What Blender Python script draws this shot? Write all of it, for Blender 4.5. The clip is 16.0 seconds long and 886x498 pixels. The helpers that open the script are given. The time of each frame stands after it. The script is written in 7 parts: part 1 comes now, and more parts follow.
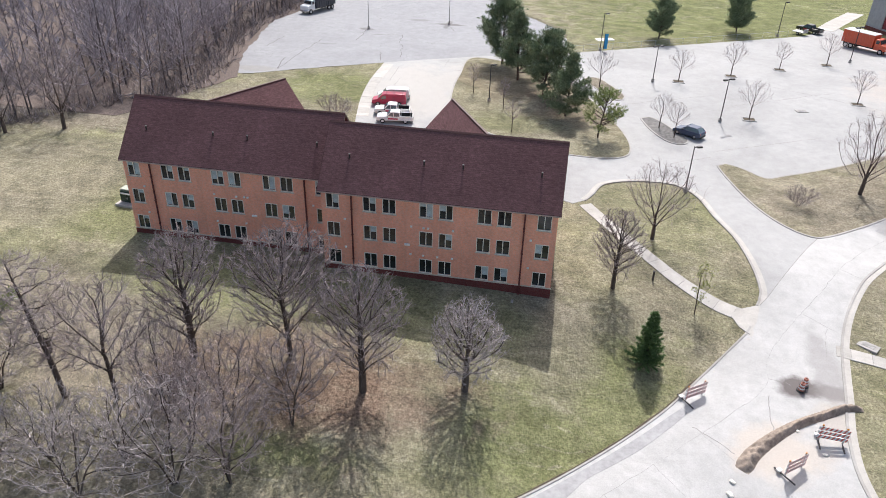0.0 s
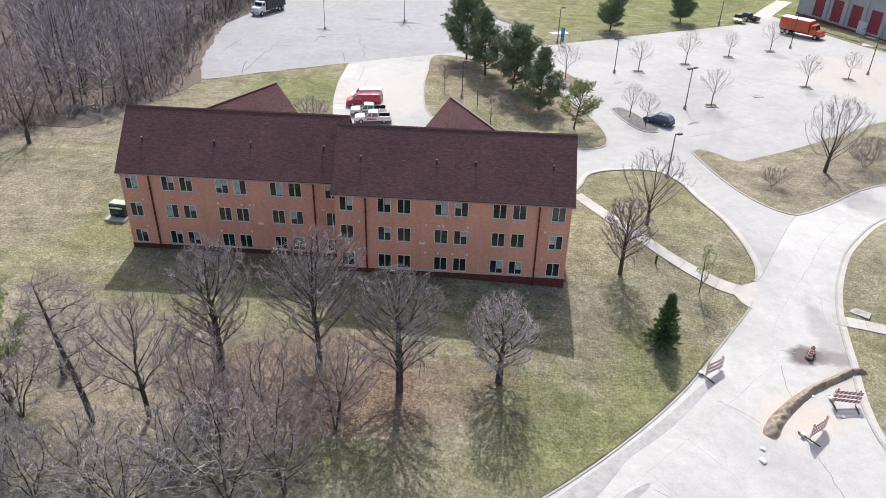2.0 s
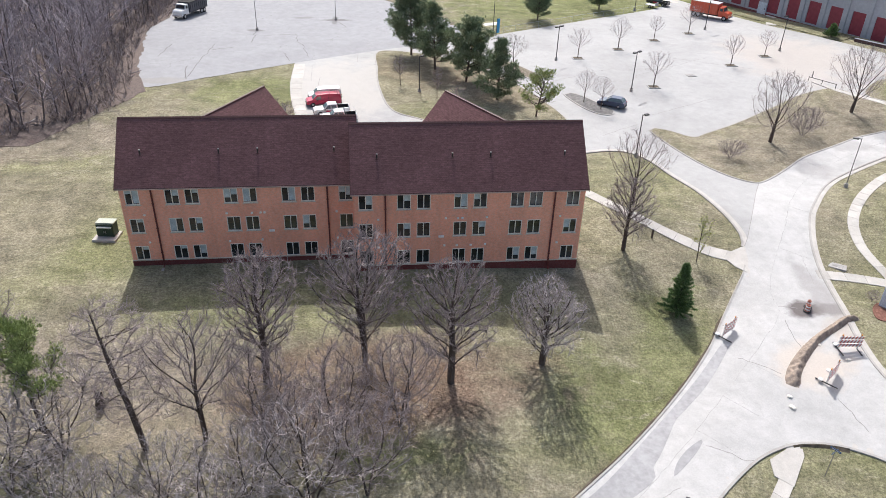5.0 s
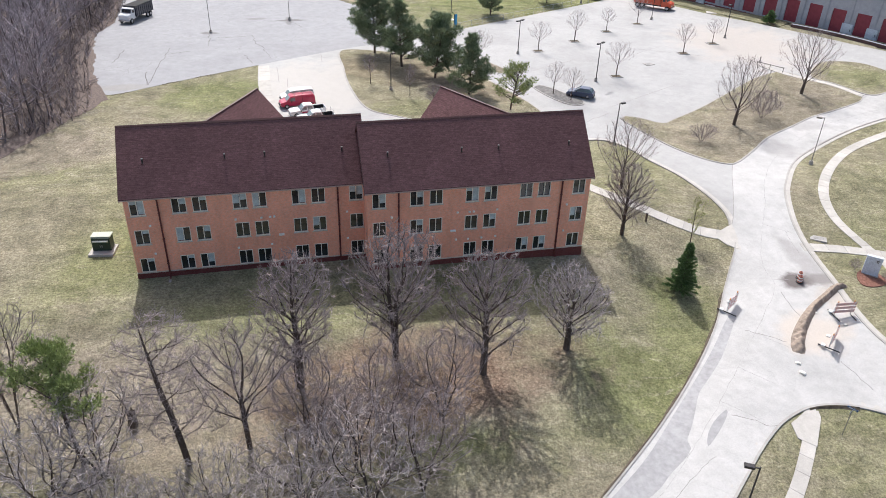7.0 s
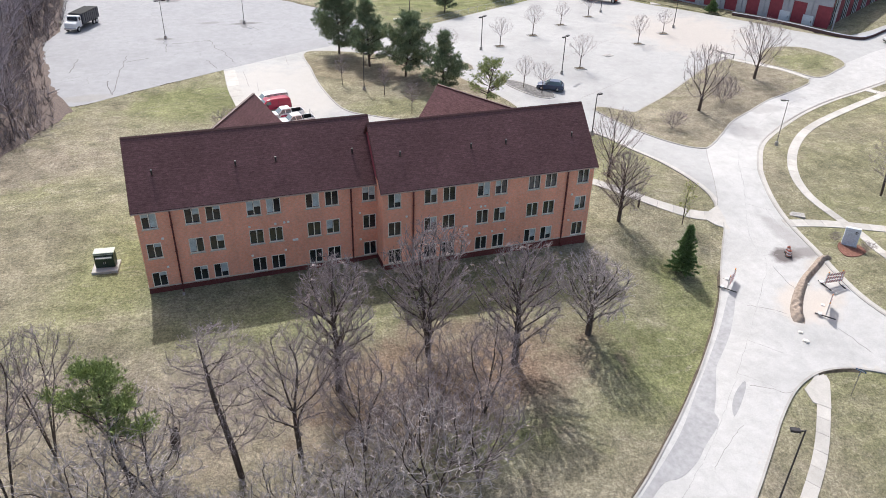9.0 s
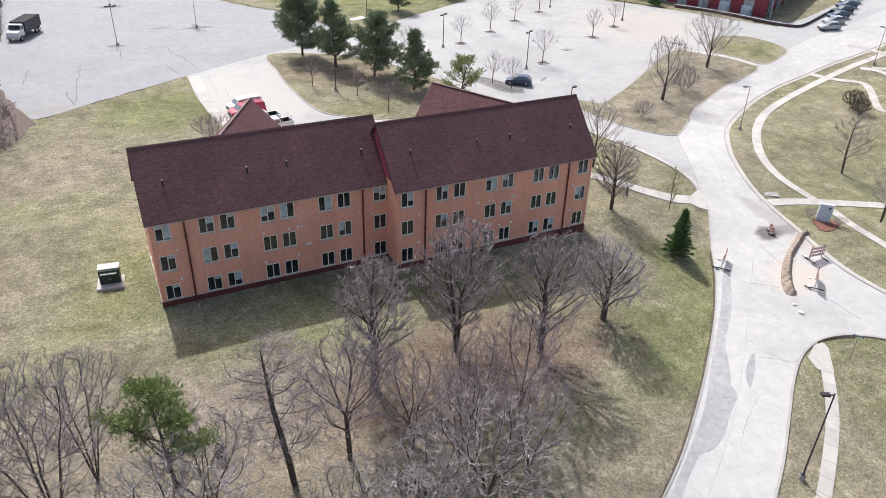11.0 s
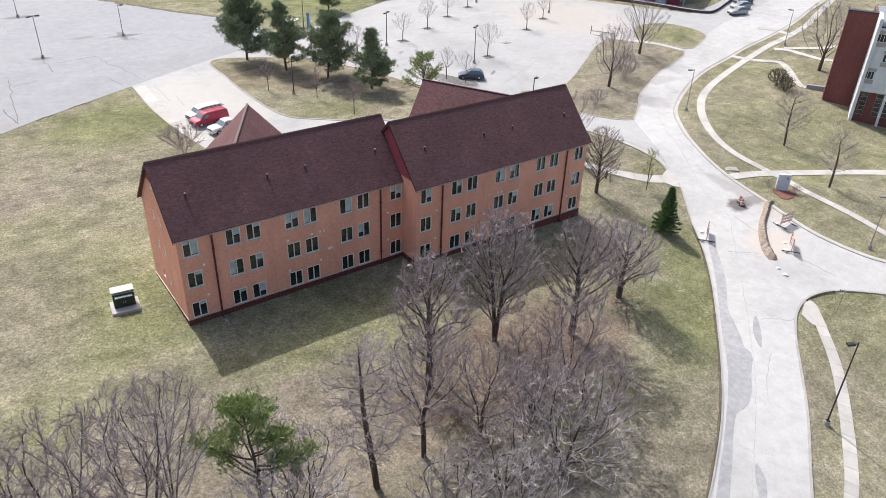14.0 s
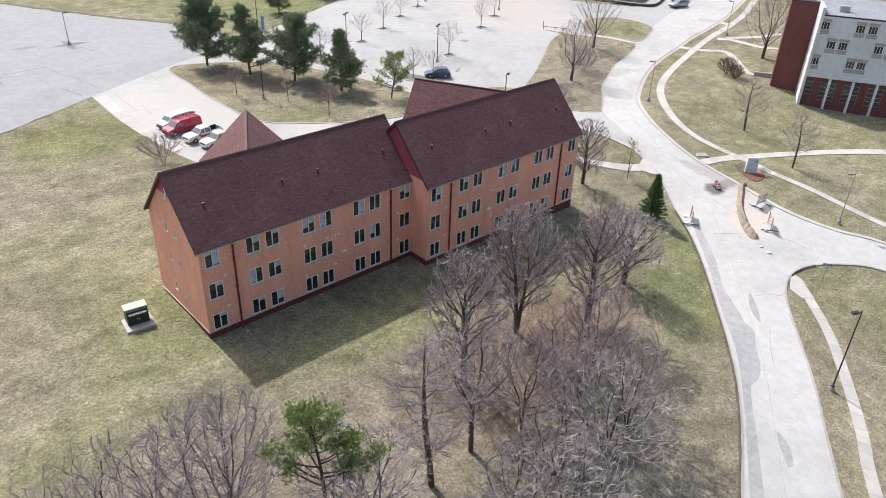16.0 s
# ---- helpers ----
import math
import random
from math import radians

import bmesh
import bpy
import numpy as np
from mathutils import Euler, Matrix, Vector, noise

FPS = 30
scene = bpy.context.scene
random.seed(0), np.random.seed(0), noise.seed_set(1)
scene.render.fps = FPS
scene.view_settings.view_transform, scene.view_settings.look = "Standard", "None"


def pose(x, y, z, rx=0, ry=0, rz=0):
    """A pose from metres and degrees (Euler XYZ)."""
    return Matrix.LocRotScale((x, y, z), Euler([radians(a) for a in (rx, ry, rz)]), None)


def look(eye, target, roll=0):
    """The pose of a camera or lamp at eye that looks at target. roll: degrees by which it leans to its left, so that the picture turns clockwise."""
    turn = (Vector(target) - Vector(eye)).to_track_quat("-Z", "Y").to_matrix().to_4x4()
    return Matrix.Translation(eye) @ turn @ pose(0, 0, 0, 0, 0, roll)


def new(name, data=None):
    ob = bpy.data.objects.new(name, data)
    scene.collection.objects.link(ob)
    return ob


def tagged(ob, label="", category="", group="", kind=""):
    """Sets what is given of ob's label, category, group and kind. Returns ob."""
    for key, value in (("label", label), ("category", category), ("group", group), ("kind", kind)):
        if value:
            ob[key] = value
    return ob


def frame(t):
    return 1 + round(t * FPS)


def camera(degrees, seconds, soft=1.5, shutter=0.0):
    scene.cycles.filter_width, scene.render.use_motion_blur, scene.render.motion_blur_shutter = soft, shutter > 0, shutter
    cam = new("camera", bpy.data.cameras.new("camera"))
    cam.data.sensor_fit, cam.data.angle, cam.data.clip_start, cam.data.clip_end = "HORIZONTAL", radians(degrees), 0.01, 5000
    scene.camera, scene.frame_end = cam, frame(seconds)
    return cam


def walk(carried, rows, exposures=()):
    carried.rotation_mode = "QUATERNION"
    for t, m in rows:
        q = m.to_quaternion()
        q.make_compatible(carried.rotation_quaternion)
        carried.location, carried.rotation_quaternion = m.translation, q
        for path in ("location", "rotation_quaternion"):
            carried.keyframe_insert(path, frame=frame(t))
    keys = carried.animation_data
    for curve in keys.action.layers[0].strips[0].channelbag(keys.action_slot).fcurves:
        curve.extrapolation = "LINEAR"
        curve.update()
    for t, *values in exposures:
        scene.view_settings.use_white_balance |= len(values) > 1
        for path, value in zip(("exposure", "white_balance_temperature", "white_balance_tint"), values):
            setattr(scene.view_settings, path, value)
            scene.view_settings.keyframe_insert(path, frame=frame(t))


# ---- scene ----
import collections

cam = camera(62.2, 16.0, 0.8)
METRES, EYE, TILT, LEAN, TURN = 64.0, 37.3, 0.0, 0.0, 9.5
ROWS = [
    (0.0, 0.0, 0.0, 0.0, 0.87, -30.56, -1.47),
    (0.5, -0.0317, -0.0025, 0.0009, -0.77, -30.59, -1.49),
    (1.0, -0.0632, -0.0043, 0.0026, -2.46, -30.62, -1.44),
    (1.5, -0.0949, -0.005, 0.0036, -4.1, -30.64, -1.48),
    (2.0, -0.1265, -0.005, 0.004, -5.71, -30.67, -1.46),
    (2.5, -0.1586, -0.0041, 0.0041, -7.38, -30.68, -1.48),
    (3.0, -0.19, -0.0028, 0.0039, -9.03, -30.7, -1.45),
    (3.5, -0.2218, 0.0001, 0.0041, -10.68, -30.73, -1.47),
    (4.0, -0.2532, 0.0038, 0.0041, -12.31, -30.77, -1.52),
    (6.5, -0.4065, 0.0376, 0.0012, -20.56, -30.82, -1.66),
    (7.0, -0.4366, 0.0469, 0.0003, -22.18, -30.82, -1.64),
    (7.5, -0.467, 0.0562, -0.0003, -23.83, -30.82, -1.6),
    (8.0, -0.4965, 0.0668, 0.0003, -25.45, -30.8, -1.58),
    (8.5, -0.5258, 0.0786, -0.0001, -27.11, -30.8, -1.54),
    (9.0, -0.5542, 0.091, 0.0005, -28.66, -30.82, -1.53),
    (11.5, -0.691, 0.1639, -0.0019, -36.74, -30.72, -1.67),
    (12.0, -0.7162, 0.1805, -0.0031, -38.3, -30.69, -1.72),
    (12.5, -0.741, 0.1977, -0.0043, -39.85, -30.64, -1.77),
    (13.0, -0.766, 0.2164, -0.005, -41.41, -30.62, -1.82),
    (13.5, -0.7903, 0.2358, -0.005, -43.03, -30.62, -1.83),
    (14.0, -0.8139, 0.2563, -0.0056, -44.7, -30.61, -1.84),
    (14.5, -0.8365, 0.277, -0.0067, -46.35, -30.57, -1.86),
    (15.0, -0.8588, 0.2982, -0.0074, -47.99, -30.52, -1.91),
    (15.5, -0.8802, 0.3203, -0.0085, -49.62, -30.48, -1.91),
    (16.0, -0.9008, 0.3428, -0.0102, -51.25, -30.41, -1.91),
]
walk(cam, [(t, pose(0, 0, EYE, TILT, LEAN, TURN) @ pose(METRES * x, METRES * y, METRES * z, 90 + pitch, roll, yaw)) for t, x, y, z, yaw, pitch, roll in ROWS])

# ---- light ----
SUN_DIR = Vector((-0.03, 0.775, 1.0)).normalized()
world = bpy.data.worlds.new("sky")
scene.world = world
world.use_nodes = True
wn = world.node_tree
sky = wn.nodes.new("ShaderNodeTexSky")
sky.sky_type = "NISHITA"
sky.sun_disc = False
sky.sun_elevation = math.asin(SUN_DIR.z)
sky.sun_rotation = math.atan2(SUN_DIR.x, SUN_DIR.y)
sky.air_density, sky.dust_density, sky.ozone_density = 0.92, 4.0, 0.9
wn.links.new(sky.outputs[0], wn.nodes["Background"].inputs[0])
wn.nodes["Background"].inputs[1].default_value = 0.135
sun = new("sun", bpy.data.lights.new("sun", "SUN"))
sun.data.energy, sun.data.angle, sun.data.color = 3.0, radians(0.5), (0.99, 0.99, 1.0)
scene.view_settings.exposure = 0.59
sun.matrix_world = look(SUN_DIR * 300, (0, 0, 0))


# ---- materials ----
def shader(name, rough=0.85, metal=0.0, spec=0.3):
    m = bpy.data.materials.new(name)
    m.use_nodes = True
    b = m.node_tree.nodes["Principled BSDF"]
    b.inputs["Roughness"].default_value = rough
    b.inputs["Metallic"].default_value = metal
    b.inputs["Specular IOR Level"].default_value = spec
    return m, m.node_tree, b


def coords(nt, scale=(1, 1, 1), turn=0.0):
    tc = nt.nodes.new("ShaderNodeTexCoord")
    mp = nt.nodes.new("ShaderNodeMapping")
    mp.inputs["Scale"].default_value = scale
    mp.inputs["Rotation"].default_value = (0, 0, turn)
    nt.links.new(tc.outputs["Object"], mp.inputs["Vector"])
    return mp.outputs[0]


def speckle(nt, vec, scale, detail=4.0, rough=0.6, warp=0.0):
    n = nt.nodes.new("ShaderNodeTexNoise")
    n.inputs["Scale"].default_value = scale
    n.inputs["Detail"].default_value = detail
    n.inputs["Roughness"].default_value = rough
    n.inputs["Distortion"].default_value = warp
    nt.links.new(vec, n.inputs["Vector"])
    return n.outputs[0]


def ramp(nt, fac, *stops):
    r = nt.nodes.new("ShaderNodeValToRGB")
    e = r.color_ramp.elements
    while len(e) < len(stops):
        e.new(0.5)
    for s, (p, c) in zip(e, stops):
        s.position = p
        s.color = (*c, 1) if isinstance(c, tuple) else (c, c, c, 1)
    nt.links.new(fac, r.inputs[0])
    return r.outputs[0]


def blend(nt, fac, a, b, how="MIX"):
    n = nt.nodes.new("ShaderNodeMix")
    n.data_type, n.blend_type = "RGBA", how
    for k, v in ((0, fac), (6, a), (7, b)):
        if isinstance(v, (int, float)):
            n.inputs[k].default_value = v
        elif isinstance(v, tuple):
            n.inputs[k].default_value = (*v, 1)
        else:
            nt.links.new(v, n.inputs[k])
    return n.outputs[2]


def sums(nt, op, a, b=0.0):
    n = nt.nodes.new("ShaderNodeMath")
    n.operation = op
    for k, v in ((0, a), (1, b)):
        if isinstance(v, (int, float)):
            n.inputs[k].default_value = v
        else:
            nt.links.new(v, n.inputs[k])
    return n.outputs[0]


def relief(nt, b, height, strength=0.3, dist=0.05):
    n = nt.nodes.new("ShaderNodeBump")
    n.inputs["Strength"].default_value = strength
    n.inputs["Distance"].default_value = dist
    nt.links.new(height, n.inputs["Height"])
    nt.links.new(n.outputs[0], b.inputs["Normal"])


def oval(nt, x, y, rx, ry, turn=0.0):
    """1 inside an oval patch of the ground, 0 outside, with a soft rim broken by noise."""
    tc = nt.nodes.new("ShaderNodeTexCoord")
    mp = nt.nodes.new("ShaderNodeMapping")
    mp.vector_type = "TEXTURE"
    mp.inputs["Location"].default_value = (x, y, 0)
    mp.inputs["Rotation"].default_value = (0, 0, turn)
    mp.inputs["Scale"].default_value = (rx, ry, 1e4)
    nt.links.new(tc.outputs["Object"], mp.inputs["Vector"])
    ln = nt.nodes.new("ShaderNodeVectorMath")
    ln.operation = "LENGTH"
    nt.links.new(mp.outputs[0], ln.inputs[0])
    wob = speckle(nt, tc.outputs["Object"], 0.35, 5, 0.65)
    s = sums(nt, "ADD", ln.outputs["Value"], sums(nt, "MULTIPLY", sums(nt, "SUBTRACT", wob, 0.5), 1.6))
    return ramp(nt, s, (0.55, 1.0), (1.0, 0.0))


def plain(name, colour, rough=0.6, metal=0.0, spec=0.4, grain=8.0, vary=0.18):
    m, nt, b = shader(name, rough, metal, spec)
    v = coords(nt)
    f = speckle(nt, v, grain, 5)
    lo = tuple(c * (1 - vary) for c in colour)
    hi = tuple(min(1, c * (1 + vary)) for c in colour)
    big = ramp(nt, speckle(nt, v, grain * 0.13, 3), (0.3, 0.85), (0.7, 1.0))
    nt.links.new(blend(nt, 1.0, ramp(nt, f, (0.3, lo), (0.7, hi)), big, "MULTIPLY"), b.inputs["Base Color"])
    return m


def grass_material(name="dormant_lawn", island=False):
    m, nt, b = shader(name, 0.95, 0, 0.15)
    v = coords(nt)
    patch = speckle(nt, v, 0.055, 5, 0.6, 0.6)
    mid = speckle(nt, v, 0.5, 7, 0.7, 0.5)
    fine = speckle(nt, v, 4.6, 3, 0.75, 0.4)
    tuft = speckle(nt, v, 1.3, 5, 0.75, 0.8)
    streak = speckle(nt, coords(nt, (0.25, 1.6, 1), 0.5), 1.3, 4, 0.6)
    straw = ramp(nt, mid, (0.25, (0.225, 0.195, 0.135)), (0.5, (0.325, 0.287, 0.2)), (0.78, (0.43, 0.388, 0.285)))
    green = ramp(nt, mid, (0.25, (0.155, 0.172, 0.065)), (0.75, (0.265, 0.275, 0.12)))
    bare = ramp(nt, mid, (0.28, (0.21, 0.175, 0.13)), (0.5, (0.30, 0.255, 0.195)), (0.75, (0.38, 0.33, 0.26)))
    gmask = ramp(nt, sums(nt, "ADD", sums(nt, "MULTIPLY", patch, 0.75), sums(nt, "MULTIPLY", streak, 0.3)), (0.42, 0.0), (0.64, 0.3 if island else 0.48))
    base = blend(nt, gmask, straw, green)
    # greener turf at (-20, 52.5) also deepens the dormitory's shadow through its colour
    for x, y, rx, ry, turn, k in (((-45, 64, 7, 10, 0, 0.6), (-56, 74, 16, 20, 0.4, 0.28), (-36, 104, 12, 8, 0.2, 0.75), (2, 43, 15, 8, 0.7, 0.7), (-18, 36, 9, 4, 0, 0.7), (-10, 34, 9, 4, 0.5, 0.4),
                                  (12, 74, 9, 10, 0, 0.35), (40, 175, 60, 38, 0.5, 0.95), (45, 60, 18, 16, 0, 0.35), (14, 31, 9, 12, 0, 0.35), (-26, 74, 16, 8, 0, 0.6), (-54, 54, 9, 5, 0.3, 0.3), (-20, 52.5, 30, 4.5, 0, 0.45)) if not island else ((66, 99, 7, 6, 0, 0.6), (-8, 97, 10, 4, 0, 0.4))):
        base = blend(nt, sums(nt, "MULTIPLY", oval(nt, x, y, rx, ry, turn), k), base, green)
    for x, y, rx, ry, turn, k in (((-47, 45, 17, 9, 0, 0.85), (-27, 43, 24, 8, 0, 0.75), (-8, 38, 6, 6, 0, 0.3), (-47, 94, 13, 11, 0.3, 0.35), (-62, 88, 22, 7, 0.25, 0.85), (-58, 70, 14, 14, 0, 0.5), (-1, 60, 3.5, 9, 0.2, 0.5), (-18, 30, 34, 7, 0, 0.6), (2, 52, 4, 8, 0, 0.5), (30, 62, 5, 10, -0.4, 0.35)) if not island else
                                  ((40, 86, 26, 10, 0.5, 0.75), (14, 99, 6, 6, 0, 1.0), (5, 113, 6, 6, 0, 1.0), (56, 98, 6, 8, 0, 0.5))):
        base = blend(nt, sums(nt, "MULTIPLY", oval(nt, x, y, rx, ry, turn), k), base, bare)
    litter = ramp(nt, speckle(nt, v, 4.2, 6, 0.85), (0.34, (0.075, 0.046, 0.032)), (0.52, (0.255, 0.175, 0.125)), (0.7, (0.46, 0.36, 0.275)))
    for x, y, rx, ry, turn, k in (((-18, 43, 16, 7, 0.1, 0.6), (-27, 43, 7, 5, 0, 0.5), (-16, 42.5, 6, 4.5, 0, 0.85), (-23, 46, 4, 3, 0, 0.6)) if not island else ((-10, 113, 8, 11, 0.9, 0.4), (0, 104, 5, 9, 0.5, 0.35))):
        base = blend(nt, sums(nt, "MULTIPLY", oval(nt, x, y, rx, ry, turn), k), base, litter)
    if not island:
        duff = ramp(nt, speckle(nt, v, 1.2, 6, 0.8), (0.3, (0.075, 0.062, 0.058)), (0.7, (0.20, 0.168, 0.155)))
        for x, y, rx, ry, turn, k in ((-60, 103, 9, 9, 0, 0.9), (-60.5, 119, 10, 14, 0, 0.95), (-61.5, 144, 10, 24, 0, 0.95), (-67, 94, 9, 5, 0.5, 0.9), (-77, 84, 10, 6, 0.5, 0.9), (-86, 108, 30, 15, 0.35, 0.95), (-88, 150, 33, 62, 0, 1.0), (-120, 120, 50, 55, 0, 1.0)):
            base = blend(nt, sums(nt, "MULTIPLY", oval(nt, x, y, rx, ry, turn), k), base, duff)
    worn = sums(nt, "MULTIPLY", ramp(nt, speckle(nt, coords(nt, (0.45, 1.1, 1), 0.15), 0.62, 6, 0.72, 1.5), (0.54, 0.0), (0.62, 1.0)), ramp(nt, speckle(nt, v, 0.08, 4, 0.6), (0.42, 0.1), (0.6, 0.62)))
    base = blend(nt, worn, base, ramp(nt, fine, (0.3, (0.32, 0.285, 0.205)), (0.7, (0.48, 0.438, 0.325))))
    dark = ramp(nt, speckle(nt, coords(nt, (1, 1.6, 1), 0.4), 1.9, 6, 0.8, 1.0), (0.6, 0.0), (0.7, 0.45))
    base = blend(nt, dark, base, (0.13, 0.115, 0.062))
    tone = blend(nt, 1.0, ramp(nt, fine, (0.33, 0.47), (0.5, 0.77), (0.67, 1.1)), ramp(nt, tuft, (0.3, 0.78), (0.7, 1.2)), "MULTIPLY")
    drift = ramp(nt, speckle(nt, v, 0.17, 6, 0.7, 1.2), (0.36, 0.75), (0.5, 0.99), (0.66, 1.23))
    mown = ramp(nt, speckle(nt, coords(nt, (0.05, 0.75, 1), -0.35), 1.0, 3, 0.6), (0.35, 0.92), (0.65, 1.08))
    tone = blend(nt, 1.0, blend(nt, 1.0, tone, drift, "MULTIPLY"), mown, "MULTIPLY")
    nt.links.new(blend(nt, 1.0, base, tone, "MULTIPLY"), b.inputs["Base Color"])
    relief(nt, b, sums(nt, "ADD", fine, mid), 0.8, 0.15)
    return m


def concrete_material(name, lo, hi, crack=0.5, stain=0.25, spots=(), vary=False):
    m, nt, b = shader(name, 0.88, 0, 0.25)
    v = coords(nt)
    big = speckle(nt, v, 0.07, 5, 0.6, 0.8)
    mid = speckle(nt, v, 0.8, 6, 0.7)
    fine = speckle(nt, v, 9.0, 5, 0.7)
    col = ramp(nt, mid, (0.25, lo), (0.75, hi))
    col = blend(nt, stain, col, ramp(nt, big, (0.3, 0.55), (0.55, 1.0)), "MULTIPLY")
    vo = nt.nodes.new("ShaderNodeTexVoronoi")
    vo.feature = "DISTANCE_TO_EDGE"
    vo.inputs["Scale"].default_value = 0.085
    w = nt.nodes.new("ShaderNodeVectorMath")
    w.operation = "ADD"
    nz = nt.nodes.new("ShaderNodeTexNoise")
    nz.inputs["Scale"].default_value = 0.4
    nz.inputs["Detail"].default_value = 5
    nt.links.new(v, nz.inputs["Vector"])
    sc = nt.nodes.new("ShaderNodeVectorMath")
    sc.operation = "SCALE"
    sc.inputs["Scale"].default_value = 3.5
    nt.links.new(nz.outputs[1], sc.inputs[0])
    nt.links.new(v, w.inputs[0])
    nt.links.new(sc.outputs[0], w.inputs[1])
    nt.links.new(w.outputs[0], vo.inputs["Vector"])
    line = ramp(nt, vo.outputs["Distance"], (0.0, 1.0), (0.004, 0.0))
    line = sums(nt, "MULTIPLY", line, ramp(nt, big, (0.45, 0.0), (0.55, crack)))
    col = blend(nt, line, col, (0.09, 0.08, 0.07))
    for x, y, rx, ry, c, k in spots:
        col = blend(nt, sums(nt, "MULTIPLY", oval(nt, x, y, rx, ry), k), col, c)
    col = blend(nt, 1.0, col, ramp(nt, fine, (0.25, 0.86), (0.7, 1.06)), "MULTIPLY")
    if vary:
        info = nt.nodes.new("ShaderNodeObjectInfo")
        col = blend(nt, 1.0, col, ramp(nt, info.outputs["Random"], (0.0, 0.86), (1.0, 1.08)), "MULTIPLY")
    nt.links.new(col, b.inputs["Base Color"])
    relief(nt, b, fine, 0.15, 0.01)
    return m


def brick_material(name, c1, c2, mortar, size=1.0, level=True):
    """Bricks of 0.2 x 0.065 m on upright faces; x and y both run along the wall."""
    m, nt, b = shader(name, 0.9, 0, 0.2)
    tc = nt.nodes.new("ShaderNodeTexCoord")
    sp = nt.nodes.new("ShaderNodeSeparateXYZ")
    nt.links.new(tc.outputs["Object"], sp.inputs[0])
    cb = nt.nodes.new("ShaderNodeCombineXYZ")
    nt.links.new(sums(nt, "ADD", sp.outputs[0], sp.outputs[1]), cb.inputs[0])
    nt.links.new(sp.outputs[2], cb.inputs[1])
    br = nt.nodes.new("ShaderNodeTexBrick")
    br.inputs["Scale"].default_value = 1.0
    br.inputs["Brick Width"].default_value = 0.21 * size
    br.inputs["Row Height"].default_value = 0.075 * size
    br.inputs["Mortar Size"].default_value = 0.006 * size
    br.inputs["Color1"].default_value = (*c1, 1)
    br.inputs["Color2"].default_value = (*c2, 1)
    br.inputs["Mortar"].default_value = (*mortar, 1)
    nt.links.new(cb.outputs[0], br.inputs["Vector"])
    v = coords(nt)
    wear = ramp(nt, speckle(nt, coords(nt, (1, 1, 0.35)), 0.5, 5, 0.65), (0.3, 0.86), (0.7, 1.08))
    grain = ramp(nt, speckle(nt, v, 4.0, 4), (0.3, 0.9), (0.7, 1.1))
    col = blend(nt, 1.0, blend(nt, 1.0, br.outputs[0], wear, "MULTIPLY"), grain, "MULTIPLY")
    nt.links.new(col, b.inputs["Base Color"])
    relief(nt, b, br.outputs["Fac"], -0.3, 0.01)
    return m


def shingle_material():
    m, nt, b = shader("asphalt_shingle", 0.95, 0, 0.2)
    v = coords(nt, (1, 1, 1.39))
    sp = nt.nodes.new("ShaderNodeSeparateXYZ")
    nt.links.new(v, sp.inputs[0])
    cb = nt.nodes.new("ShaderNodeCombineXYZ")
    nt.links.new(sp.outputs[0], cb.inputs[0])
    nt.links.new(sp.outputs[2], cb.inputs[1])
    br = nt.nodes.new("ShaderNodeTexBrick")
    br.offset = 0.37
    br.inputs["Scale"].default_value = 1.0
    br.inputs["Brick Width"].default_value = 0.3
    br.inputs["Row Height"].default_value = 0.18
    br.inputs["Mortar Size"].default_value = 0.006
    br.inputs["Bias"].default_value = -0.1
    br.inputs["Color1"].default_value = (0.138, 0.071, 0.071, 1)
    br.inputs["Color2"].default_value = (0.158, 0.084, 0.083, 1)
    br.inputs["Mortar"].default_value = (0.09, 0.046, 0.046, 1)
    nt.links.new(cb.outputs[0], br.inputs["Vector"])
    streak = ramp(nt, speckle(nt, coords(nt, (1.0, 1.0, 4.2)), 2.2, 5, 0.85), (0.32, 0.64), (0.5, 0.95), (0.68, 1.4))
    big = ramp(nt, speckle(nt, coords(nt), 0.25, 4), (0.3, 0.85), (0.7, 1.12))
    col = blend(nt, 1.0, blend(nt, 1.0, br.outputs[0], streak, "MULTIPLY"), big, "MULTIPLY")
    nt.links.new(col, b.inputs["Base Color"])
    relief(nt, b, speckle(nt, coords(nt), 14.0, 4), 0.35, 0.01)
    return m


def bark_material(name, lo, hi):
    m, nt, b = shader(name, 0.95, 0, 0.1)
    f = speckle(nt, coords(nt, (1, 1, 0.3)), 5.0, 5, 0.7)
    geo = nt.nodes.new("ShaderNodeNewGeometry")
    col = ramp(nt, f, (0.3, lo), (0.7, hi))
    col = blend(nt, 1.0, col, ramp(nt, geo.outputs["Random Per Island"], (0.0, 0.6), (0.7, 1.0), (1.0, 1.5)), "MULTIPLY")
    nt.links.new(col, b.inputs["Base Color"])
    return m


def leaf_material(name, lo, hi):
    m, nt, b = shader(name, 0.7, 0, 0.25)
    geo = nt.nodes.new("ShaderNodeNewGeometry")
    f = speckle(nt, coords(nt), 0.9, 3)
    mixf = sums(nt, "ADD", sums(nt, "MULTIPLY", f, 0.5), sums(nt, "MULTIPLY", geo.outputs["Random Per Island"], 0.5))
    nt.links.new(ramp(nt, mixf, (0.25, lo), (0.75, hi)), b.inputs["Base Color"])
    return m


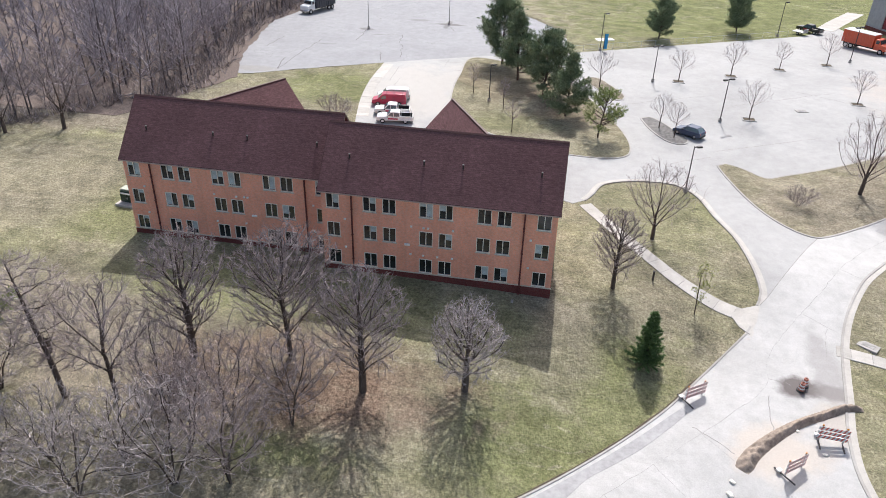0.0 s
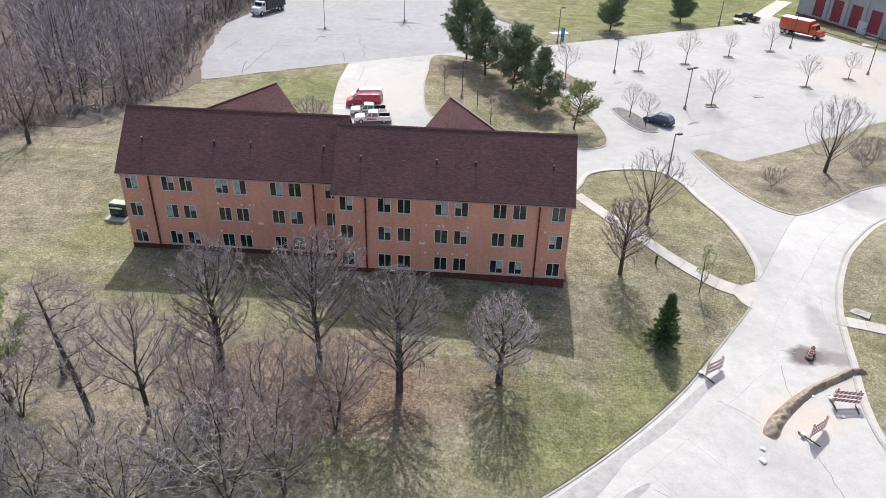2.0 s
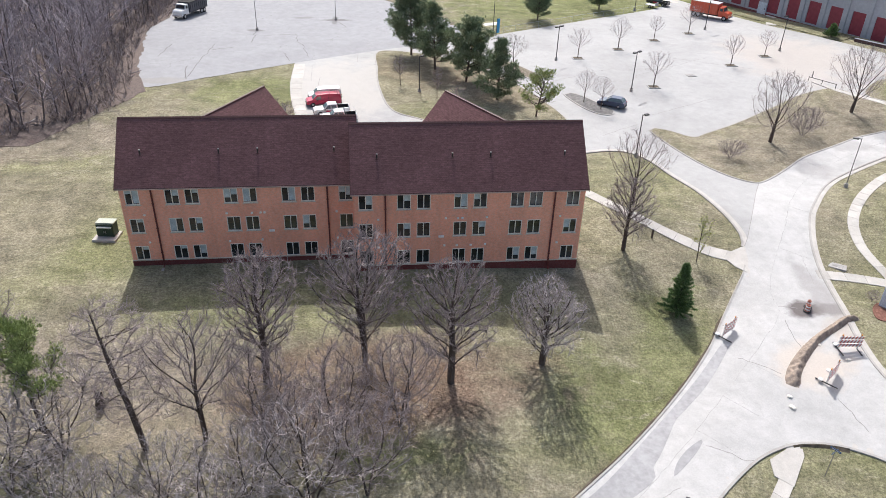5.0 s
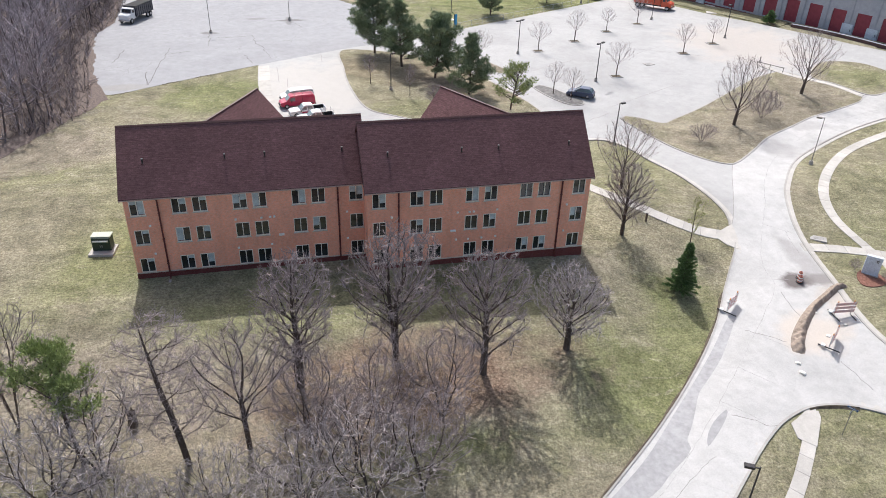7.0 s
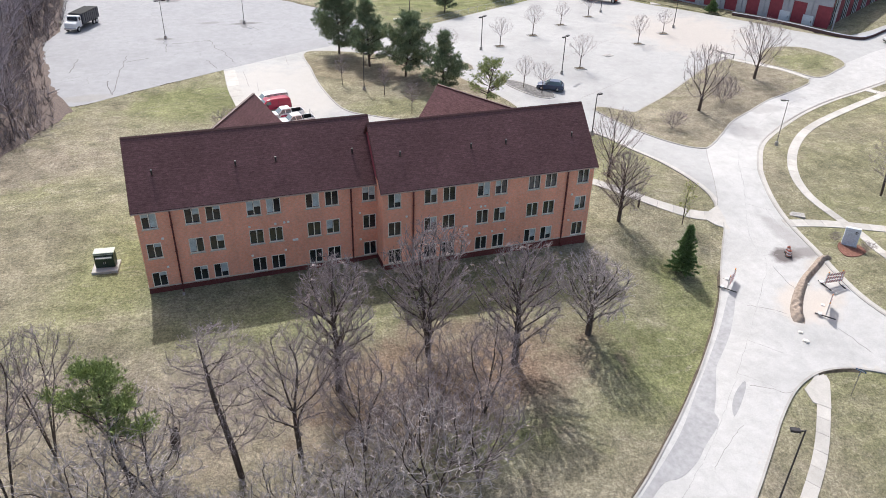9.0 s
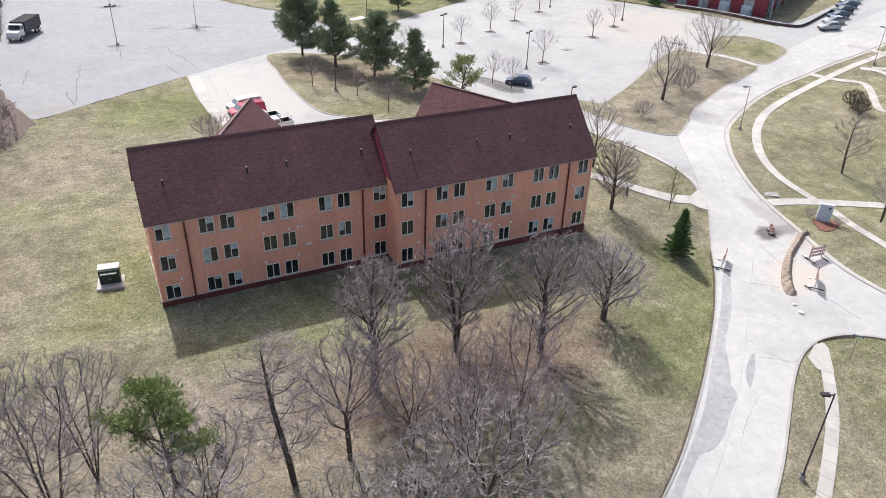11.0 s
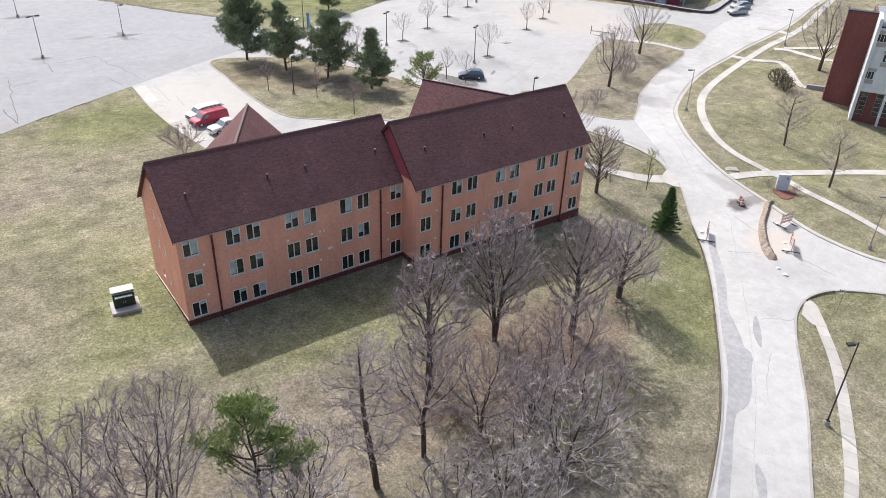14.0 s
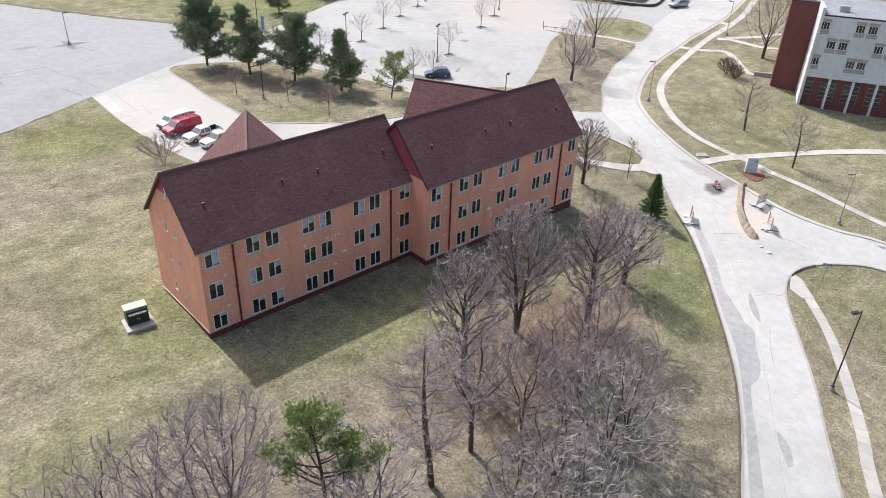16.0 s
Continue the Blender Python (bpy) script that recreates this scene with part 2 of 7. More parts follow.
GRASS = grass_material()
ISLAND_GRASS = grass_material("island_turf", True)
CONCRETE = concrete_material("weathered_concrete", (0.362, 0.354, 0.342), (0.448, 0.438, 0.424), 0.12, 0.32,
                             ((21.5, 50.5, 2.6, 1.6, (0.17, 0.14, 0.125), 0.85), (18.5, 43.8, 4.5, 3.0, (0.56, 0.48, 0.40), 0.6), (24, 47, 2.5, 2.5, (0.46, 0.40, 0.34), 0.6), (56, 118, 14, 16, (0.48, 0.425, 0.375), 0.6), (-8, 92, 8, 4, (0.50, 0.45, 0.39), 0.4), (-23, 106, 11, 15, (0.50, 0.465, 0.42), 0.6)))
# dark ovals at the lamp feet: stains with painted lamp shadows
ASPHALT = concrete_material("faded_asphalt", (0.272, 0.269, 0.274), (0.352, 0.350, 0.356), 0.45, 0.22,
                            ((-24.3, 144.5, 3.2, 0.9, (0.15, 0.14, 0.135), 0.8), (-24.5, 144.2, 0.7, 3.4, (0.15, 0.14, 0.135), 0.6), (-30.5, 146.5, 2.2, 1.2, (0.2, 0.19, 0.185), 0.6), (-38.6, 136.8, 1.8, 1.0, (0.15, 0.14, 0.135), 0.7), (-37.4, 166.5, 3.2, 1.2, (0.15, 0.14, 0.135), 0.7), (-50, 109.5, 5, 1.6, (0.28, 0.25, 0.2), 0.35)))
STREET = concrete_material("bleached_street_concrete", (0.415, 0.402, 0.384), (0.54, 0.526, 0.506), 0.1, 0.42,
                           ((21.4, 50.6, 2.1, 1.4, (0.12, 0.1, 0.095), 0.9), (23.9, 50.3, 2.4, 1.0, (0.2, 0.18, 0.17), 0.8), (18.5, 43.8, 4.5, 3.0, (0.56, 0.48, 0.40), 0.6), (24, 47, 2.5, 2.5, (0.46, 0.40, 0.34), 0.6), (24, 53.4, 1.6, 5, (0.27, 0.25, 0.24), 0.5), (37.5, 78, 3, 4, (0.28, 0.26, 0.25), 0.4), (46, 84.5, 4, 2, (0.28, 0.26, 0.25), 0.4)))
WALKWAY = concrete_material("sidewalk_concrete", (0.42, 0.39, 0.355), (0.56, 0.53, 0.485), 0.0, 0.25)
SLAB = concrete_material("sidewalk_slab", (0.43, 0.40, 0.362), (0.57, 0.54, 0.495), 0.0, 0.25, (), True)
KERB = concrete_material("kerb_concrete", (0.335, 0.314, 0.288), (0.47, 0.446, 0.414), 0.0, 0.4)
BRICK = brick_material("tan_brick", (0.9, 0.412, 0.275), (0.82, 0.368, 0.242), (0.74, 0.5, 0.4))
BASE_BRICK = brick_material("dark_red_brick", (0.17, 0.045, 0.04), (0.13, 0.035, 0.035), (0.16, 0.09, 0.08))
SHINGLE = shingle_material()
SIDING = plain("dark_red_siding", (0.37, 0.08, 0.105), 0.6)
PIPE = plain("red_brown_downpipe", (0.14, 0.034, 0.03), 0.5)
TRIM = plain("dark_brown_trim", (0.075, 0.028, 0.026), 0.5)
GUTTER = plain("pale_rust_gutter", (0.52, 0.37, 0.31), 0.5)
SILL = plain("limestone_sill", (0.60, 0.53, 0.45), 0.8)
VINYL = plain("white_vinyl", (0.93, 0.83, 0.73), 0.45)
WHITE_ENAMEL = plain("white_enamel", (0.9, 0.86, 0.8), 0.4)
BLIND = plain("pale_grey_blind", (0.52, 0.58, 0.58), 0.8)
METAL_DARK = plain("dark_bronze_metal", (0.055, 0.05, 0.05), 0.45, 0.4)
PALE_STEEL = plain("weathered_grey_steel", (0.27, 0.255, 0.235), 0.6, 0.2)
GALV = plain("galvanised_steel", (0.45, 0.46, 0.47), 0.45, 0.7)
SOIL = plain("dug_clay_soil", (0.305, 0.247, 0.202), 0.95, 0, 0.1, 3.0, 0.35)
EARTH = plain("bare_edge_earth", (0.115, 0.095, 0.072), 0.95, 0, 0.1, 2.5, 0.4)
GREY_EARTH = plain("grey_island_earth", (0.2, 0.19, 0.18), 0.95, 0, 0.1, 2.5, 0.35)
DAMP = plain("damp_asphalt_patch", (0.365, 0.357, 0.355), 0.8, 0, 0.3, 2.0, 0.15)
TAR = plain("crack_sealant", (0.31, 0.295, 0.28), 0.8, 0, 0.3, 4.0, 0.3)
JOINT = plain("worn_joint", (0.4, 0.388, 0.37), 0.85, 0, 0.3, 4.0, 0.3)
CRACK = plain("dark_crack", (0.17, 0.16, 0.155), 0.9, 0, 0.2, 4.0, 0.3)
BARK = bark_material("grey_brown_bark", (0.066, 0.051, 0.044), (0.155, 0.125, 0.109))
TWIG = bark_material("grey_brown_twigs", (0.21, 0.172, 0.168), (0.45, 0.38, 0.372))
TWIG_PALE = bark_material("pale_grey_twigs", (0.275, 0.24, 0.232), (0.60, 0.535, 0.52))
BARK_WOOD = bark_material("woodland_bark", (0.22, 0.192, 0.205), (0.50, 0.45, 0.47))
TRUNK_WOOD = bark_material("woodland_trunk_bark", (0.075, 0.062, 0.06), (0.19, 0.162, 0.16))
NEEDLE = leaf_material("pine_needles", (0.095, 0.135, 0.075), (0.29, 0.35, 0.205))
SPRUCE = leaf_material("spruce_needles", (0.07, 0.125, 0.045), (0.21, 0.30, 0.115))
NEEDLE_LIGHT = leaf_material("light_pine_needles", (0.135, 0.18, 0.06), (0.36, 0.415, 0.165))
BUD = leaf_material("spring_buds", (0.28, 0.30, 0.10), (0.48, 0.48, 0.2))


def glass_material():
    m, nt, b = shader("window_glass", 0.06, 0, 0.7)
    f = speckle(nt, coords(nt), 0.35, 2)
    nt.links.new(ramp(nt, f, (0.35, (0.008, 0.009, 0.01)), (0.65, (0.035, 0.042, 0.045))), b.inputs["Base Color"])
    relief(nt, b, speckle(nt, coords(nt), 0.7, 2), 0.05, 0.05)
    return m


GLASS = glass_material()


# ---- mesh helpers ----
def mesh_from(name, verts, faces):
    me = bpy.data.meshes.new(name)
    me.from_pydata(verts, [], faces)
    me.update()
    return me


def part(name, bm, material, parent, label=""):
    """Links a bmesh (or a mesh) as one object under a thing or a part."""
    if isinstance(bm, bmesh.types.BMesh):
        me = bpy.data.meshes.new(name)
        bm.to_mesh(me)
        bm.free()
    else:
        me = bm
    if not me.materials:
        for mat in material if isinstance(material, (list, tuple)) else [material]:
            me.materials.append(mat)
    ob = new(name, me)
    ob.parent = parent
    if label:
        ob["label"] = label
    return ob


def thing(name, at, label, category, group="", kind="", turn=0.0):
    ob = new(name)
    ob.empty_display_size = 0.2
    ob.matrix_world = Matrix.Translation(at) @ Matrix.Rotation(turn, 4, "Z")
    return tagged(ob, label, category, group, kind)


def box(bm, x0, x1, y0, y1, z0, z1, m=None):
    vs = [bm.verts.new(Vector(p) if m is None else m @ Vector(p)) for p in
          ((x0, y0, z0), (x1, y0, z0), (x1, y1, z0), (x0, y1, z0), (x0, y0, z1), (x1, y0, z1), (x1, y1, z1), (x0, y1, z1))]
    for f in ((3, 2, 1, 0), (4, 5, 6, 7), (0, 1, 5, 4), (1, 2, 6, 5), (2, 3, 7, 6), (3, 0, 4, 7)):
        bm.faces.new([vs[i] for i in f])
    return bm


def boxes(*rows):
    bm = bmesh.new()
    for r in rows:
        box(bm, *r)
    return bm


def bevelled(bm, width=0.02, segments=1):
    bmesh.ops.bevel(bm, geom=bm.edges[:], offset=width, segments=segments, profile=0.5, affect="EDGES")
    return bm


def rod(bm, a, b, r0, r1=None, sides=8):
    a, b = Vector(a), Vector(b)
    d = b - a
    m = Matrix.Translation((a + b) / 2) @ d.to_track_quat("Z", "Y").to_matrix().to_4x4()
    bmesh.ops.create_cone(bm, cap_ends=True, segments=sides, radius1=r0, radius2=r0 if r1 is None else r1, depth=d.length, matrix=m)
    return bm


# ---- ground ----
def sig(u):
    return 1 / (1 + math.exp(-max(-60, min(60, u))))


def soft(u):
    return u if u > 40 else math.log1p(math.exp(u))


def height(x, y):
    """The lie of the land: level round the building, falling to the street in the south, the car park a little higher."""
    x, y = max(-150, min(x, 150)), max(-5, min(y, 300))
    xx = 25 * math.tanh(x / 25)
    d = (y - x - 36.8) / 1.414 - 1.5
    return (-0.1 + 2.05 * sig((y - 101) / 8) - 0.246 * soft((61 - y + 0.24 * xx) / 1.5) + 0.45 * soft((x - 60) / 5)
            + 1.5 * sig((x - 22) / 2) * sig((50 - y) / 3) - 0.6 * sig((x - 28) / 3) * sig((88 - y) / 5)
            - 0.35 * sig((-32 - x) / 5) * sig((61 - y) / 0.8) - 0.25 * sig((60.8 - y) / 0.6) * sig((y - 55) / 1.5) * sig((-21.2 - x) / 0.5) * sig((x + 32) / 5)
            - 1.05 * math.exp(-(d / (7 if d > 0 else 4.5)) ** 2) * sig((x + 2) / 2) * sig((17.5 - x) / 1.5))


def on_ground(x, y, up=0.0):
    return Vector((x, y, height(x, y) + up))


def steps(*spans):
    out = []
    for a, b, s in spans:
        n = max(1, round((b - a) / s))
        out += [a + (b - a) * i / n for i in range(n)]
    return out + [spans[-1][1]]


gx = steps((-2500, -400, 300), (-400, -160, 20), (-160, -110, 3), (-110, -20, 1.5), (-20, 22, 1.0), (22, 110, 1.5), (110, 300, 15), (300, 2500, 300))
gy = steps((-1500, -100, 250), (-100, -5, 2.2), (-5, 5, 2), (5, 26, 1.5), (26, 62, 1.0), (62, 175, 1.5), (175, 300, 10), (300, 3000, 300))
verts = [(x, y, height(x, y)) for y in gy for x in gx]
nx = len(gx)
faces = [(j * nx + i, j * nx + i + 1, (j + 1) * nx + i + 1, (j + 1) * nx + i) for j in range(len(gy) - 1) for i in range(nx - 1)]
ground = new("ground", mesh_from("ground", verts, faces))
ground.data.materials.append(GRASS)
ground.data.polygons.foreach_set("use_smooth", [True] * len(ground.data.polygons))
tagged(ground, "sloping dormant lawn of straw and green grass with leaf litter", "lawn", kind="structure")


def curve_line(points, closed=False, step=1.0):
    """A smooth line through the points (centripetal blend), about step metres between its points."""
    pts = [Vector((*p, 0)) for p in points]
    n = len(pts)
    out = []
    for i in range(n if closed else n - 1):
        p0, p1, p2, p3 = (pts[(i + k) % n] if closed else pts[max(0, min(n - 1, i + k))] for k in (-1, 0, 1, 2))
        count = max(1, round((p2 - p1).length / step))
        for j in range(count):
            t = j / count
            out.append(0.5 * (2 * p1 + (p2 - p0) * t + (2 * p0 - 5 * p1 + 4 * p2 - p3) * t * t + (3 * p1 - p0 - 3 * p2 + p3) * t ** 3))
    if not closed:
        out.append(pts[-1])
    return [(p.x, p.y) for p in out]


def sheet(name, outline, lift, material, label, category, cell=2.0, depth=0.12, kind="structure"):
    """A sheet on the ground with an edge of its own depth."""
    bm = bmesh.new()
    bm.faces.new([bm.verts.new((x, y, 0)) for x, y in outline])
    bmesh.ops.triangulate(bm, faces=bm.faces[:])
    xs, ys = [p[0] for p in outline], [p[1] for p in outline]
    for lo, hi, nrm in ((min(xs), max(xs), (1, 0, 0)), (min(ys), max(ys), (0, 1, 0))):
        c = math.floor(lo / cell) * cell + cell
        while c < hi:
            bmesh.ops.bisect_plane(bm, geom=bm.verts[:] + bm.edges[:] + bm.faces[:], dist=1e-5, plane_co=[c * k for k in nrm], plane_no=nrm)
            c += cell
    bmesh.ops.recalc_face_normals(bm, faces=bm.faces[:])
    for f in bm.faces:
        if f.normal.z < 0:
            f.normal_flip()
    rim = [e for e in bm.edges if e.is_boundary]
    for v in bm.verts:
        v.co.z = height(v.co.x, v.co.y) + lift
    made = bmesh.ops.extrude_edge_only(bm, edges=rim)
    for v in made["geom"]:
        if isinstance(v, bmesh.types.BMVert):
            v.co.z -= depth
    me = bpy.data.meshes.new(name)
    bm.to_mesh(me)
    bm.free()
    me.materials.append(material)
    return tagged(new(name, me), label, category, kind=kind)


def strip(name, line, width, lift, depth, material, parent=None, label="", closed=False, shift=0.0):
    """A band along a line on the ground: a kerb, a walk or a joint."""
    n = len(line)
    vs, fs = [], []
    for i, (x, y) in enumerate(line):
        a, b = (line[(i - 1) % n], line[(i + 1) % n]) if closed else (line[max(0, i - 1)], line[min(n - 1, i + 1)])
        d = Vector((b[0] - a[0], b[1] - a[1]))
        d.normalize()
        q = Vector((-d.y, d.x))
        l, r = Vector((x, y)) + q * (shift + width / 2), Vector((x, y)) + q * (shift - width / 2)
        zl, zr = height(*l) + lift, height(*r) + lift
        vs += [(l.x, l.y, zl - depth), (l.x, l.y, zl), (r.x, r.y, zr), (r.x, r.y, zr - depth)]
    for i in range(n if closed else n - 1):
        a, b = 4 * i, 4 * ((i + 1) % n)
        fs += [(a + k + 1, a + k, b + k, b + k + 1) for k in range(3)]
    if not closed:
        fs += [(0, 1, 2, 3), (4 * n - 1, 4 * n - 2, 4 * n - 3, 4 * n - 4)]
    return part(name, mesh_from(name, vs, fs), material, parent, label)


ROAD_WEST = curve_line([(-160, -74), (-90, -26), (-42, 8), (-25, 20), (-18.6, 24.2), (-14.3, 26.6), (-9.4, 29.6), (-6.2, 31.9), (-2, 35.2), (1.2, 37.9), (3.7, 40.1), (7.4, 43.6), (10.9, 47.4), (13.6, 51), (16.4, 54.6), (18, 56.6), (18.6, 57.6)])
DRIVE_WEST = curve_line([(19.5, 60.4), (20.1, 62.3), (19.9, 66.2), (19, 71.5), (17.4, 76), (16.3, 80), (14.6, 82.5), (12, 83.3), (7.6, 82.5), (5.2, 80.9), (4.4, 78.6), (3.4, 76.6)])
BACK_EDGE = curve_line([(2, 75.5), (-3, 77.5), (-18, 80), (-24, 84), (-27.5, 90), (-29.2, 97), (-30.5, 107), (-30.4, 117.2)])
LOT_NORTH = [(-16.6, 124), (-0.7, 130.4), (20, 141.7), (43.9, 154.8), (52.4, 163.9), (57.2, 150), (61.5, 140), (66.4, 131), (70, 123.2), (75, 112.5), (79.5, 105.2), (88, 106), (104, 110), (140, 118), (140, 94)]
ROAD_EAST = curve_line([(118, 96), (102, 92.6), (96.1, 91), (88.6, 89.2), (80.3, 88), (73.6, 87.3), (66.2, 85.9), (58.0, 84.2), (50.0, 81.3), (41.4, 76.8), (36.2, 73.2), (31.5, 67.9), (29.5, 64.9), (27.5, 60.8), (26.2, 57), (25.5, 53.8), (24.8, 50), (24, 46), (23.9, 41.7), (25.4, 36.7), (28.4, 32.1), (33, 20), (40, -4), (50, -60), (56, -98)])
CORNER_SOUTH = curve_line([(48, -98), (42, -60), (32, -8), (27, 10), (25.6, 22), (22.9, 30.3), (20.6, 33.3), (17.4, 35.5), (13.8, 36.2), (10.3, 35.3), (6.9, 33.2), (3.4, 30.4), (-1.3, 26.7), (-6.9, 22.9), (-11.5, 19.7), (-28, 8.4), (-82, -28), (-154, -80)])
pavement = sheet("road", ROAD_WEST + DRIVE_WEST + BACK_EDGE + LOT_NORTH + ROAD_EAST + CORNER_SOUTH, 0.04, CONCRETE,
                 "pale weathered concrete street, drives and car park", "concrete pavement", 1.0)
# the soil lies lower under the slab
rim = np.array(ROAD_WEST + DRIVE_WEST + BACK_EDGE + LOT_NORTH + ROAD_EAST + CORNER_SOUTH)
nxt = np.roll(rim, -1, axis=0)
for v in ground.data.vertices:
    x, y = v.co.x, v.co.y
    if -160 < x < 140 and -98 < y < 165:
        cross = ((rim[:, 1] > y) != (nxt[:, 1] > y)) & (x < rim[:, 0] + (y - rim[:, 1]) / (nxt[:, 1] - rim[:, 1] + 1e-12) * (nxt[:, 0] - rim[:, 0]))
        if cross.sum() % 2:
            v.co.z -= min(0.4, max(0.0, 0.5 * (np.hypot(rim[:, 0] - x, rim[:, 1] - y).min() - 1.7)))
old_lot = sheet("old_parking_lot", curve_line([(-54.5, 114), (-53.8, 111), (-52.9, 108.3), (-51.6, 107), (-49.8, 107.2), (-45.1, 109.7), (-38, 113.3)]) + [(-30.6, 117.1), (-16.6, 123.9), (-0.8, 130.3), (-1.2, 140), (-3.4, 147.6), (-11.7, 158.9), (-18.3, 170), (-24.9, 181.8), (-44, 215), (-59, 215), (-57.5, 170), (-56, 146), (-58.0, 139), (-57.2, 129), (-55.8, 120)], 0.03, ASPHALT,
                "faded grey asphalt car park with cracks", "parking lot")

SEAM = [(18.9, 59.4), (20.4, 61.3), (22.7, 65.2), (26.0, 70.9), (28.0, 74.0)]
STREET_NORTH = [(33.6, 78.1), (38, 81.6), (43.8, 84.6), (49, 87.2), (54, 88.8), (60.5, 91.2), (63.4, 92.6), (68.8, 93.9), (71.8, 95.4), (80, 97.5), (96, 100), (118, 104)]
street = sheet("street", ROAD_WEST[:-1] + SEAM + STREET_NORTH + ROAD_EAST + CORNER_SOUTH, 0.052, STREET, "bleached white concrete street with patches and cracks", "street", 1.0)
strip("joint", curve_line(SEAM), 0.07, 0.058, 0.005, TAR, street)

kerb = thing("kerb", (0, 0, 0), "worn pale concrete kerbs along street and islands", "kerb", kind="structure")


def raised_island(title, pts, cover=ISLAND_GRASS, what="dry grass"):
    line = curve_line(pts, True)
    sheet("lawn_" + title, line, 0.10, cover, "raised island of " + what + " inside a concrete kerb", "traffic island")
    strip("kerb_stone", line, 0.22, 0.115, 0.2, KERB, kerb, closed=True)


raised_island("pine_island", [(-16.3, 123.4), (-17.2, 114), (-17.1, 106), (-15.7, 98), (-12.3, 94.8), (-6.9, 91.6), (-1.1, 89.2), (4, 88.6), (7.6, 89.3), (8.9, 91.6), (8.3, 96.5), (4.8, 105.5), (-0.6, 115), (-7, 120.5)])
raised_island("median_island", [(2.3, 116.8), (4.4, 117.8), (6.6, 114.6), (8.6, 110.3), (7.4, 108.6), (4.6, 112.4)])
raised_island("small_island", [(10.7, 102.6), (11.9, 103.2), (13.4, 102.0), (15.1, 99.4), (16.6, 96.9), (16.0, 95.2), (14.2, 95.4), (12.2, 98.2)], GREY_EARTH, "bare grey earth")
raised_island("grass_strip", [(19.6, 89.6), (21, 83.8), (22.8, 78.8), (25, 75.4), (27.2, 73.9), (29, 74.4), (33.6, 77.9), (38, 81.4), (43.8, 84.4), (49, 87), (54, 88.6), (60.5, 91), (61.4, 93), (59.6, 97.6), (55.8, 103.4), (54, 104), (48.2, 101.7), (41, 97), (33.6, 92.2), (27.5, 88.7), (25, 87.4), (22.6, 89.4), (20.6, 90.4)])
raised_island("corner_island", [(63.4, 92.4), (68.8, 93.7), (71.8, 95.2), (72.4, 98.8), (70.3, 104.2), (65, 106.4), (60.5, 103.6), (58.6, 100.6), (60.6, 97.8)])
for line in (ROAD_WEST, DRIVE_WEST, ROAD_EAST[::-1][4:], CORNER_SOUTH):
    strip("kerb_stone", line, 0.16 if line is ROAD_WEST else 0.22, 0.12, 0.3, KERB, kerb)
    strip("gutter_strip", line, 0.5, 0.05, 0.05, WALKWAY, kerb, shift=-0.36)


er = random.Random(15)
for name, line, wide in (("west", [p for p in ROAD_WEST if -30 < p[0] < 14], 0.2), ("corner", [p for p in CORNER_SOUTH if 12.5 < p[0] < 18 and p[1] > 15], 0.25)):
    vs, fs = [], []
    for i, (x, y) in enumerate(line):
        a, b = line[max(0, i - 1)], line[min(len(line) - 1, i + 1)]
        d = Vector((b[0] - a[0], b[1] - a[1])).normalized()
        for u, up in ((0.08, 0.125), (0.14, 0.15), (wide * er.uniform(0.5, 1.0), 0.13), (wide * er.uniform(1.1, 1.9), -0.02)):
            px, py = x - d.y * u, y + d.x * u
            vs.append((px, py, height(px, py) + up * er.uniform(0.9, 1.15)))
        if i:
            fs += [(4 * i - 4 + k, 4 * i - 3 + k, 4 * i + 1 + k, 4 * i + k) for k in range(3)]
    rim_soil = new("soil_edge", mesh_from("soil_edge", vs, fs))
    rim_soil.data.materials.append(EARTH)
    tagged(rim_soil, "ragged strip of bare brown earth behind the kerb", "soil", kind="structure")


def sidewalk(pts, wide, up, aside=0.0):
    """A bed of mortar with one slab after another on it."""
    line = curve_line(pts, step=0.3)
    w = tagged(strip("pavement", line[::3] + line[-1:], wide - 0.04, up - 0.012, 0.1, TAR, shift=aside), "pale concrete sidewalk crossing the lawn", "sidewalk", "sidewalks", "structure")
    i = 0
    while i < len(line) - 2:
        n = 6 if line[i][1] > 16 else 30
        seg = [Vector(q) for q in line[i:i + n + 1]]
        if len(seg) > 2:
            seg[0] = seg[0].lerp(seg[1], 0.08)
            seg[-1] = seg[-1].lerp(seg[-2], 0.08)
            strip("slab", [(q.x, q.y) for q in seg[::2]] if n == 6 and len(seg) == 7 else [(q.x, q.y) for q in seg], wide, up, 0.06, SLAB, w, shift=aside)
        i += n


sidewalk([(122, 96.2), (112, 93.6), (101, 90.2), (93, 87.6), (84.5, 86), (74.9, 84.8), (60.2, 81.4), (48.6, 77.2), (41.1, 72.3), (35.3, 66.2), (32.9, 60.8), (32.9, 55.3), (32.9, 51.9), (32.2, 48.2), (32.4, 42.1), (32.9, 34.3), (36.4, 20.3), (43.4, -4), (53.4, -60), (59, -98)], 1.2, 0.07, 0.26)
sidewalk([(25.4, 55.7), (32.5, 54.2), (42.9, 49.4), (54.2, 42.8), (70.2, 31.8), (110, 4), (140, -18)], 1.4, 0.074)
sidewalk([(13.0, 36.1), (12.4, 34.9), (10.4, 32.4), (6.7, 28.7), (1.7, 24.9), (-3.5, 21.4), (-8.8, 18.2), (-25, 6.6), (-80, -31), (-150, -82)], 1.1, 0.07)
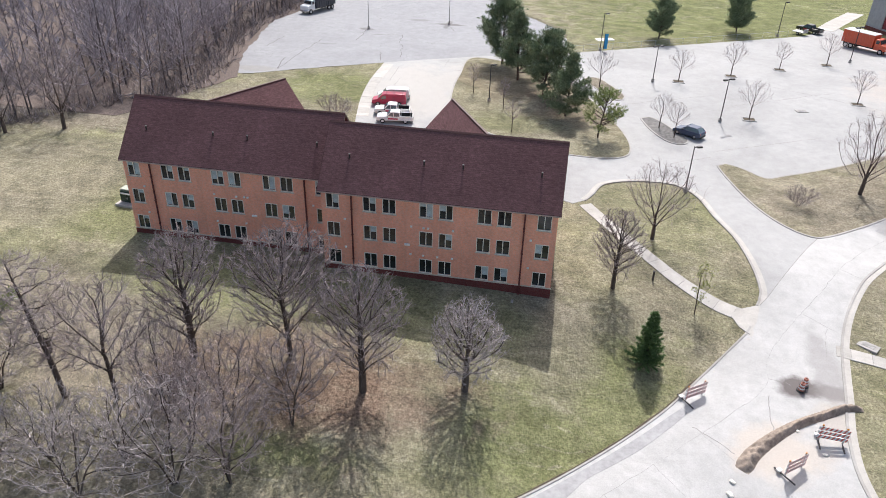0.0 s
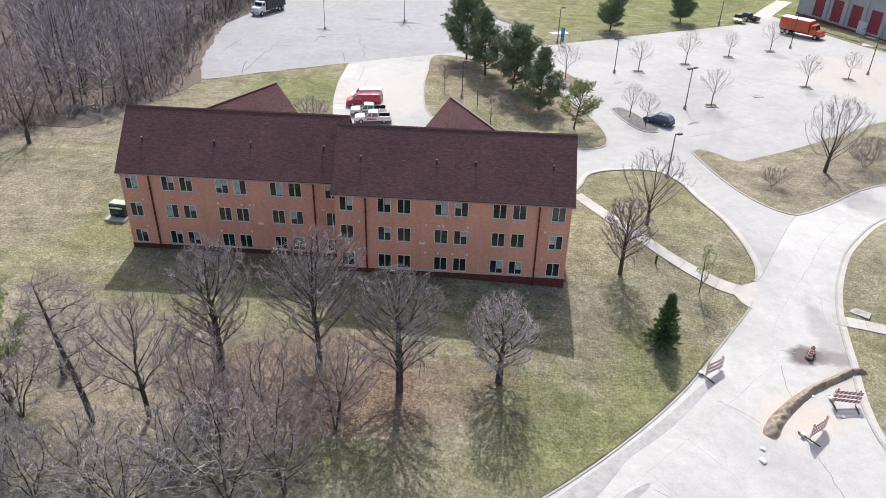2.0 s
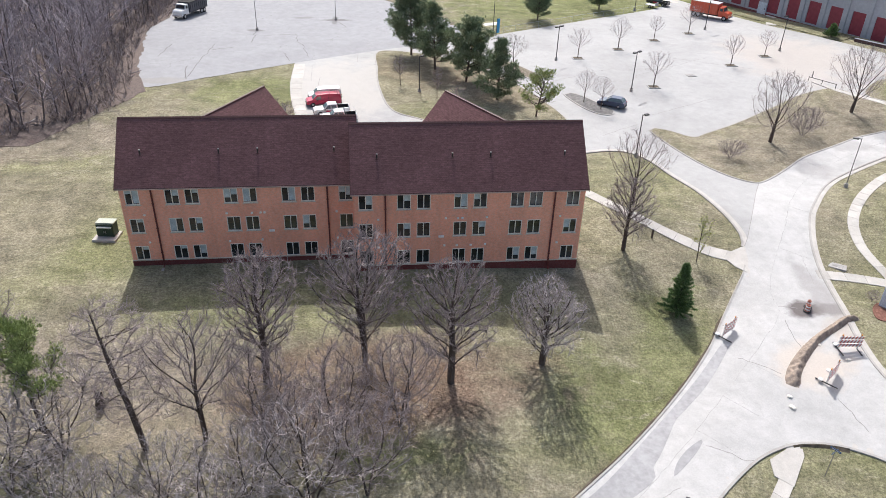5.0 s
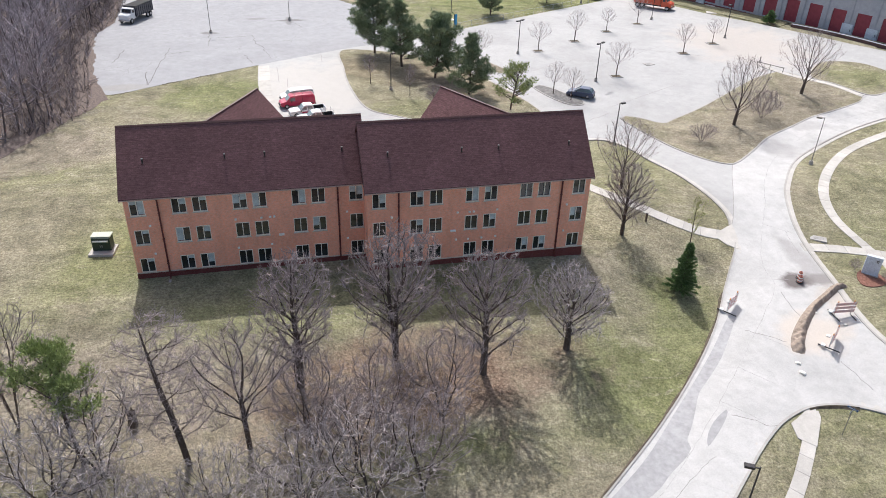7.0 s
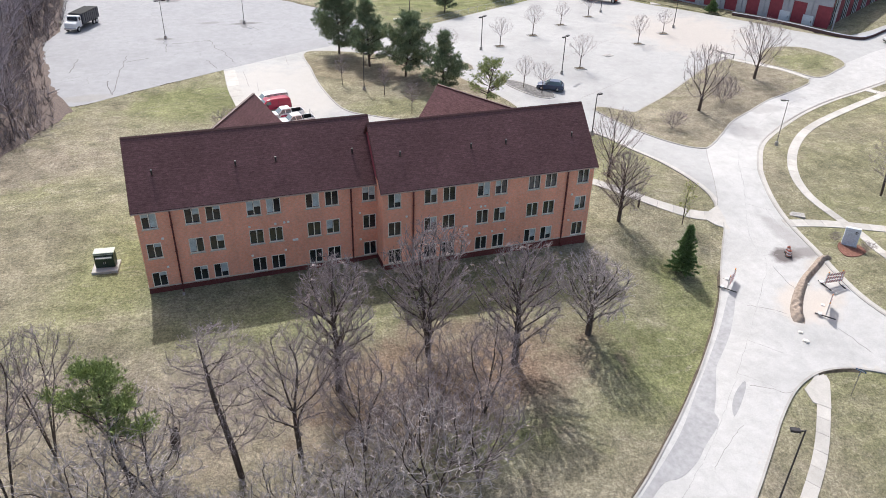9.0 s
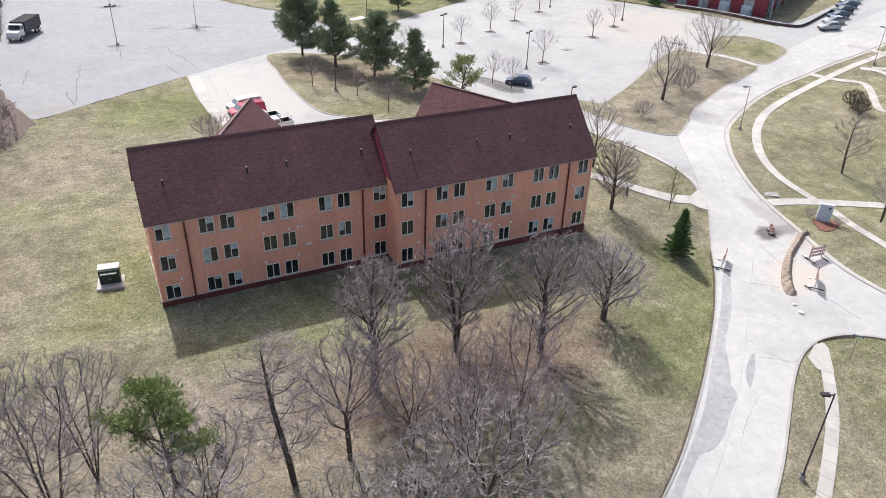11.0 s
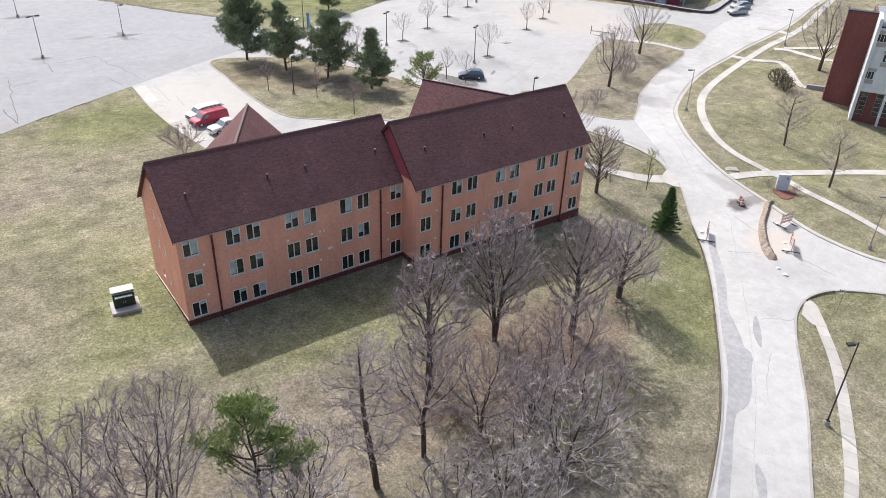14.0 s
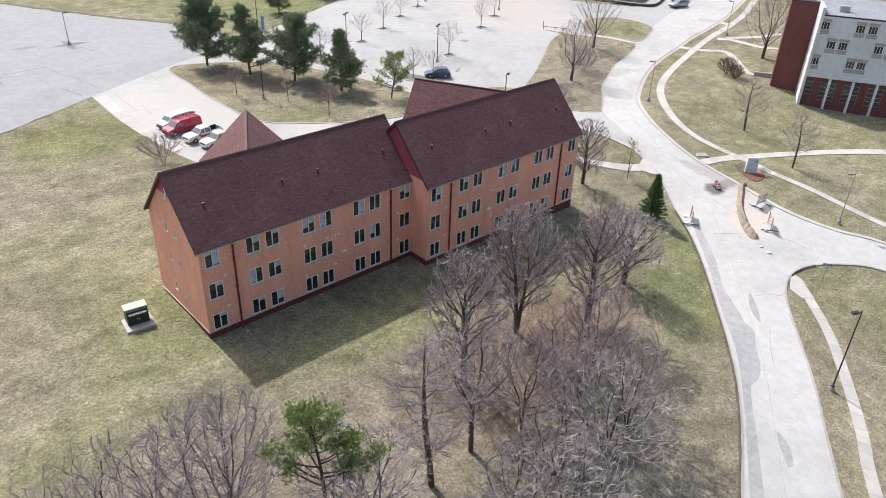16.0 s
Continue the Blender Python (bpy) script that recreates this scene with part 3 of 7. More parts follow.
sidewalk([(3.4, 75.6), (4.9, 73.1), (8, 68.2), (11.6, 63.5), (15, 60.8), (17.4, 59.4), (18.9, 58.8)], 1.5, 0.07)
sidewalk([(53.2, 107), (55.6, 102.4), (59.8, 97.5), (61.8, 92.4)], 1.0, 0.135)
sidewalk([(-28.0, 95), (-29.4, 104), (-29.6, 116.6)], 1.7, 0.075)
sidewalk([(67.2, 85.6), (69.1, 81.8), (71.4, 78.8), (69.7, 75.8), (65.8, 71.7), (64.5, 69.4), (66.5, 66.8)], 1.2, 0.074)
sidewalk([(76.6, 83.4), (78, 81.6), (78.3, 77.9), (78.5, 75.2), (79.9, 72.5)], 1.2, 0.072)
sidewalk([(78.4, 82.5), (83.2, 78.7), (88.2, 76.3)], 1.1, 0.076)
sidewalk([(82.3, 93), (85, 90), (85.6, 85.6)], 1.3, 0.078)
sheet("corner_apron", [(10.5, 34.9), (12.4, 35.8), (13.6, 35.7), (13.4, 35.0), (11.3, 32.5), (10.2, 33.5)], 0.09, WALKWAY, "flared concrete corner where the sidewalk meets the kerb", "sidewalk")
apron = [(18.2, 59.9), (19.8, 60.5), (19.2, 58.2), (18.4, 56.6), (17.6, 57.6), (17.0, 59.2)]
sheet("walk_apron", apron, 0.08, WALKWAY, "flared concrete ramp where the sidewalk meets the street", "sidewalk")


# ---- the brick dormitory ----
def wall_panel(x0, x1, z0, z1, thick, openings):
    """An upright wall in the local xz plane with openings through it; its outer face is y = 0."""
    xs = sorted({x0, x1, *(v for o in openings for v in o[:2])})
    zs = sorted({z0, z1, *(v for o in openings for v in o[2:])})
    bm = bmesh.new()
    made = {}

    def vert(x, y, z):
        key = (round(x, 4), round(y, 4), round(z, 4))
        if key not in made:
            made[key] = bm.verts.new((x, y, z))
        return made[key]

    def hollow(i, j):
        if not (0 <= i < len(xs) - 1 and 0 <= j < len(zs) - 1):
            return True
        cx, cz = (xs[i] + xs[i + 1]) / 2, (zs[j] + zs[j + 1]) / 2
        return any(o[0] < cx < o[1] and o[2] < cz < o[3] for o in openings)

    for i in range(len(xs) - 1):
        for j in range(len(zs) - 1):
            if hollow(i, j):
                continue
            a, b, c, d = xs[i], xs[i + 1], zs[j], zs[j + 1]
            bm.faces.new([vert(a, 0, c), vert(b, 0, c), vert(b, 0, d), vert(a, 0, d)])
            bm.faces.new([vert(a, thick, d), vert(b, thick, d), vert(b, thick, c), vert(a, thick, c)])
            for di, dj, e in ((-1, 0, ((a, d), (a, c))), (1, 0, ((b, c), (b, d))), (0, -1, ((a, c), (b, c))), (0, 1, ((b, d), (a, d)))):
                if hollow(i + di, j + dj):
                    (p, q), (r, s) = e
                    bm.faces.new([vert(p, 0, q), vert(p, thick, q), vert(r, thick, s), vert(r, 0, s)])
    return bm


def roof_slope(length, run, rise, course=0.18, thick=0.16):
    """One slope of shingle courses in local space: eave along x at the origin, rising towards +y."""
    slope = math.hypot(run, rise)
    n = round(slope / course)
    vs, fs = [], []
    ny, nz = -rise / slope, run / slope
    for i in range(n):
        for k, up in ((i / n, 0.013), ((i + 1.1) / n, 0.0)):
            k = min(k, 1.0)
            y, z = run * k + ny * up, rise * k + nz * up
            vs += [(0, y, z), (length, y, z)]
        b = 4 * i
        fs.append((b, b + 1, b + 3, b + 2))
        if i:
            fs.append((b - 2, b - 1, b + 1, b))
    base = len(vs)
    y1, z1 = -ny * thick, -nz * thick
    vs += [(0, y1, z1), (length, y1, z1), (0, run + y1, rise + z1), (length, run + y1, rise + z1)]
    top = 4 * n - 2
    fs += [(base, base + 2, base + 3, base + 1), (0, base, base + 1, 1), (top, top + 1, base + 3, base + 2), (0, top, base + 2, base), (1, base + 1, base + 3, top + 1)]
    return mesh_from("roof_slope", vs, fs)


EAVE_L, EAVE_R = 7.8, 7.95
RUN, RISE = 4.75, 4.92
WALL_L, WALL_R = 59.4, 57.05
dorm = thing("dormitory_building", (-20.7, 63, -0.2), "three-storey tan brick dormitory with dark red shingle roof", "building")
HOME = Matrix.Translation((-20.7, 63, -0.2)).inverted()


def place(ob, m):
    """Puts a direct part of the dormitory at the world pose m."""
    ob.matrix_basis = HOME @ m
    return ob


WINX_L = (-40.8, -37.3, -35.55, -32.1, -30.38, -26.9, -25.14, -21.68)
WINX_R = (-19.87, -16.4, -14.58, -11.16, -9.36, -5.9, -4.13, -0.63)
WIN_W, WIN_H = 1.25, 1.5
FLOORS = (0.98, 3.89, 6.81)


def holes(centres, x_off, dz):
    return [(x - WIN_W / 2 - x_off, x + WIN_W / 2 - x_off, z + dz - WIN_H / 2, z + dz + WIN_H / 2) for x in centres for z in FLOORS]


def wall_at(name, x, y, turn, length, z0, z1, openings, material, label=""):
    ob = part(name, wall_panel(0, length, z0, z1, 0.3, openings), material, dorm, label)
    return place(ob, pose(x, y, 0, 0, 0, turn))


L0, L1, R0, R1 = -41.85, -20.95, -20.95, 0.5
BACK_L, BACK_R = 68.35, 66.0
wall_at("front_wall", L0, WALL_L, 0, L1 - L0, 0.2, EAVE_L + 0.15, holes(WINX_L, L0, 0), BRICK)
wall_at("front_wall", R0, WALL_R, 0, R1 - R0, 0.25, EAVE_R + 0.15, holes(WINX_R, R0, 0.12), BRICK)
wall_at("foundation_wall", L0 - 0.03, WALL_L - 0.03, 0, L1 - L0 + 0.03, -2.5, 0.2, [], BASE_BRICK, "dark red brick base course")
wall_at("foundation_wall", R0 - 0.03, WALL_R - 0.03, 0, R1 - R0 + 0.06, -2.5, 0.25, [], BASE_BRICK, "dark red brick base course")
ENDWIN = [(u - 0.16, u + 0.16, z - 0.4, z + 0.4) for u in (3.95, 5.6) for z in (1.95, 4.85, 7.6)]
for nm, x, y0, y1, eave, base in (("left", L0, WALL_L, BACK_L, EAVE_L, 0.2), ("right", R1, WALL_R, BACK_R, EAVE_R, 0.25), ("step", R0, WALL_R, BACK_R, EAVE_R, 0.25)):
    y0, y1 = y0 + 0.3, y1 - 0.3
    opens = [(y1 - WALL_L - b, y1 - WALL_L - a, c, d) for a, b, c, d in ENDWIN] if nm == "left" else []
    turn, oy = (-90, y1) if nm != "right" else (90, y0)
    wall_at("end_wall", x, oy, turn, y1 - y0, base, eave + 0.4, opens, BRICK)
    wall_at("foundation_wall", x + (0.03 if nm == "right" else -0.03), oy, turn, y1 - y0, -2.5, base, [], BASE_BRICK, "dark red brick base course")
    for lo, hi, mat, lab in ((eave + 0.4, eave + 3.0, BRICK, ""), (eave + 3.0, eave + RISE - 0.25, SIDING, "dark red gable siding")):
        if nm == "step":
            mat = SIDING
        ridge_y = (y0 + y1) / 2
        bm = bmesh.new()
        def half(z):
            return max(0.02, RUN * (1 - (z - eave) / RISE) - 0.12)
        ring = [(-half(lo), lo), (half(lo), lo), (half(hi), hi), (-half(hi), hi)]
        fr = [bm.verts.new((0, u, z)) for u, z in ring]
        bk = [bm.verts.new((0.3 if nm != "right" else -0.3, u, z)) for u, z in ring]
        bm.faces.new(fr)
        bm.faces.new(bk[::-1])
        for i in range(4):
            bm.faces.new([fr[i], bk[i], bk[(i + 1) % 4], fr[(i + 1) % 4]])
        bmesh.ops.recalc_face_normals(bm, faces=bm.faces[:])
        place(part("gable", bm, mat, dorm, lab), pose(x - 0.02 * (mat is SIDING), ridge_y, 0))
wall_at("back_wall", L1, BACK_L, 180, L1 - L0, -1, EAVE_L + 0.15, [], BRICK)
wall_at("back_wall", R1, BACK_R, 180, R1 - R0, -1, EAVE_R + 0.15, [], BRICK)
# bands of stone over the base course
for x0, x1, y, z in ((L0 - 0.05, L1, WALL_L, 0.2), (R0 - 0.05, R1 + 0.05, WALL_R, 0.25)):
    place(part("stone_band", bevelled(boxes((x0, x1, y - 0.06, y + 0.1, z - 0.05, z + 0.05)), 0.012), SILL, dorm, "pale stone band"), pose(0, 0, 0))
place(part("stone_band", bevelled(boxes((L0 - 0.06, L0 + 0.1, WALL_L, BACK_L, 0.15, 0.25)), 0.012), SILL, dorm, "pale stone band"), pose(0, 0, 0))

# main roofs
for x0, x1, yf, ev in ((-42.12, -20.5, WALL_L - 0.2, EAVE_L), (-21.2, 0.72, WALL_R - 0.32, EAVE_R)):
    place(part("roof_slope", roof_slope(x1 - x0, RUN, RISE), SHINGLE, dorm, "dark red-brown shingle slope"), pose(x0, yf, ev))
    place(part("roof_slope", roof_slope(x1 - x0, RUN, RISE), SHINGLE, dorm, "dark red-brown shingle slope"), pose(x1, yf + 2 * RUN, ev, 0, 0, 180))
    cap = bmesh.new()
    n = round((x1 - x0) / 0.3)
    for i in range(n):
        a = x0 + (x1 - x0) * i / n
        for sgn in (-1, 1):
            q = [(a, 0, 0.03), (a + 0.29, 0, 0.03), (a + 0.29, sgn * 0.15, -0.11), (a, sgn * 0.15, -0.11)]
            vs = [cap.verts.new(p) for p in q] + [cap.verts.new((p[0], p[1], p[2] + 0.02)) for p in q]
            cap.faces.new(vs[4:] if sgn < 0 else vs[:3:-1])
            for k in range(4):
                cap.faces.new([vs[k], vs[(k + 1) % 4], vs[4 + (k + 1) % 4], vs[4 + k]])
    place(part("ridge_cap", cap, TRIM, dorm), pose(0, yf + RUN, ev + RISE))
    place(part("gutter", bevelled(boxes((x0, x1, yf - 0.07, yf + 0.06, ev - 0.16, ev - 0.07)), 0.015), GUTTER, dorm, "pale rust-coloured metal gutter"), pose(0, 0, 0))
    place(part("fascia", boxes((x0 + 0.02, x1 - 0.02, yf + 0.07, yf + 0.12, ev - 0.2, ev - 0.04)), TRIM, dorm), pose(0, 0, 0))
    for x in (x0 - 0.02, x1 - 0.02):
        for sgn in (-1, 1):
            bm = bmesh.new()
            prof = [(-sgn * (RUN + 0.03), -0.23), (-sgn * (RUN + 0.03), -0.0), (0, RISE + 0.02), (0, RISE - 0.28)]
            fr = [bm.verts.new((0, u, z)) for u, z in prof]
            bk = [bm.verts.new((0.04, u, z)) for u, z in prof]
            bm.faces.new(fr)
            bm.faces.new(bk[::-1])
            for i in range(4):
                bm.faces.new([fr[i], bk[i], bk[(i + 1) % 4], fr[(i + 1) % 4]])
            bmesh.ops.recalc_face_normals(bm, faces=bm.faces[:])
            place(part("bargeboard", bm, TRIM, dorm), pose(x, yf + RUN, ev))

# rear wings, turned to each other
for apex, foot, ev in (((-29.9, 72.9), (-34.7, 64.0), EAVE_L - 0.05), ((-11.3, 70.5), (-6.4, 61.5), EAVE_R - 0.05)):
    d = Vector((apex[0] - foot[0], apex[1] - foot[1], 0))
    turn = math.degrees(math.atan2(d.y, d.x))
    m = pose(foot[0], foot[1], ev, 0, 0, turn)
    for flip in (0, 1):
        q = m @ (pose(0, -RUN, 0) if not flip else pose(d.length, RUN, 0, 0, 0, 180))
        place(part("roof_slope", roof_slope(d.length, RUN, RISE - 0.05), SHINGLE, dorm, "dark red-brown shingle slope"), q)
    place(part("ridge_cap", boxes((0, d.length, -0.1, 0.1, RISE - 0.12, RISE - 0.01)), TRIM, dorm), m)
    bm = bmesh.new()
    ring = [(-RUN + 0.35, -ev - 1), (RUN - 0.35, -ev - 1), (RUN - 0.35, 0.1), (0, RISE - 0.3), (-RUN + 0.35, 0.1)]
    fr = [bm.verts.new((d.length - 0.25, u, z)) for u, z in ring]
    bk = [bm.verts.new((4.5, u, z)) for u, z in ring]
    bm.faces.new(fr)
    for i in range(5):
        bm.faces.new([fr[i], bk[i], bk[(i + 1) % 5], fr[(i + 1) % 5]])
    bmesh.ops.recalc_face_normals(bm, faces=bm.faces[:])
    place(part("rear_wing_wall", bm, BRICK, dorm), m)


# windows: frame, two panes, sill, blind
def ring_frame(w, h, t, y0, y1):
    bm = wall_panel(-w / 2, w / 2, -h / 2, h / 2, y1 - y0, [(-w / 2 + t, -0.034, -h / 2 + t, h / 2 - t), (0.034, w / 2 - t, -h / 2 + t, h / 2 - t)])
    bmesh.ops.translate(bm, verts=bm.verts[:], vec=(0, y0, 0))
    return bm


win_mesh = part("window", ring_frame(WIN_W, WIN_H, 0.062, -0.03, 0.07), VINYL, None).data
pane_mesh = part("pane", boxes((-0.3, 0.3, 0.1, 0.11, -WIN_H / 2 + 0.07, WIN_H / 2 - 0.07)), GLASS, None).data
sill_mesh = part("sill", bevelled(boxes((-WIN_W / 2 - 0.08, WIN_W / 2 + 0.08, -0.06, 0.16, -WIN_H / 2 - 0.1, -WIN_H / 2)), 0.015), SILL, None).data
curtain = bmesh.new()
prev = None
for i in range(13):
    u = -0.276 + 0.046 * i
    pair = [curtain.verts.new((u, 0.055 + 0.018 * (i % 2), z)) for z in (-0.5, 0.5)]
    if prev:
        curtain.faces.new([prev[0], pair[0], pair[1], prev[1]])
    prev = pair
blind_mesh = part("blind", curtain, BLIND, None).data
for me in (win_mesh, pane_mesh, sill_mesh, blind_mesh):
    for o in [o for o in bpy.data.objects if o.data is me]:
        bpy.data.objects.remove(o)
rnd = random.Random(7)
for centres, y, dz in ((WINX_L, WALL_L, 0), (WINX_R, WALL_R, 0.12)):
    for x in centres:
        for floor_i, z in enumerate(FLOORS):
            w = new("window", win_mesh)
            w.parent = dorm
            place(w, pose(x, y, z + dz))
            w["label"] = "white sliding window with a pale sill"
            for s in (-0.31, 0.31):
                p = new("pane", pane_mesh)
                p.parent = w
                p.location = (s, 0, 0)
            s = new("sill", sill_mesh)
            s.parent = w
            rnd.random()
            for side, lim in ((0.31, 0.22 + 0.17 * floor_i), (-0.31, 0.05 + 0.06 * floor_i)):
                if rnd.random() < lim:
                    hgt = rnd.choice((0.35, 0.6, 0.9, 1.3))
                    c = new("blind", blind_mesh)
                    c.parent = w
                    c.location, c.scale = (side, 0.02, WIN_H / 2 - 0.08 - hgt / 2), (0.92, 1, hgt)
for a, b, c, d in ENDWIN:
    u = (a + b) / 2
    w = part("end_window", wall_panel(-0.16, 0.16, -0.4, 0.4, 0.1, [(-0.12, 0.12, -0.35, 0.35)]), VINYL, dorm)
    place(w, pose(L0, WALL_L + u, (c + d) / 2, 0, 0, -90))
    part("pane", boxes((-0.13, 0.13, 0.1, 0.11, -0.36, 0.36)), GLASS, w)
    part("sill", boxes((-0.22, 0.22, -0.06, 0.1, -0.47, -0.4)), SILL, w)
place(part("gable_vent", boxes((-0.09, 0.09, -0.05, 0.02, -0.75, 0.75), (-0.22, 0.22, -0.05, 0.02, -0.75, -0.6)), VINYL, dorm, "white gable vent strip"), pose(L0 - 0.03, 63.87, 11.1, 0, 0, -90))

# roof vents
for xs, yv, zv in (((-40.0, -33.06, -29.57, -22.62), 61.5, 10.18), ((-18.73, -11.83, -8.29, -1.32), 59.12, 10.42)):
    for x in xs:
        v = part("roof_vent", rod(bmesh.new(), (0, 0, -0.2), (0, 0, 0.34), 0.075, 0.075, 12), METAL_DARK, dorm, "short dark metal vent pipe")
        place(v, pose(x, yv, zv))
        part("flashing", boxes((-0.13, 0.13, -0.13, 0.13, -0.24, -0.06)), TRIM, v)
        part("cap", rod(bmesh.new(), (0, 0, 0.33), (0, 0, 0.4), 0.1, 0.08, 12), PALE_STEEL, v, "pale metal cap")

# downpipes
for x, y, ev in ((-39.05, WALL_L, EAVE_L), (-23.35, WALL_L, EAVE_L), (-18.08, WALL_R, EAVE_R), (-2.36, WALL_R, EAVE_R)):
    d = part("downpipe", bevelled(boxes((-0.07, 0.07, -0.14, -0.02, -0.45, ev - 0.15)), 0.02), PIPE, dorm, "dark red-brown downpipe")
    place(d, pose(x, y, 0))
    part("shoe", bevelled(boxes((-0.08, 0.08, -0.42, -0.05, -0.55, -0.4)), 0.02), PIPE, d)
    for z in (1.0, 3.6, 6.2):
        part("bracket", boxes((-0.1, 0.1, -0.15, -0.0, z, z + 0.06)), PIPE, d)

# small white wall fittings
LIGHTS_L = ((-39.98, 5.03), (-39.97, 2.16), (-32.65, 5.02), (-30.37, 5.0), (-29.58, 5.02), (-29.22, 5.02), (-29.66, 2.14), (-32.69, 2.04), (-22.58, 4.94), (-22.6, 2.1))
LIGHTS_R = ((-18.74, 5.2), (-18.77, 2.25), (-12.52, 5.18), (-11.37, 5.15), (-10.96, 5.15), (-8.67, 5.18), (-12.57, 2.27), (-11.39, 2.24), (-10.06, 2.25), (-8.68, 2.27), (-1.69, 5.1), (-1.72, 2.23))
for rows, y in ((LIGHTS_L, WALL_L), (LIGHTS_R, WALL_R)):
    for x, z in rows:
        f = part("dryer_vent", bevelled(boxes((-0.1, 0.1, -0.16, 0.0, -0.09, 0.09)), 0.03), WHITE_ENAMEL, dorm, "small white wall vent")
        place(f, pose(x, y, z))
for x, y, z in ((-28.71, WALL_L, 3.08), (-12.9, WALL_R, 3.25)):
    f = part("wall_fixture", bevelled(boxes((-0.26, 0.26, -0.18, 0.0, -0.09, 0.1)), 0.03), WHITE_ENAMEL, dorm, "white wall light fixture")
    place(f, pose(x, y, z))


# ---- trees ----


class Wood:
    """Collects tapered limbs into one mesh."""

    def __init__(self):
        self.v, self.f = [], []

    def limb(self, pts, r0, r1, sides, power=1.0):
        n = len(pts)
        first = len(self.v)
        for i, p in enumerate(pts):
            d = (pts[min(i + 1, n - 1)] - pts[max(i - 1, 0)]).normalized()
            a = d.orthogonal().normalized()
            b = d.cross(a)
            r = r0[i] if r1 is None else r0 + (r1 - r0) * (i / (n - 1)) ** power
            for k in range(sides):
                t = 2 * math.pi * k / sides
                q = p + (a * math.cos(t) + b * math.sin(t)) * r
                self.v.append((q.x, q.y, q.z))
        for i in range(n - 1):
            for k in range(sides):
                a0, a1 = first + i * sides + k, first + i * sides + (k + 1) % sides
                self.f.append((a0, a1, a1 + sides, a0 + sides))


def arc(rng, p, d, length, count, lift, wander):
    """Points of a limb that starts at p along d, bends upwards by lift and wanders."""
    pts = [p.copy()]
    d = d.normalized()
    for _ in range(count):
        d = (d + Vector((rng.gauss(0, wander), rng.gauss(0, wander), rng.gauss(0, wander) + lift))).normalized()
        p = p + d * (length / count)
        pts.append(p.copy())
    return pts


def side_dir(rng, d, angle):
    a = d.orthogonal().normalized()
    t = rng.uniform(0, 2 * math.pi)
    q = a * math.cos(t) + d.cross(a) * math.sin(t)
    return (d * math.cos(angle) + q * math.sin(angle)).normalized()


def along(pts, u):
    """The point and the direction at the fraction u of a limb."""
    k = u * (len(pts) - 1)
    j = min(len(pts) - 2, int(k))
    return pts[j].lerp(pts[j + 1], k - j), (pts[j + 1] - pts[j]).normalized()


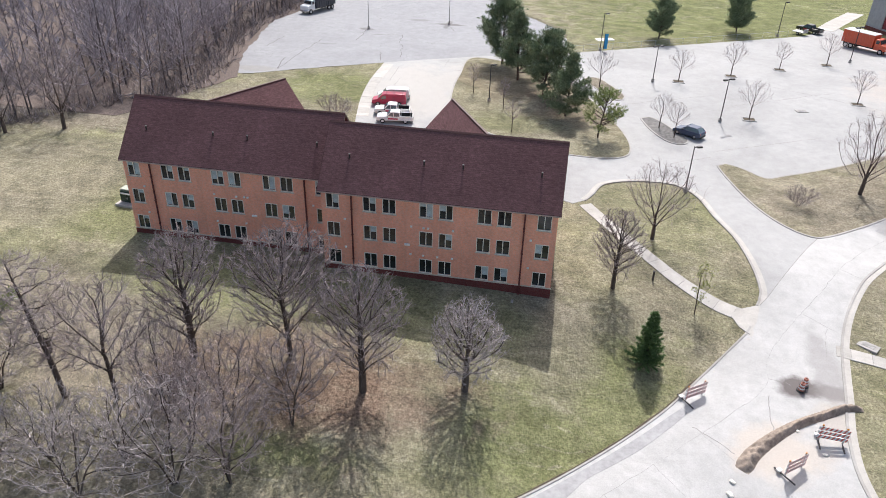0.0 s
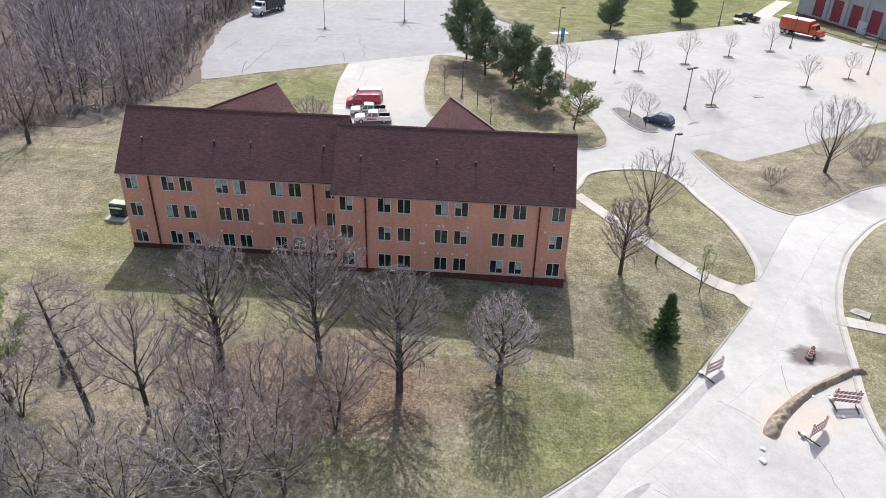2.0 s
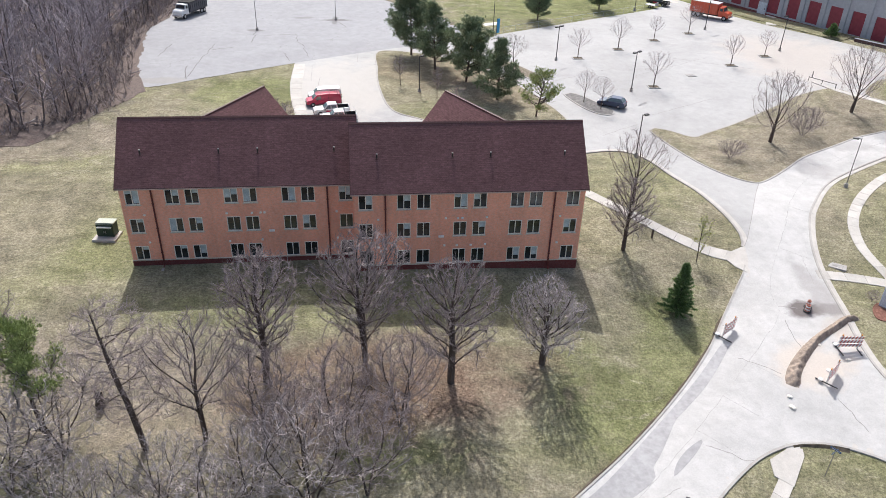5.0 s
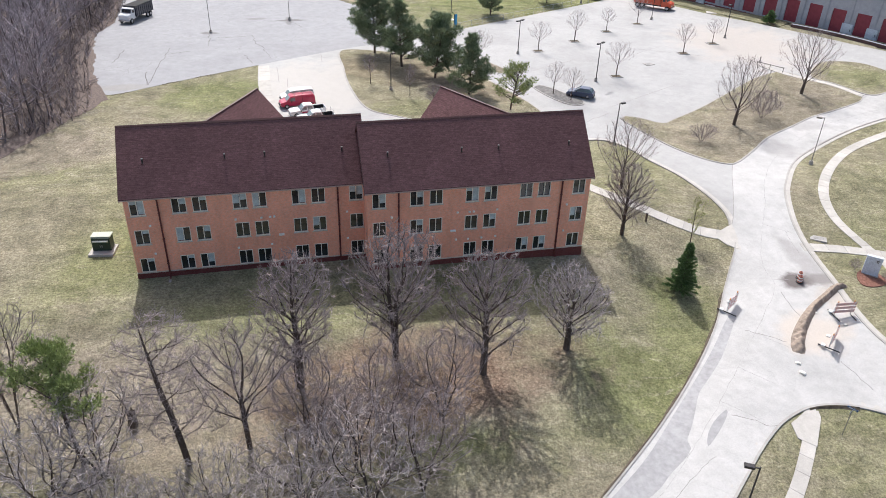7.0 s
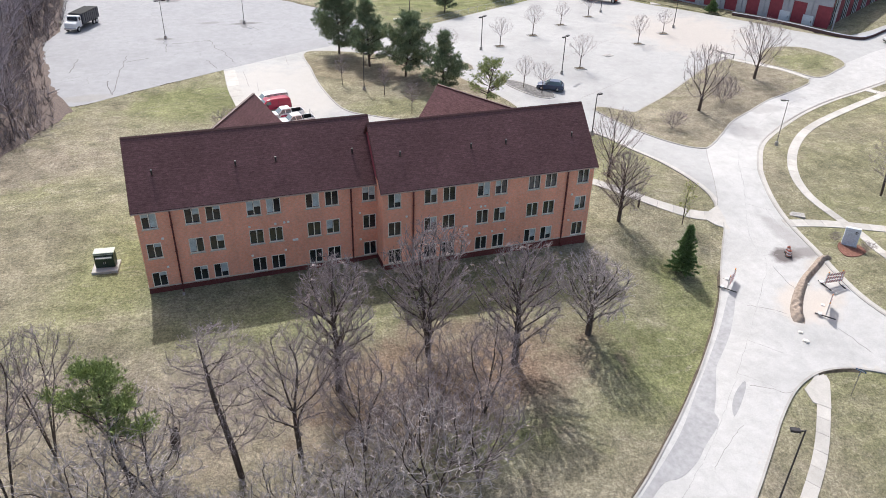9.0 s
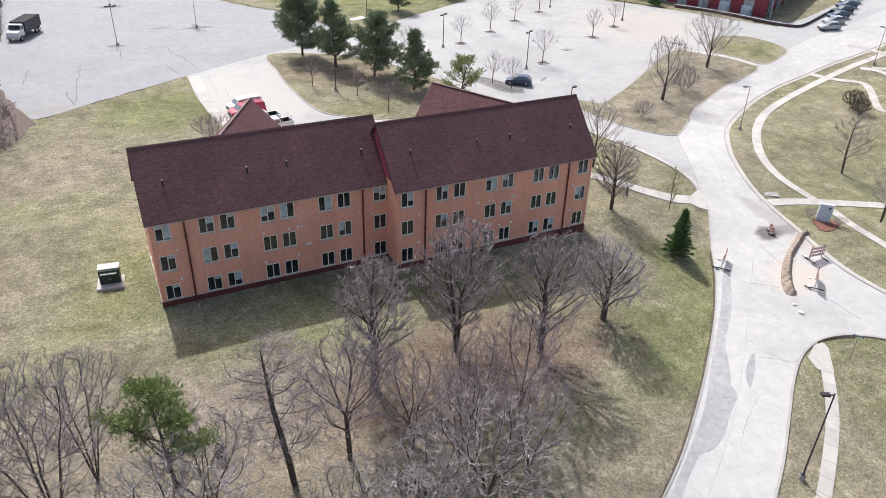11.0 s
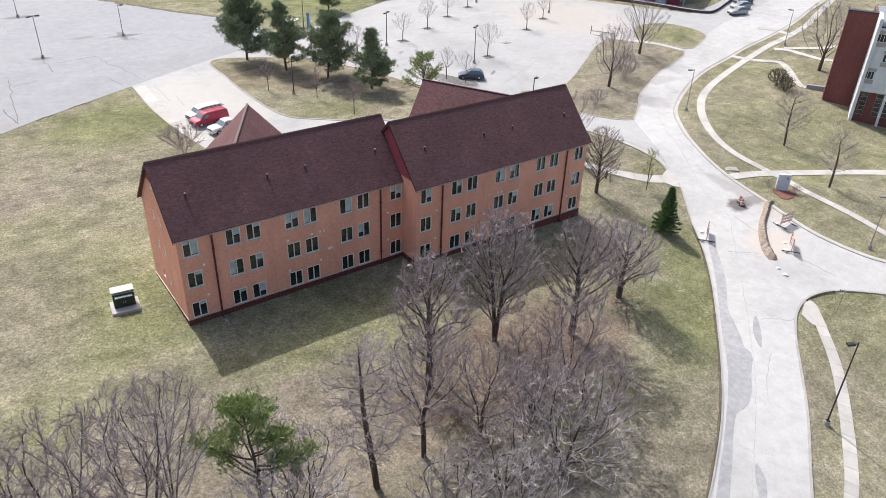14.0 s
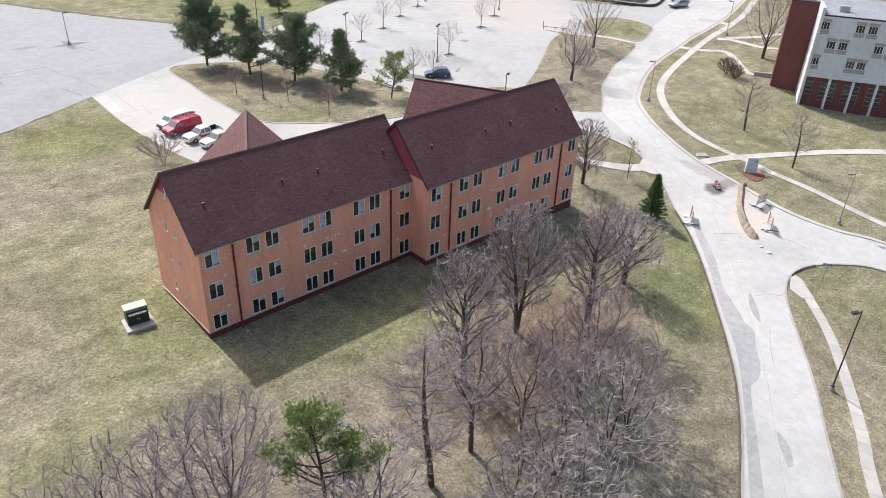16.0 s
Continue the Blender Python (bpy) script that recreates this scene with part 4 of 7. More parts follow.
def bare_tree(seed, tall, wide, clear=0.2, limbs=26, twigs=(9, 6, 2), trunk=0.2, stems=1, lean=0.0, steep=0.9, thin=0.0105, belly=0.45, spread=0.3, stout=1.0, bend=0.028, cheap=False):
    """A leafless tree: trunk, limbs that rise to a rounded crown, branches, twigs. Returns the meshes of trunk with limbs, and crown."""
    rng = random.Random(seed)
    low, high = Wood(), Wood()
    for s in range(stems):
        if stems == 1:
            d0, h, rw = Vector((lean + rng.gauss(0, 0.03), rng.gauss(0, 0.03), 1)), tall, wide
        else:
            t = 2 * math.pi * (s + rng.uniform(-0.25, 0.25)) / stems
            q = spread * rng.uniform(0.6, 1.2)
            d0, h, rw = Vector((math.cos(t) * q, math.sin(t) * q, 1)), tall * rng.uniform(0.78, 1.0), wide * 0.72
        main = arc(rng, Vector((0, 0, -0.3)), d0, h + 0.3, 14, 0.015 if stems == 1 else 0.03, 0.03 if stems == 1 else 0.05)
        r0 = trunk / (1 + 0.3 * (stems - 1))
        low.limb(main[::2] if cheap else main, r0, thin * 1.5, 4 if cheap else 8, 0.8)
        count = limbs if stems == 1 else max(6, round(limbs * 1.4 / stems))
        z0 = h * clear
        for i in range(count):
            v = ((i + rng.random()) / count)
            zt = z0 + h * 0.04 + (h - z0) * 0.97 * v
            g = v / belly * 0.5 if v < belly else 0.5 + (v - belly) / (1 - belly) * 0.5
            rt = rw * (0.16 + 0.84 * math.sin(math.pi * (0.03 + 0.93 * g)) ** 0.75) * rng.uniform(0.72, 1.08)
            za = min(0.95 * h, max(z0 + (h - z0) * (0.12 + 0.3 * v) * rng.random(), zt - rt * steep * (0.55 + 0.85 * v) * rng.uniform(0.75, 1.25)))
            p, _ = along(main, min(0.98, (za + 0.3) / (h + 0.3)))
            t = i * 2.39996 + rng.gauss(0, 0.35)
            out = Vector((math.cos(t), math.sin(t), 0))
            tip, _ = along(main, min(1.0, (zt + 0.3) / (h + 0.3)))
            tip = Vector((tip.x, tip.y, zt)) + out * rt
            kink = p + out * rt * 0.55 + Vector((rng.gauss(0, 0.1), rng.gauss(0, 0.1), (zt - p.z) * 0.42))
            pts = []
            for j in range(7):
                w = j / 6
                q = p * (1 - w) ** 2 + kink * 2 * w * (1 - w) + tip * w * w
                pts.append(q + Vector((rng.gauss(0, 1), rng.gauss(0, 1), rng.gauss(0, 1))) * (bend * w * rt if j else 0))
            size = (tip - p).length
            r = min(r0 * 0.5, stout * (0.019 * size + 0.016)) * rng.uniform(0.75, 1.2)
            (high if cheap else low).limb(pts[::2] if cheap else pts, r + thin, thin * 1.3, 3 if cheap else 4)
            for b in range(max(3, round(twigs[0] * (0.45 + 0.65 * size / wide)))):
                u = rng.uniform(0.18, 1.0)
                pb, db = along(pts, u)
                lb = size * rng.uniform(0.22, 0.5) * (1.12 - 0.5 * u)
                ptb = arc(rng, pb, side_dir(rng, db, rng.uniform(0.3, 0.85)), lb, 3, 0.13, 0.09)
                high.limb(ptb[::3] if cheap else ptb, max(thin * 1.25, r * 0.5 * (1 - 0.5 * u)), thin, 3)
                for c in range(twigs[1]):
                    pc, dc = along(ptb, rng.uniform(0.12, 1.0))
                    ptc = arc(rng, pc, side_dir(rng, dc, rng.uniform(0.3, 0.85)), lb * rng.uniform(0.28, 0.6), 2, 0.14, 0.1)
                    high.limb(ptc[::2], thin, thin * 0.75, 3)
                    for e in range(twigs[2]):
                        pe = ptc[0].lerp(ptc[2], rng.uniform(0.3, 1))
                        de = side_dir(rng, (ptc[2] - ptc[1]).normalized(), rng.uniform(0.3, 0.9))
                        high.limb([pe, pe + de * lb * rng.uniform(0.15, 0.36)], thin * 0.8, thin * 0.6, 3)
    return mesh_from("trunk", low.v, low.f), mesh_from("crown", high.v, high.f)


def crown_shape(v, belly):
    """Radius of the crown, 0 to 1, at the height v of its span."""
    low = 0.45 + 0.55 * np.sin(np.pi / 2 * np.clip(v / belly, 0, 1))
    top = np.sqrt(np.clip(1 - ((v - belly) / (1 - belly)) ** 2, 0.02, 1))
    return np.where(v < belly, low, top)


def prisms(p, q, r0, r1):
    """Three-sided tapered twigs from the points p to q, as vertex and face arrays."""
    d = q - p
    d /= np.maximum(np.linalg.norm(d, axis=1, keepdims=True), 1e-6)
    side = np.cross(d, np.where(np.abs(d[:, 2:3]) > 0.9, np.array((1.0, 0, 0)), np.array((0, 0, 1.0))))
    side /= np.linalg.norm(side, axis=1, keepdims=True)
    up = np.cross(d, side)
    rings = []
    for k in range(3):
        t = 2 * math.pi * k / 3
        rings.append(side * math.cos(t) + up * math.sin(t))
    n = len(p)
    v = np.empty((n, 6, 3))
    for k in range(3):
        v[:, k], v[:, 3 + k] = p + rings[k] * r0, q + rings[k] * r1
    base = np.arange(n)[:, None] * 6
    f = np.concatenate([base + np.array(c) for c in ((0, 1, 4, 3), (1, 2, 5, 4), (2, 0, 3, 5))])
    return v.reshape(-1, 3), f


def grown_tree(seed, tall, wide, clear=0.2, belly=0.55, rise=0.8, stems=1, spread=0.3, lean=0.0, leader=0.7, trunk=0.25, count=900, step=0.38, thin=0.011, twigs=3, twig=0.6, wander=0.09, fork=1.4, gap=3, base=None):
    """A leafless tree grown towards points spread through its crown; limbs thicken by what they carry."""
    rng = np.random.default_rng(seed)
    v = rng.random(count) ** 0.85
    ang = rng.random(count) * 2 * math.pi
    rad = wide * crown_shape(v, belly) * rng.random(count) ** 0.42 * rng.uniform(0.82, 1.08, count)
    lobes = 1 + 0.16 * np.sin(2 * ang + rng.uniform(0, 6)) + 0.12 * np.sin(3 * ang + 9 * v + rng.uniform(0, 6))
    rad *= lobes
    foot = clear * 1.05 if base is None else base
    z = tall * (foot + (1 - foot) * v)
    goal = np.stack((np.cos(ang) * rad + lean * z, np.sin(ang) * rad, np.maximum(z - rise * rad, tall * clear * rng.uniform(0.6, 1.25, count))), 1)
    pos, par, buds = [np.array((0.0, 0.0, -0.35))], [-1], []
    for s in range(stems):
        t = 2 * math.pi * (s + rng.uniform(-0.3, 0.3)) / stems
        q = spread * rng.uniform(0.5, 1.15) if stems > 1 else 0.0
        d = np.array((math.cos(t) * q + lean, math.sin(t) * q, 1.0))
        at, last = pos[0], 0
        for i in range(int(tall * (leader if stems == 1 else max(clear, leader * 0.6)) / step)):
            d = d + rng.normal(0, 0.016, 3) * np.array((1, 1, 0.2))
            at = at + d / np.linalg.norm(d) * step
            pos.append(at)
            par.append(last)
            last = len(pos) - 1
            if at[2] > tall * clear * 0.6 and i % gap == s % gap:
                buds.append(last)
        buds.append(last)
    near = np.full(len(goal), 1e9)
    who = np.zeros(len(goal), dtype=int)

    def look_at(ids):
        ids = np.array(ids)
        fresh = np.array([pos[i] for i in ids])
        dist = np.linalg.norm(goal[:, None] - fresh[None], axis=2)
        k = dist.argmin(1)
        best = dist[np.arange(len(goal)), k]
        nearer = best < near
        near[nearer] = best[nearer]
        who[nearer] = ids[k[nearer]]

    look_at(sorted(set(buds)))
    born = collections.Counter()
    for _ in range(70):
        if not len(goal):
            break
        first = len(pos)
        for j in np.unique(who):
            mine = goal[who == j] - pos[j]
            d = (mine / np.maximum(np.linalg.norm(mine, axis=1, keepdims=True), 1e-6)).mean(0)
            if par[j] >= 0:
                old = pos[j] - pos[par[j]]
                d = d + 0.5 * old / max(np.linalg.norm(old), 1e-6)
            d = d + rng.normal(0, wander, 3)
            d /= max(np.linalg.norm(d), 1e-6)
            pos.append(pos[j] + d * step)
            par.append(int(j))
            born[int(j)] += 1
        look_at(range(first, len(pos)))
        keep = (near > step * fork) & np.array([born[int(j)] < 3 for j in who], dtype=bool)
        goal, near, who = goal[keep], near[keep], who[keep]
    pos = np.array(pos)
    axis = np.stack((lean * np.maximum(pos[:, 2], 0), 0 * pos[:, 0]), 1)
    far = np.linalg.norm(pos[:, :2] - axis, axis=1)
    pos[:, 2] += rise * np.maximum(0, far - (0.0 if stems == 1 else 0.25 * np.maximum(pos[:, 2], 0) * spread)) * np.clip(pos[:, 2] / (tall * clear), 0, 1)
    n = len(pos)
    kids = [[] for _ in range(n)]
    for i in range(1, n):
        kids[par[i]].append(i)
    tips = max(2, sum(1 for k in kids if not k))
    power = math.log(tips) / math.log(trunk / thin)
    load = np.zeros(n)
    for i in range(n - 1, -1, -1):
        load[i] = load[i] if kids[i] else 1.0
        if i:
            load[par[i]] += load[i]
    r = thin * load ** (1 / power)
    low, high = Wood(), Wood()
    start = [(0, c) for c in kids[0]]
    while start:
        a, b = start.pop()
        chain, rr = [a, b], [min(r[a], r[b] * 1.25), r[b]]
        while kids[chain[-1]]:
            c = sorted(kids[chain[-1]], key=lambda k: -r[k])
            start += [(chain[-1], k) for k in c[1:]]
            chain.append(c[0])
            rr.append(r[c[0]])
        if a == 0:
            rr[0] = rr[1] * 1.35
        big = rr[1] > 0.04
        (low if big else high).limb([Vector(pos[i]) for i in chain], rr, None, 7 if rr[1] > 0.1 else 5 if big else 3)
    outer = np.array([i for i in range(1, n) if r[i] < thin * 2.4])
    if twigs and len(outer):
        src = np.repeat(outer, twigs)
        p = pos[src] + (pos[np.array(par)[src]] - pos[src]) * rng.random((len(src), 1))
        d = pos[src] - pos[np.array(par)[src]]
        d /= np.maximum(np.linalg.norm(d, axis=1, keepdims=True), 1e-6)
        d = d * 0.9 + rng.normal(0, 0.42, d.shape) + np.array((0, 0, 0.3))
        d /= np.linalg.norm(d, axis=1, keepdims=True)
        q = p + d * twig * rng.uniform(0.45, 1.25, (len(src), 1))
        v1, f1 = prisms(p, q, thin * 0.75, thin * 0.45)
        m = p + (q - p) * rng.uniform(0.3, 0.8, (len(src), 1))
        d2 = d + rng.normal(0, 0.4, d.shape)
        e = m + d2 / np.linalg.norm(d2, axis=1, keepdims=True) * twig * rng.uniform(0.3, 0.7, (len(src), 1))
        v2, f2 = prisms(m, e, thin * 0.55, thin * 0.4)
        hv, hf = np.array(high.v), np.array([f for f in high.f])
        vs = np.concatenate((hv, v1, v2))
        fs = np.concatenate((hf, f1 + len(hv), f2 + len(hv) + len(v1)))
        crown = mesh_from("crown", vs, fs)
    else:
        crown = mesh_from("crown", high.v, high.f)
    return mesh_from("trunk", low.v, low.f), crown


def tree(kind_of, x, y, label, size=1.0, turn=0.0, group="", name="bare_tree", category="tree", up=0.0):
    t = thing(name, on_ground(x, y, up), label, category, group, turn=turn)
    t.scale = (size, size, size)
    for n, me, mats in kind_of:
        part(n, me, mats, t)
    return t


def grown(seed, bark, fine, **kw):
    a, b = grown_tree(seed, **kw)
    return (("trunk", a, bark), ("crown", b, fine))


ROW_TREES = (
    grown(11, BARK, TWIG, tall=11.6, wide=3.5, clear=0.15, base=0.24, belly=0.5, rise=1.05, trunk=0.31, count=1400, step=0.36, leader=0.6, thin=0.0195, twigs=4, gap=4, twig=0.55),
    grown(12, BARK, TWIG, tall=12.0, wide=3.6, clear=0.14, base=0.24, belly=0.5, rise=1.1, trunk=0.32, count=1400, step=0.36, leader=0.55, thin=0.0195, twigs=4, gap=4, twig=0.55),
    grown(13, BARK, TWIG, tall=12.2, wide=4.0, clear=0.16, base=0.26, belly=0.55, rise=1.15, trunk=0.25, count=1500, step=0.36, stems=2, spread=0.07, leader=0.8, thin=0.0195, twigs=4, gap=4, twig=0.55),
)
GLOBE = grown(21, BARK, TWIG_PALE, tall=7.8, wide=3.5, clear=0.17, base=0.26, belly=0.55, rise=0.9, trunk=0.3, count=1500, step=0.32, leader=0.4, thin=0.0195, twigs=4, gap=3, twig=0.5)
LEANER = grown(14, BARK, TWIG, tall=13.4, wide=2.9, clear=0.2, belly=0.4, rise=0.3, trunk=0.23, count=1200, step=0.36, lean=-0.05, leader=0.97, thin=0.0135, gap=2, twigs=4)
SLIM = grown(15, BARK, TWIG, tall=9.2, wide=2.9, clear=0.2, belly=0.68, rise=1.0, trunk=0.16, count=700, step=0.36, leader=0.4, twigs=3, thin=0.0145)
MULTI = grown(16, BARK, TWIG, tall=9.4, wide=3.6, clear=0.16, belly=0.6, rise=0.75, trunk=0.12, count=1000, step=0.36, stems=3, spread=0.22, leader=0.6, thin=0.0155)
BUSHY = grown(17, BARK, TWIG_PALE, tall=9.4, wide=4.9, clear=0.12, belly=0.52, rise=0.5, trunk=0.13, count=1300, stems=4, spread=0.4, leader=0.5, step=0.42, thin=0.019, wander=0.12, twigs=2, twig=0.6)
BUSHY2 = grown(27, BARK, TWIG_PALE, tall=8.8, wide=4.9, clear=0.11, belly=0.5, rise=0.45, trunk=0.12, count=1300, stems=5, spread=0.45, leader=0.45, step=0.42, thin=0.019, wander=0.12, twigs=2, twig=0.6)
STEMS = grown(28, BARK, TWIG, tall=12.8, wide=4.2, clear=0.22, belly=0.72, rise=1.1, trunk=0.13, count=1000, stems=4, spread=0.2, leader=0.8, step=0.42, thin=0.0155)
OPEN = grown(18, BARK, TWIG, tall=9.8, wide=3.9, clear=0.16, base=0.26, belly=0.6, rise=1.15, trunk=0.25, count=560, step=0.4, leader=0.28, thin=0.0115, twig=0.8, twigs=3)
LOT = grown(19, BARK, TWIG_PALE, tall=5.0, wide=2.0, clear=0.24, base=0.34, belly=0.55, rise=1.0, trunk=0.075, count=330, step=0.26, leader=0.4, thin=0.0072, twig=0.5, twigs=2)
SAPLING = grown(22, BARK, TWIG, tall=4.8, wide=1.1, clear=0.3, belly=0.5, rise=0.9, trunk=0.06, count=200, step=0.25, leader=0.8, thin=0.01, twig=0.4)
SHRUB = grown(20, BARK, TWIG, tall=2.8, wide=1.8, clear=0.1, belly=0.6, rise=0.6, trunk=0.04, count=700, stems=6, spread=0.5, step=0.2, leader=0.4, thin=0.009, twig=0.4, twigs=3)
FEATHER = grown(25, BARK, TWIG, tall=8.0, wide=2.5, clear=0.26, belly=0.45, rise=0.6, trunk=0.15, count=560, step=0.3, leader=0.85, thin=0.008, twig=0.6, twigs=4)

TREES = (
    (ROW_TREES[1], -28.2, 44.0, 1.0, 0.3), (ROW_TREES[2], -20.3, 45.6, 1.02, 1.7), (ROW_TREES[0], -13.4, 43.2, 1.0, 3.0), (GLOBE, -5.4, 45.0, 1.0, 4.2),
    (SLIM, -32.2, 38.8, 1.2, 0.7), (OPEN, 10.4, 69.3, 0.84, 0.4), (ROW_TREES[0], 6.3, 59.9, 0.7, 2.2),
)
for k, x, y, size, turn in TREES:
    tree(k, x, y, "leafless broad-crowned tree with grey-brown bark on the lawn", size, turn, "trees before the building")
tree(LEANER, -36.4, 38.3, "tall slim leafless tree with a leaning trunk", 1.0, 0, "trees before the building")
THICKET = (
    (BUSHY, -24.3, 32.6, 0.98, 0.2), (BUSHY2, -28.6, 33.8, 0.8, 2.1), (MULTI, -20.4, 33.4, 0.95, 4.0), (BUSHY, -34.2, 33.0, 0.72, 5.0), (MULTI, -17.8, 39.0, 0.92, 1.0),
    (BUSHY2, -30.5, 30.6, 0.85, 1.9), (MULTI, -22.4, 38.4, 0.9, 4.4), (MULTI, -27.6, 38.0, 0.95, 2.4), (BUSHY, -37.6, 31.6, 0.7, 0.9),
    (MULTI, -24.8, 36.2, 0.85, 0.1),
    (STEMS, -51.0, 39.8, 1.08, 0.5), (STEMS, -48.6, 43.4, 0.85, 2.8), (STEMS, -54.6, 40.6, 1.05, 3.9), (BUSHY, -44.8, 35.4, 0.95, 1.4), (STEMS, -57.5, 43.0, 0.8, 5.3), (BUSHY2, -41.0, 33.4, 0.7, 1.2), (BUSHY, -42.0, 38.2, 0.9, 3.1),
)
for k, x, y, size, turn in THICKET:
    tree(k, x, y, "leafless spreading tree with a dense tangle of grey twigs", size, turn, "thicket trees")
for k, x, y, size, turn in ((OPEN, 35.4, 85.9, 0.98, 1.0), (OPEN, 52.7, 95.0, 1.0, 2.5), (OPEN, 73.3, 72.2, 1.2, 0.3), (FEATHER, 42.6, 58.4, 1.0, 1.4), (FEATHER, 36.7, 47.9, 0.95, 2.9), (OPEN, -71.8, 79, 1.0, 1), (OPEN, -65.3, 82, 1.05, 3)):
    tree(k, x, y, "leafless open-crowned tree on dry grass", size, turn, "scattered trees")
for x, y, size, turn in ((27.3, 80.8, 0.95, 0), (41.0, 87.7, 1.5, 1), (-31.0, 92.8, 1.35, 3)):
    tree(SHRUB, x, y, "leafless twiggy shrub on the lawn", size, turn, "shrubs", "shrub", "shrub")
HEDGE = grown(24, BARK, BARK, tall=2.8, wide=1.7, clear=0.08, belly=0.5, rise=0.5, trunk=0.05, count=900, stems=6, spread=0.5, step=0.2, leader=0.4, thin=0.014, twig=0.4, twigs=3)
for x, y, size, turn in ((60.3, 70.2, 0.9, 2), (61.4, 72.5, 1.05, 1.5)):
    tree(HEDGE, x, y, "dense dark brown leafless bush on the lawn", size, turn, "dark bushes", "shrub", "shrub")
for x, y, size in ((28.8, 51.5, 0.42), (30.7, 48.9, 0.45)):
    tree(SHRUB, x, y, "low brown leafless shrub beside the entrance sign", size, x, "sign shrubs", "shrub", "shrub")
LOT_TREES = ((17.2, 119.2), (25.9, 124.2), (34.6, 129.9), (43.3, 134.7), (42.8, 115), (51.2, 119.7), (25.8, 105.5), (13, 99.8), (14.8, 97), (4.8, 113.5))
for i, (x, y) in enumerate(LOT_TREES):
    tree(LOT, x, y, "small leafless ornamental tree in a car park cut-out", 1.0 + 0.12 * math.sin(i * 2.3), i * 1.1, "car park trees", up=0.05)
    if i < 7:
        pit = thing("tree_pit", on_ground(x, y, 0.05), "square cut-out of bare soil in the concrete, dark like tree shadow", "tree pit", "tree pits")
        # dark soil also stands in for shadow at the tree's foot
        part("soil", bevelled(boxes((-0.8, 0.8, -0.6, 0.6, -0.1, 0.03)), 0.02), EARTH, pit)
        part("border", boxes((-0.95, 0.95, 0.6, 0.75, -0.1, 0.06), (-0.95, 0.95, -0.75, -0.6, -0.1, 0.06), (-0.95, -0.8, -0.6, 0.6, -0.1, 0.06), (0.8, 0.95, -0.6, 0.6, -0.1, 0.06)), CONCRETE, pit)
for x, y in ((-13.9, 106.8), (-8.8, 101.4), (-6.8, 94.1)):
    tree(SAPLING, x, y, "slim leafless sapling on the pine island", 1.0, x, "island saplings", up=0.12)


# ---- evergreens ----
class Foliage:
    """Collects sprays of narrow needles into one mesh."""

    def __init__(self, rng):
        self.v, self.f, self.rng = [], [], rng

    def spray(self, p, d, count, length, width, spread):
        r = self.rng
        for _ in range(count):
            q = (d + Vector((r.gauss(0, spread), r.gauss(0, spread), r.gauss(0, spread)))).normalized()
            s = q.cross(Vector((r.gauss(0, 1), r.gauss(0, 1), r.gauss(0, 1)))).normalized() * width
            e = p + q * length * r.uniform(0.6, 1.1)
            n = len(self.v)
            m = p.lerp(e, 0.5)
            self.v += [tuple(p), tuple(m + s), tuple(e), tuple(m - s)]
            self.f.append((n, n + 1, n + 2, n + 3))


def pine(seed, tall, wide, clear=0.2, limbs=42, tufts=48, needle=0.5, flat=0.25, bare=0.25, round_top=False):
    rng = random.Random(seed)
    wood, leaf = Wood(), Foliage(rng)
    main = arc(rng, Vector((0, 0, -0.3)), Vector((rng.gauss(0, 0.04), rng.gauss(0, 0.04), 1)), tall + 0.3, 12, 0.02, 0.025)
    wood.limb(main, tall * 0.021, 0.03, 7)
    for i in range(limbs):
        u = clear + (1 - clear) * (i + rng.random()) / limbs
        k = u * 12
        j = min(11, int(k))
        p = main[j].lerp(main[j + 1], k - j)
        w = (u - clear) / (1 - clear)
        shape = (1 - 0.97 * w ** 2.3) ** 0.75 if round_top else 1 - 0.93 * w ** 0.95
        reach = wide * shape * (0.75 + 0.25 * min(1, w * 5)) * rng.uniform(0.6, 1.12)
        d = side_dir(rng, Vector((0, 0, 1)), 1.45 - 0.7 * w)
        pts = arc(rng, p, d, reach, 5, flat * 0.25, 0.06)
        wood.limb(pts, 0.055 * (1.1 - w) + 0.02, 0.015, 4)
        clumps = max(3, round(7 * reach / wide) + 1)
        for b in range(clumps):
            kb = (bare + (1 - bare) * (b + rng.uniform(0.3, 1.0)) / clumps) * 5
            jb = min(4, int(kb))
            out = (pts[jb + 1] - pts[jb]).normalized()
            side = out.cross(Vector((0, 0, 1)))
            q = pts[jb].lerp(pts[jb + 1], kb - jb) + side * rng.uniform(-0.3, 0.3) * reach * (1.2 - kb / 5)
            wood.limb([pts[max(0, jb - 1)], q], 0.02, 0.01, 3)
            for c in range(round(tufts / 6)):
                off = Vector((rng.gauss(0, 0.3), rng.gauss(0, 0.3), rng.gauss(0.1, 0.13)))
                leaf.spray(q + off, (out * 0.5 + off.normalized() * 0.5 + Vector((0, 0, 0.6))).normalized(), 7, needle, 0.012 + needle * 0.036, 0.6)
    return (("trunk", mesh_from("trunk", wood.v, wood.f), BARK), ("crown", mesh_from("crown", leaf.v, leaf.f), NEEDLE))


